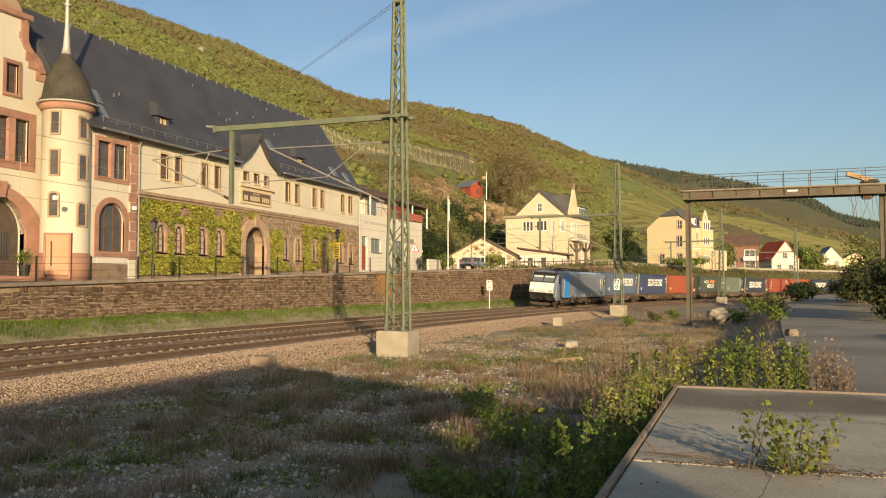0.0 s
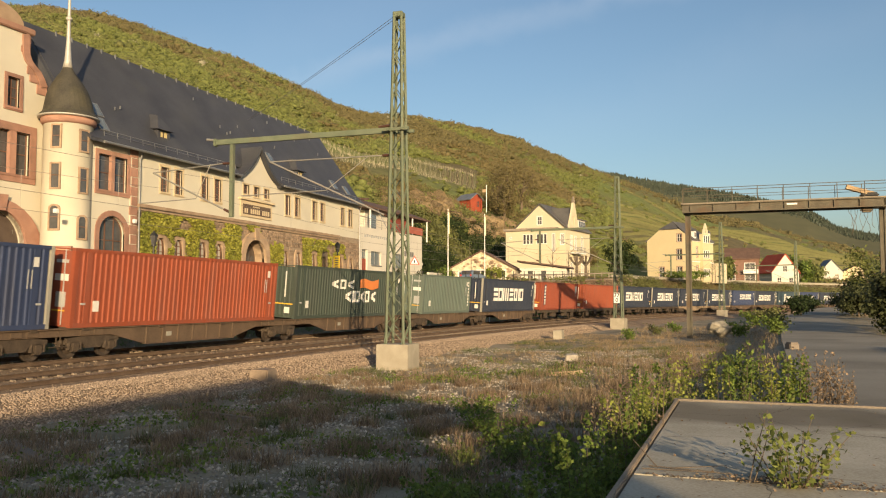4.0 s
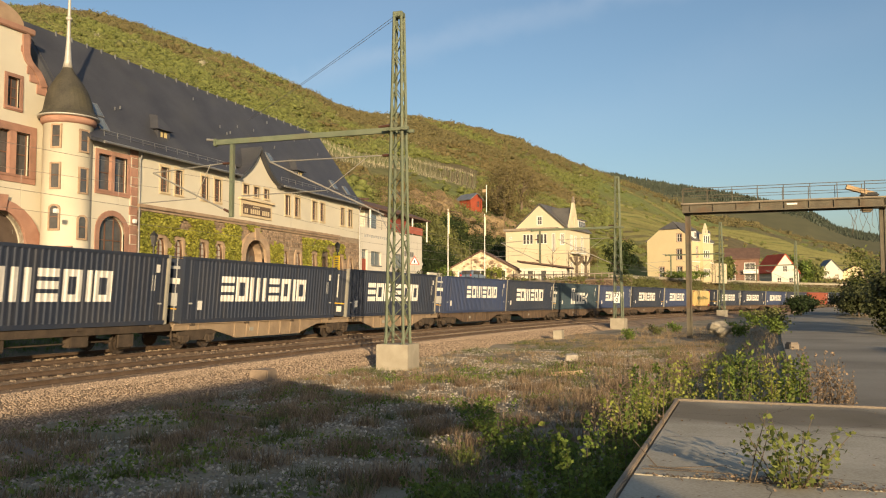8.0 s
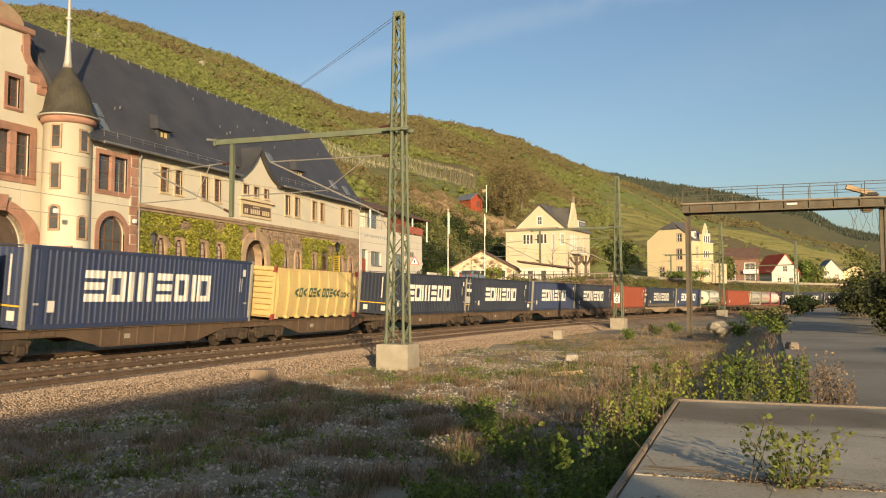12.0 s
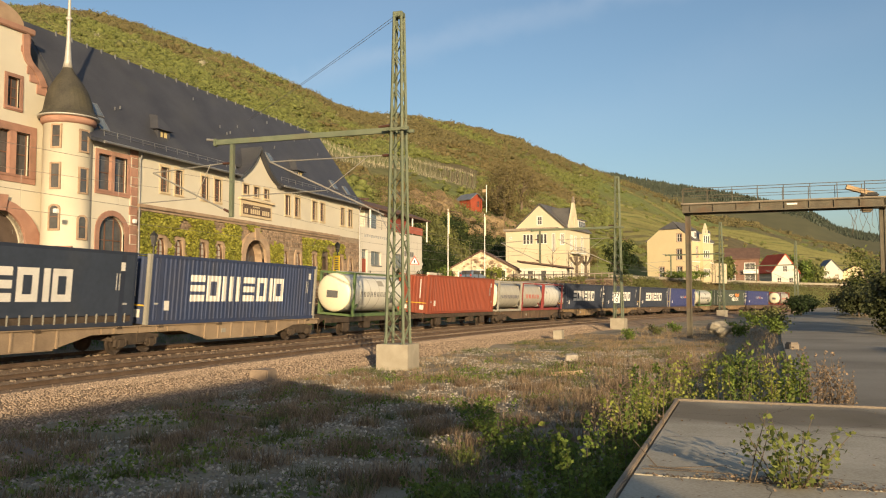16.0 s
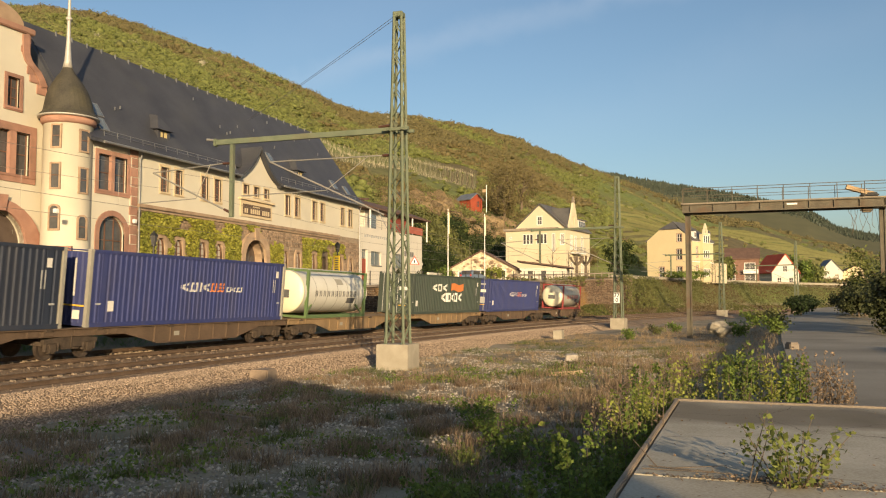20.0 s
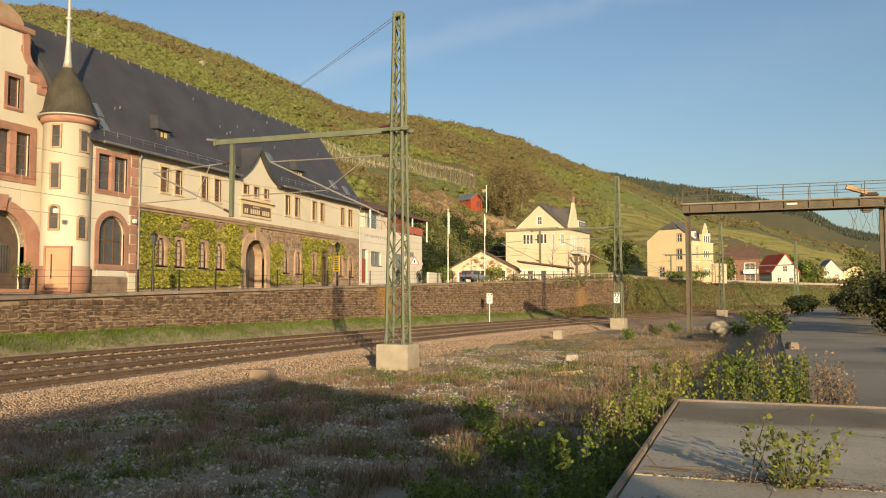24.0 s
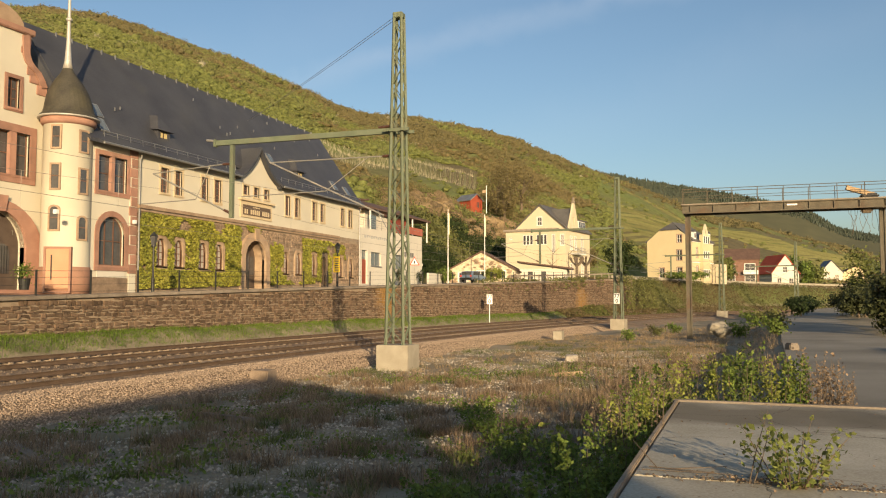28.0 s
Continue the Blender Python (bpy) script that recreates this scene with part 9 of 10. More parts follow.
lit, brt = "leafy green shrub beside the concrete platform", "tall sunlit shrub with fresh green leaves"
for sx, sy, sr, sh, sn, sm, sl in ((14.55, 0.15, 0.30, 1.36, 15, M_BUSH, brt), (14.75, 0.36, 0.25, 1.2, 9, M_YELLOWLEAF, brt), (14.5, 0.92, 0.34, 1.0, 15, M_YELLOWLEAF, lit), (14.8, 1.35, 0.26, 0.85, 9, M_BUSH, lit),
                                   (14.6, -0.42, 0.24, 1.05, 9, M_YELLOWLEAF, brt), (14.75, -0.75, 0.3, 1.15, 11, M_BUSH, brt), (13.3, 1.55, 0.28, 0.95, 12, M_YELLOWLEAF, lit), (12.6, 1.65, 0.32, 1.0, 15, M_BUSH, lit),
                                   (11.7, 1.55, 0.3, 0.85, 13, M_YELLOWLEAF, lit), (10.7, 1.6, 0.3, 0.62, 12, M_BUSH, lit), (9.6, 1.7, 0.34, 0.45, 12, M_BUSH, lit), (8.6, 1.75, 0.34, 0.3, 12, M_BUSH, lit), (16.2, 0.9, 0.3, 0.9, 8, M_BUSH, lit)):
    upright_shrub(sx, sy, sr, sh + 0.30 - ground_z(sx, sy), sn, 0.050, sm, sl, int(sx * 10 + sy * 7), G1, per=120 if sy < 1.3 else 190, lean=0.06)
stalk = "dry brown stalks with a few green leaves at the slab's end"
for sx, sy, sh in ((14.65, -1.05, 1.2), (14.8, -1.3, 1.1), (14.6, -1.45, 0.9), (11.2, 1.3, 1.2), (12.0, 1.9, 1.35), (15.6, 2.3, 1.1)):
    upright_shrub(sx, sy, 0.2, sh + 0.30 - ground_z(sx, sy), 13, 0.042, M_DEADWEED, stalk, int(sx * 31 - sy * 5), "dry stalks by the platform", lean=0.08, per=30, bark=M_BARK)
upright_shrub(25.0, 0.2, 0.5, 0.9, 9, 0.09, M_BUSH, brt, 42, G1)
upright_shrub(33.5, 0.4, 0.5, 0.8, 8, 0.10, M_BUSH, brt, 43, G1)
weed, shady = "low green weedy shrub on the gravel field", "dark green weedy shrub in the platform's shade"
for sx, sy, sr, sh, sn, sl, sd in ((18.2, 5.6, 0.55, 0.75, 13, weed, 44), (16.8, 4.7, 0.5, 0.68, 12, weed, 45), (20.6, 6.6, 0.5, 0.5, 10, weed, 51), (15.4, 4.4, 0.4, 0.55, 9, weed, 52), (13.5, 2.9, 0.45, 0.85, 11, shady, 47),
                                   (10.6, 3.4, 0.6, 0.7, 13, shady, 48), (9.2, 2.6, 0.55, 0.85, 13, shady, 49), (12.0, 2.5, 0.5, 0.8, 12, shady, 53), (8.6, 3.9, 0.5, 0.5, 10, shady, 54), (11.4, 4.3, 0.45, 0.5, 9, shady, 55)):
    upright_shrub(sx, sy, sr, sh, sn, 0.058, M_BUSH, sl, sd, lean=0.3, per=80)
upright_shrub(14.8, 3.25, 0.14, 1.05, 3, 0.12, M_YELLOWLEAF, "upright broad-leaved weed on the gravel field", 46, per=34, low=0.35)
upright_shrub(7.95, -0.36, 0.30, 0.66, 15, 0.05, M_SLABLEAF, "small leafy shrub growing from the slab's joint", 50, z=0.55, lean=0.42, per=34)
upright_shrub(7.9, 0.02, 0.10, 0.70, 2, 0.055, M_SLABLEAF, "slender leafy shoot growing from the slab's joint", 56, z=0.55, lean=0.25, per=12, low=0.35)
for i, (sx, sy, k) in enumerate(((48.0, -1.6, 0.9), (57.0, -2.0, 1.0), (70.0, 0.5, 1.2), (84.0, -2.2, 1.6), (96.0, -1.0, 1.6), (116.0, -3.2, 2.0), (62.0, 8.0, 0.8), (72.0, 7.0, 0.9), (78.0, 6.0, 0.9))):
    shrub(sx, sy, k, 1.1 * k, 420, 0.16 * k, M_OLIVE if i % 2 else M_BUSH, "rough green shrub beside the lane", 60 + i, 6)


def big_bush(name, x, y, r, h, n, leaf, material, label, seed, z=None):
    rng = np.random.default_rng(seed)
    z0 = ground_z(x, y) if z is None else z
    b = thing(name, (x, y, z0), 0, label, "bush" if "bush" in name else "tree")
    bm = bmesh.new()
    rod(bm, (0, 0, -0.3), (0, 0, h * 0.5), 0.04 * h, 8, 0.02 * h)
    part("trunk", bm, M_BARK, b)
    limb = []
    for i in range(7):
        a = rng.random() * 6.283
        t = Vector((math.cos(a) * r * 0.7, math.sin(a) * r * 0.7, h * (0.55 + 0.35 * rng.random())))
        part("limb", rod(bmesh.new(), (0, 0, h * (0.2 + 0.25 * rng.random())), t, 0.016 * h, 6, 0.004 * h), M_BARK, b)
        limb.append(t)
    k = 26
    cen = rng.normal(size=(k, 3))
    cen /= np.linalg.norm(cen, axis=1, keepdims=True)
    cen *= (0.45 + 0.5 * rng.random((k, 1)))
    cen = cen * np.array([r, r, h * 0.44]) + np.array([0, 0, h * 0.55])
    idx = rng.integers(0, k, n)
    pts = cen[idx] + rng.normal(size=(n, 3)) * np.array([r, r, h * 0.45]) * 0.17
    pts[:, 2] = np.maximum(pts[:, 2], 0.05)
    out = pts - cen[idx] * np.array([0.75, 0.75, 0.8])
    out /= np.linalg.norm(out, axis=1, keepdims=True) + 1e-9
    leaves("crown", pts, leaf * (0.6 + 0.8 * rng.random(n)), material, rng, b, out, 0.5)
    return b


DARKB = "dull green dense bush beside the lane"
for bxx, byy, br, bh in ((47.5, -7.2, 1.3, 3.2), (51.0, -8.2, 1.6, 3.6), (55.5, -9.2, 1.9, 3.9), (61.0, -10.0, 2.0, 3.9), (86.0, -12.2, 2.2, 4.0), (99.0, -11.4, 2.2, 3.4), (105.0, -12.8, 2.6, 4.2), (112.0, -12.2, 2.6, 3.6), (118.0, -15.0, 3.0, 5.0)):
    big_bush("bush", bxx, byy, br, bh, 4800, 0.16 + 0.0008 * bxx, M_LANEBUSH, DARKB, int(bxx * 3))
big_bush("tree", 112.0, -15.0, 3.6, 9.0, 3000, 0.34, M_WOODGREEN, "pale green spring tree beyond the gantry", 76)
big_bush("tree", 120.0, -19.5, 4.0, 10.5, 3000, 0.36, M_YELLOWLEAF, "pale green spring tree beyond the gantry", 79)
big_bush("bush", 104.0, -6.0, 2.0, 2.2, 1200, 0.3, M_DARKLEAF, "dark low bush in the lane's bend", 77)
big_bush("bush", 150.0, -9.5, 3.0, 2.6, 1200, 0.4, M_DARKLEAF, "dark low bush in the lane's bend", 78)
# a young tree beside the loading shed
big_bush("tree", -8.6, -15.6, 1.9, 5.4, 1700, 0.26, M_BUSH, "young leafy tree beside the loading shed", 95, 0.0)
# garden trees among the houses
big_bush("tree", 108.5, 45.5, 3.6, 7.5, 3200, 0.3, M_DARKLEAF, "dark evergreen tree below the rock slope", 80)
big_bush("tree", 114.0, 47.0, 4.2, 8.0, 3200, 0.32, M_DARKLEAF, "dark evergreen tree below the rock slope", 81)
big_bush("tree", 122.0, 49.0, 4.5, 9.0, 2800, 0.36, M_OLIVE, "olive green tree behind the cottage", 82)
big_bush("bush", 113.5, 33.5, 1.5, 2.2, 1500, 0.2, M_YELLOWLEAF, "round yellow-green bush before the cottage", 83, street_z(113))
big_bush("tree", 160.0, 30.0, 3.5, 7.0, 2600, 0.4, M_WOODBROWN, "brown budding tree beside the villa", 84)
big_bush("tree", 172.0, 24.0, 3.0, 8.5, 2600, 0.42, M_DARKLEAF, "dark conifer beside the yellow villa", 85)
big_bush("tree", 216.0, 4.2, 2.4, 6.5, 2400, 0.5, M_WOODGREEN, "green tree beside the yellow villa", 86)
big_bush("tree", 296.0, -17.0, 4.6, 10.0, 1800, 0.7, M_BUSH, "green tree between far houses", 88)
big_bush("tree", 318.0, -23.0, 5.0, 8.0, 1800, 0.7, M_WOODGREEN, "green tree between far houses", 89)
big_bush("bush", 99.5, 36.0, 1.4, 2.0, 900, 0.2, M_BUSH, "green garden bush by the yard wall", 90, street_z(99))
big_bush("bush", 86.0, 36.4, 0.5, 1.9, 700, 0.12, M_DARKLEAF, "clipped dark bush against the white house", 91, street_z(86))
big_bush("bush", 92.5, 36.4, 0.5, 1.7, 700, 0.12, M_DARKLEAF, "clipped dark bush against the white house", 92, street_z(92))
big_bush("bush", 177.0, 11.0, 5.0, 2.0, 1500, 0.35, M_BUSH, "clipped green garden hedge", 93, street_z(177))


def pollard(x, y, seed):
    rng = random.Random(seed)
    t = thing("pollarded_tree", (x, y, street_z(x)), 0, "bare pollarded plane tree with knobbly heads", "tree", "pollarded trees by the street")
    part("trunk", rod(bmesh.new(), (0, 0, -0.3), (0, 0, 2.2), 0.27, 10, 0.2), M_BARK, t)
    for i in range(5):
        a = i * 1.26 + rng.random()
        m = Vector((math.cos(a) * 0.75, math.sin(a) * 0.75, 2.75 + rng.random() * 0.3))
        e = m + Vector((math.cos(a) * 0.22, math.sin(a) * 0.22, 0.45))
        bm = bmesh.new()
        rod(bm, (0, 0, 2.05), m, 0.16, 8, 0.14)
        rod(bm, m, e, 0.14, 8, 0.18)
        bmesh.ops.create_icosphere(bm, subdivisions=1, radius=0.24, matrix=Matrix.Translation(e))
        part("limb", bm, M_BARK, t)


pollard(128.4, 24.5, 1)
pollard(131.2, 23.6, 2)


def bare_tree(x, y, h, seed, z=None, label="slender bare young tree"):
    rng = random.Random(seed)
    t = thing("bare_tree", (x, y, street_z(x) if z is None else z), 0, label, "tree")
    part("trunk", rod(bmesh.new(), (0, 0, -0.3), (0, 0, h), 0.09, 7, 0.03), M_BARK, t)
    for i in range(9):
        a, z0 = rng.random() * 6.283, h * rng.uniform(0.4, 0.95)
        b = part("limb", rod(bmesh.new(), (0, 0, z0), (math.cos(a) * h * 0.22, math.sin(a) * h * 0.22, z0 + h * 0.2), 0.035, 5, 0.012), M_BARK, t)


bare_tree(118.0, 26.0, 4.6, 4)
bare_tree(122.0, 24.5, 4.2, 5)
for i, (x, y) in enumerate(((186.0, 6.5), (189.5, 6.0), (193.0, 5.2), (197.0, 4.4))):
    bare_tree(x, y, 4.5, 10 + i)

pl = thing("potted_plant", (33.26, 35.3, street_z(33.26) + 0.35), 0, "round green plant in a dark pot by the door", "potted plant")
part("pot", lathe(bmesh.new(), [(0.22, 0), (0.30, 0.55), (0.33, 0.6), (0.28, 0.6)], 14), M_IRON, pl)
prng = np.random.default_rng(3)
ppt = prng.normal(size=(420, 3)) * np.array([0.22, 0.22, 0.20]) + np.array([0, 0, 0.95])
leaves("foliage", ppt, 0.10, M_BUSH, prng, pl)


def lumps(name, cen, size, material, rng):
    """Uneven rounded crowns, one island each, for woods seen from far off."""
    bm = bmesh.new()
    bmesh.ops.create_icosphere(bm, subdivisions=1, radius=1.0)
    bv = np.array([v.co[:] for v in bm.verts])
    bf = np.array([[v.index for v in f.verts] for f in bm.faces])
    bm.free()
    n, k = len(cen), len(bv)
    low = rng.normal(size=(n, 3, 3))
    wave = np.sin(np.einsum("vi,nij->nvj", bv * 2.6, low)).sum(2) * 0.13
    rad = 0.72 + wave + rng.normal(0, 0.10, (n, k))
    v = bv[None] * rad[:, :, None] * size[:, None, :] + cen[:, None, :]
    f = (bf[None] + k * np.arange(n)[:, None, None]).reshape(-1)
    me = bpy.data.meshes.new(name)
    me.vertices.add(n * k)
    me.vertices.foreach_set("co", np.ascontiguousarray(v, dtype=np.float32).reshape(-1))
    me.loops.add(len(f))
    me.loops.foreach_set("vertex_index", f.astype(np.int32))
    me.polygons.add(len(f) // 3)
    me.polygons.foreach_set("loop_start", np.arange(0, len(f), 3, dtype=np.int32))
    me.update(calc_edges=True)
    me.shade_smooth()
    me.materials.append(material)
    return new(name, me)


# ---- the hill: woods, shrubs and vineyards ----
def hill_plants():
    rng = np.random.default_rng(77)
    sets = {"green": [], "brown": [], "olive": [], "ridge": [], "blossom": []}
    crowns = {k: [] for k in sets}
    n = 0
    while n < 27000:
        deg = -9 + 57 * rng.random()
        az = math.radians(deg)
        rmax = crest_r(deg) * 1.05
        r = 55 + (rmax - 55) * rng.random() ** 0.75
        x, y = r * math.cos(az), r * math.sin(az)
        d = offset_of(x, y)
        foot = 27 + 6 * smooth(90, 160, x)
        if d < foot + 5 or (x < 80 and y < 52):
            continue
        if 15.4 < deg < 25.0 and 34 < d < 62 or math.hypot(x - 185, y - 59) < 13:
            if rng.random() > 0.25 or math.hypot(x - 185, y - 59) < 9:
                n += 0.1
                continue
        f = (d - foot) / 266
        k = noise.noise(Vector((x * 0.011, y * 0.011, 30))) + 0.5 * noise.noise(Vector((x * 0.03, y * 0.03, 31)))
        vines = 17.5 < deg < 29.5 and 0.24 + 0.06 * k < f < 0.41 + 0.06 * k
        meadow = 18.8 < deg < 25.2 and 0.10 < f <= 0.24 + 0.06 * k
        valley = deg < 9.0 + 2 * k and 0.10 < f < 0.84 + 0.3 * k
        keep = 0.012 if vines else 0.08 if meadow else 0.025 + 0.22 * max(0, k) if valley else 1.0
        if rng.random() > keep:
            n += 0.2
            continue
        n += 1
        size = (0.75 + 1.35 * rng.random() ** 1.6) * (0.75 + r / 1000) * (0.75 if keep < 1 else 1)
        if r < 110:
            size *= 0.7
        tall = size * (0.85 if rng.random() < 0.12 else 0.48)
        leaf = 0.05 + 0.0012 * r
        m = int(min(34, 10 + 7 * (size / leaf) ** 1.1))
        p = rng.normal(size=(m, 3))
        p /= np.linalg.norm(p, axis=1, keepdims=True)
        p *= (0.6 + 0.55 * rng.random((m, 1))) * np.array([size, size, tall])
        out = p / (np.linalg.norm(p, axis=1, keepdims=True) + 1e-9)
        gz = ground_z(x, y)
        p = p + np.array([x, y, gz + tall * 0.75])
        # fresh green on the slope, brown budding woods along the ridge and in the hollow behind the villa
        c = 0.9 * noise.noise(Vector((x * 0.012, y * 0.012, 40))) + 0.5 * noise.noise(Vector((x * 0.04, y * 0.04, 41))) + 0.35 * (rng.random() - 0.5)
        c += 0.40 * smooth(0.45, 0.82, f) + (0.20 if 9.5 < deg < 17.8 and f < 0.45 else 0) + (0.25 if 25 < deg < 31 and f < 0.24 else 0)
        key = "ridge" if f > 0.55 and c > 0.34 else "brown" if c > 0.24 else "olive" if c > 0.02 else "green"
        if rng.random() < 0.004:
            key = "blossom"
        sets[key].append((p, leaf, out))
        crowns[key].append(((x, y, gz + tall * 0.6), (size, size, tall)))
    for key, m, lab in (("green", M_WOODGREEN, "spring green woods on the hill"), ("brown", M_WOODBROWN, "brown budding woods on the hill"), ("olive", M_OLIVE, "olive shrubs on the hill"), ("ridge", M_RIDGE, "dark brown-green woods along the ridge"), ("blossom", M_BLOSSOM, "pale blossoming shrubs on the hill")):
        if sets[key]:
            pts = np.concatenate([p for p, s, o in sets[key]])
            face = np.concatenate([o for p, s, o in sets[key]])
            tagged(lumps("hill_" + key + "_crowns", np.array([a for a, b in crowns[key]]), np.array([b for a, b in crowns[key]]), m, rng), lab.replace("woods", "crowns"), "woods", kind="stuff")
            sz = np.concatenate([np.full(len(p), s) for p, s, o in sets[key]]) * (0.6 + 0.8 * rng.random(len(pts)))
            tagged(leaves("hill_" + key + "_woods", pts, sz * 1.15, m, rng, None, face * 0.8 + np.array([-0.8, -0.5, 0.35]), 0.6), lab, "woods", kind="stuff")
    # vineyard rows
    v, f = [], []
    for az0, az1, f0, f1, st in ((17.8, 29.2, 0.25, 0.40, 0.17),):
        a = az0
        while a < az1:
            rr = crest_r(a)
            for i in range(26):
                ff = f0 + (f1 - f0) * i / 25
                lo, hi = 40.0, rr * 1.2
                for _ in range(18):
                    mid = (lo + hi) / 2
                    xx, yy = mid * math.cos(math.radians(a)), mid * math.sin(math.radians(a))
                    if (offset_of(xx, yy) - 30) / 266 < ff:
                        lo = mid
                    else:
                        hi = mid
                z = ground_z(xx, yy)
                o = len(v)
                w = 0.05 + lo * 0.0001
                xx, yy = xx + 0.4 * math.sin(o * 3.7), yy + 0.4 * math.sin(o * 5.3)
                v += [(xx - w, yy, z - 0.2), (xx + w, yy - w, z - 0.2), (xx + w, yy + w, z - 0.2), (xx, yy, z + 1.0 + 0.3 * math.sin(o * 7.9))]
                f += [(o, o + 1, o + 3), (o + 1, o + 2, o + 3), (o + 2, o, o + 3)]
            a += st
    rv, rf = [], []
    for az0, az1, f0, f1, st in ((17.8, 29.2, 0.25, 0.40, 0.34),):
        a = az0
        while a < az1:
            last = None
            for i in range(22):
                ff = f0 + (f1 - f0) * i / 21
                lo, hi = 40.0, crest_r(a) * 1.2
                for _ in range(16):
                    mid = (lo + hi) / 2
                    xx, yy = mid * math.cos(math.radians(a)), mid * math.sin(math.radians(a))
                    if (offset_of(xx, yy) - 30) / 266 < ff:
                        lo = mid
                    else:
                        hi = mid
                z = ground_z(xx, yy)
                o = len(rv)
                gap = noise.noise(Vector((xx * 0.013, yy * 0.013, 55))) < -0.12
                w = 0.5
                nx, ny = -math.sin(math.radians(a)) * w, math.cos(math.radians(a)) * w
                hh = 0.2 + 0.15 * noise.noise(Vector((xx * 0.5, yy * 0.5, 2)))
                rv += [(xx - nx, yy - ny, z - 0.2), (xx, yy, z + hh), (xx + nx, yy + ny, z - 0.2)]
                if last is not None and not gap:
                    rf += [(last, o, o + 1, last + 1), (last + 1, o + 1, o + 2, last + 2)]
                last = None if gap else o
            a += st
    # terraced rows along the valley side
    for i in range(30):
        ff, last = 0.13 + 0.019 * i, None
        for j in range(64):
            a = -7.0 + j * 0.25
            lo, hi = 40.0, crest_r(a) * 1.2
            for _ in range(14):
                mid = (lo + hi) / 2
                xx, yy = mid * math.cos(math.radians(a)), mid * math.sin(math.radians(a))
                lo, hi = (mid, hi) if (offset_of(xx, yy) - 30) / 266 < ff else (lo, mid)
            z, o, w = ground_z(xx, yy), len(rv), 0.9
            gap = noise.noise(Vector((xx * 0.012, yy * 0.012, 57))) < -0.05
            nx, ny = math.cos(math.radians(a)) * w, math.sin(math.radians(a)) * w
            rv += [(xx - nx, yy - ny, z - 0.4), (xx, yy, z + 0.9), (xx + nx, yy + ny, z - 0.1)]
            if last is not None and not gap:
                rf += [(last, o, o + 1, last + 1), (last + 1, o + 1, o + 2, last + 2)]
            last = None if gap else o
    tagged(raw("vine_rows", rv, rf, M_VINEROW), "low vine rows running up the slope", "vineyard", kind="stuff")
    tagged(raw("vineyard_stakes", v, f, M_STAKE), "rows of pale vineyard stakes on the slope", "vineyard", kind="stuff")


hill_plants()


def rock_faces():
    """Broken sunlit rock in the slope behind the houses."""
    rng = np.random.default_rng(15)
    r = thing("rock_face", (0, 0, 0), 0, "orange-brown broken rock face in the slope", "rock")
    for i in range(300):
        az, want = (24.2 - 5.2 * rng.random(), 46 + 13 * rng.random()) if i < 215 else (18.6 - 3.2 * rng.random(), 42 + 10 * rng.random())
        lo, hi = 80.0, 230.0
        for _ in range(16):
            rr = (lo + hi) / 2
            xx, yy = rr * math.cos(math.radians(az)), rr * math.sin(math.radians(az))
            lo, hi = (rr, hi) if offset_of(xx, yy) < want else (lo, rr)
        z = ground_z(xx, yy)
        bm = bmesh.new()
        bmesh.ops.create_icosphere(bm, subdivisions=2, radius=1.0)
        k = 0.5 + 0.8 * rng.random() ** 2
        s = Vector((1.0 * k, 1.3 * k * (0.6 + rng.random()), 1.0 * k * (0.6 + rng.random())))
        for v in bm.verts:
            q = 1 + 0.95 * noise.noise(v.co * 2.3 + Vector((i * 3.1, 0, 0)))
            v.co = Vector((v.co.x * s.x, v.co.y * s.y, v.co.z * s.z)) * q + Vector((xx, yy, z + 0.1))
        part("rock", bm, M_ROCK, r)


def slope_scrub():
    """Ivy, evergreen scrub and brown brush on the steep bank behind the houses."""
    rng = np.random.default_rng(19)
    got = {"dark": [], "brown": [], "green": []}
    for _ in range(3400):
        az = 24.5 - 12.5 * rng.random()
        rr = 100 + 110 * rng.random()
        x, y = rr * math.cos(math.radians(az)), rr * math.sin(math.radians(az))
        d = offset_of(x, y)
        if d < 30 or d > 75:
            continue
        if math.hypot(x - 185, y - 58) < 10:
            continue
        k = noise.noise(Vector((x * 0.06, y * 0.06, 3)))
        rocky = 18.8 < az < 24.4 and 45 < d < 60 or 15.3 < az <= 18.8 and 41 < d < 53
        if rocky and rng.random() > 0.34:
            continue
        dark = d < 45 and az < 22.5 and k > -0.3
        key = "dark" if dark else "brown" if k > -0.02 else "green"
        size = (0.9 + 1.1 * rng.random()) * (1.3 if dark and d < 38 else 1)
        m = 62
        p = rng.normal(size=(m, 3))
        p /= np.linalg.norm(p, axis=1, keepdims=True)
        p *= (0.4 + 0.65 * rng.random((m, 1))) * np.array([size, size, size * 0.75])
        got[key].append(p + np.array([x, y, ground_z(x, y) + size * 0.4]))
    for key, m, lab in (("dark", M_DARKLEAF, "dark ivy and evergreen scrub on the bank"), ("brown", M_WOODBROWN, "brown brush on the steep bank"), ("green", M_OLIVE, "olive scrub on the steep bank")):
        pts = np.concatenate(got[key])
        tagged(leaves("bank_scrub", pts, 0.22 + 0.2 * rng.random(len(pts)), m, rng, None, (-0.5, -0.35, 0.4), 0.8), lab, "scrub", kind="stuff")


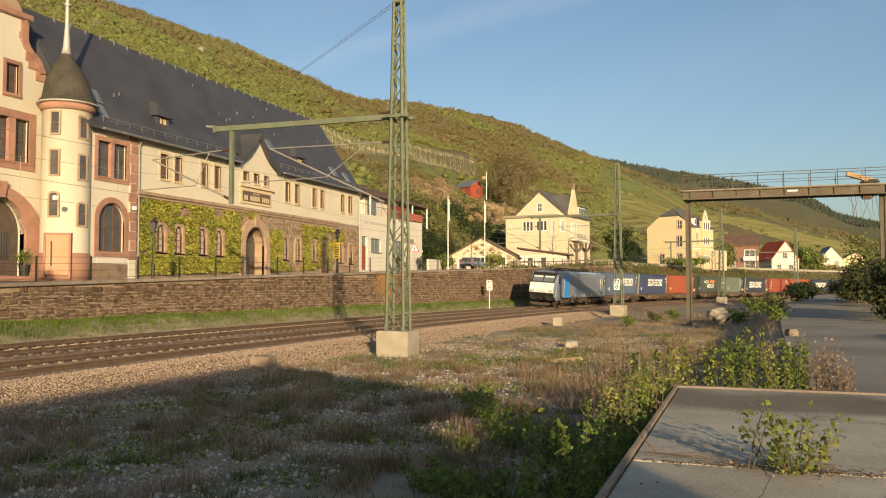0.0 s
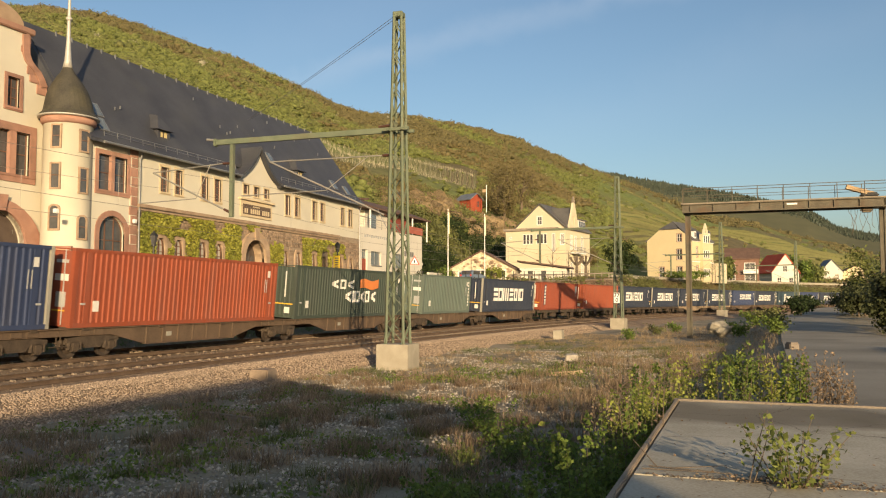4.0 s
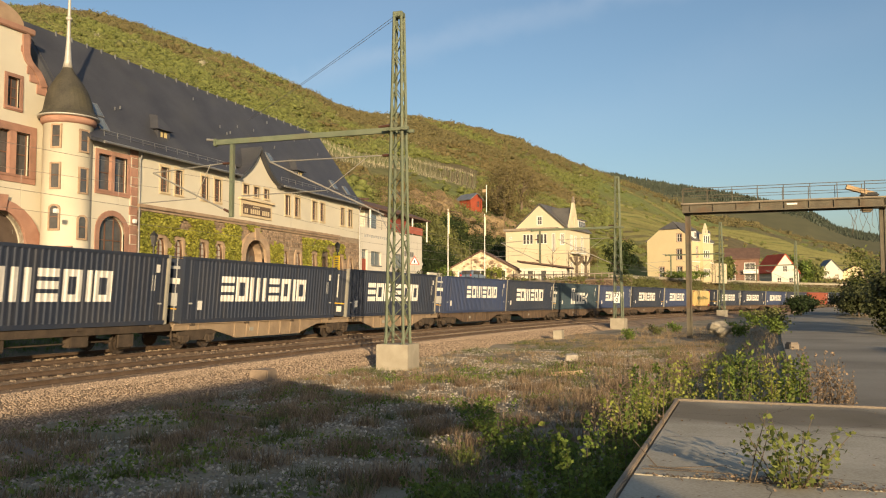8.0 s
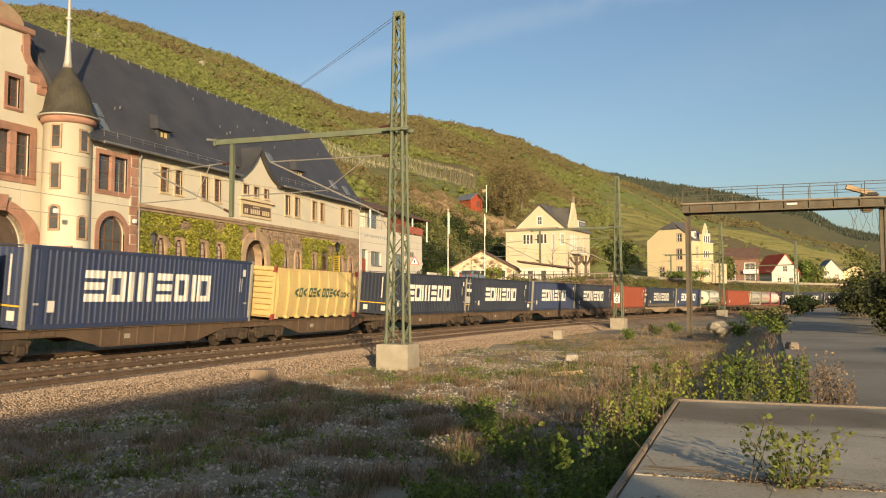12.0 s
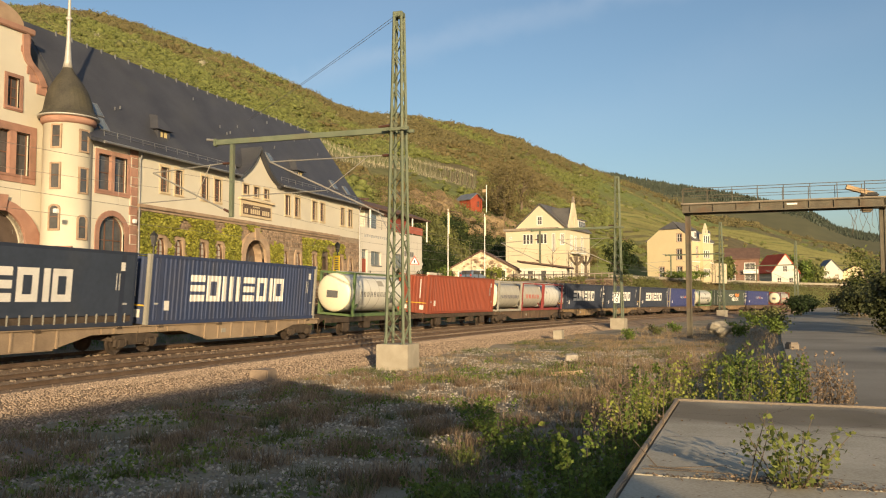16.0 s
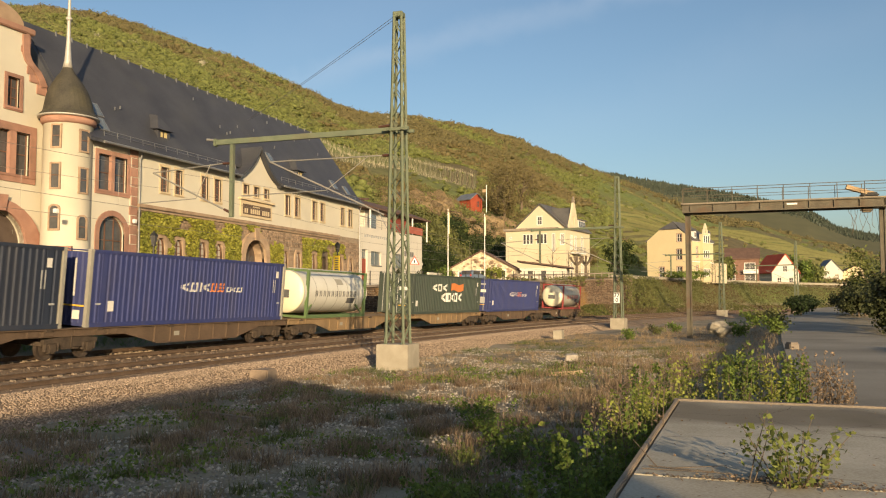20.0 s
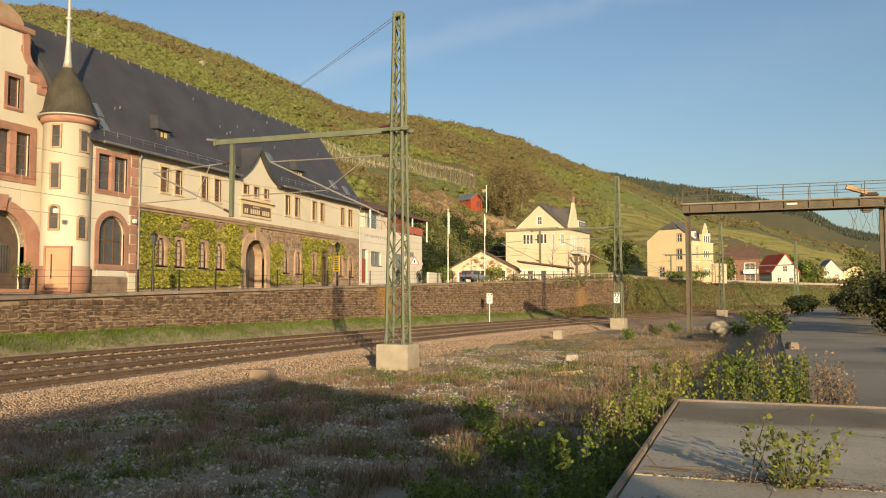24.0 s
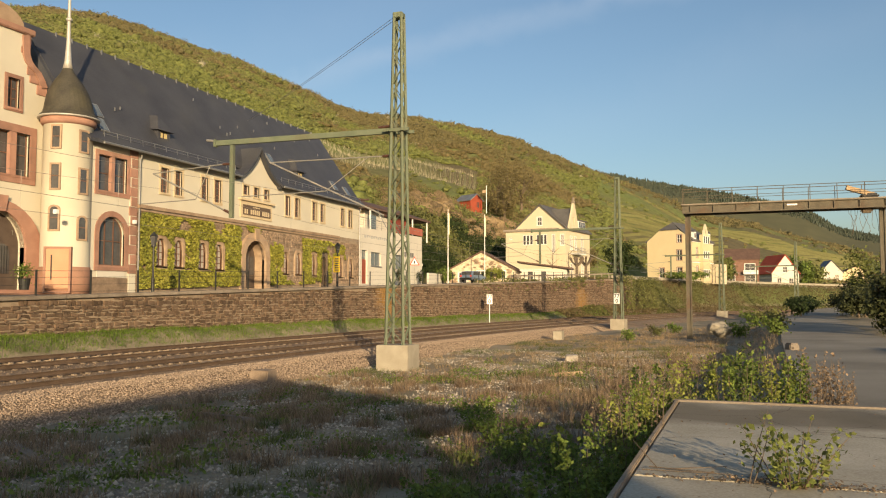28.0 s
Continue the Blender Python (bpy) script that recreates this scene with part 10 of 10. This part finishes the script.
M_ROCK = mat("orange_brown_rock", (0.10, 0.074, 0.040), (0.26, 0.190, 0.108), 0.95, 0.5, 3.5, 1.0, dirt=(0.065, 0.052, 0.026), dirt_amount=0.75, dist=0.3, rand=0.35)
rock_faces()
slope_scrub()
for tx, ty, th in ((197.0, 57.5, 11.0), (204.0, 56.5, 13.0), (212.0, 55.0, 12.0), (192.0, 54.0, 8.0)):
    big_bush("tree", tx, ty, th * 0.42, th, 2300, 0.36, M_DARKBROWN if th > 7 else M_DARKLEAF, "tall dark budding tree beside the red shed", int(tx))


def far_ridge():
    """Second ridge with pines far down the valley."""
    az = (-16, -10, -7.5, -5.6, -4.2, -1.4, 0.5, 1.9, 4.1, 6.8, 8.2, 10, 14, 20)
    tn = (0.055, 0.062, 0.069, 0.078, 0.095, 0.112, 0.120, 0.126, 0.133, 0.143, 0.149, 0.152, 0.150, 0.15)
    verts, faces = [], []
    aa = np.arange(-16, 20, 0.5)
    for a in aa:
        for r, k in ((1000, 0.1), (1150, 0.45), (1300, 0.8), (1450, 1.0), (1700, 0.95)):
            t = np.interp(a, az, tn) * 1450 * k + 2
            verts.append((r * math.cos(math.radians(a)), r * math.sin(math.radians(a)), t + 5 * noise.noise(Vector((a, r * 0.01, 0)))))
    for i in range(len(aa) - 1):
        for j in range(4):
            o = i * 5 + j
            faces.append((o, o + 1, o + 6, o + 5))
    tagged(raw("far_ridge", verts, faces, M_FARHILL, smooth=True), "hazy wooded ridge far down the valley", "hill", kind="structure")
    rng = np.random.default_rng(6)
    v = []
    for _ in range(9000):
        a = -15 + 33 * rng.random()
        k = 0.72 + 0.28 * rng.random() ** 0.6 if a < 12 else 1
        r = 1000 + 450 * (k - 0.1) / 0.9
        z = np.interp(a, az, tn) * 1450 * np.interp(r, (1000, 1150, 1300, 1450), (0.1, 0.45, 0.8, 1.0))
        x, y = r * math.cos(math.radians(a)), r * math.sin(math.radians(a))
        h, w = 4.5 + 5 * rng.random() ** 2, 2.0 + 1.2 * rng.random()
        for q in range(2):
            t = q * 1.57 + rng.random()
            dx, dy = w * math.cos(t), w * math.sin(t)
            v.append([(x - dx, y - dy, z), (x + dx, y + dy, z), (x, y, z + h)])
    tagged(mesh_of("far_pines", np.array(v), 3, M_PINE_HAZED), "dark pines on the far ridge", "woods", kind="stuff")


M_FARHILL = mat("far_hill_green", (0.085, 0.086, 0.046), (0.125, 0.120, 0.062), 0.98, 0.004, 0.05, 0)
far_ridge()


# ---- what moves ----
SPEED, S_START = 28.22, 67.13


def motions():
    lean = math.degrees(math.atan(CANT / 1.506))
    for ob, q in MOVING:
        rows = []
        for i in range(57):
            t = i * 0.5
            x, y, h = line(S_START + q - SPEED * t)
            rows.append((t, pose(x, y, 0.02 + CANT / 2, 0, 0, math.degrees(h)) @ pose(0, 0, 0, lean)))
        walk(ob, rows)


motions()
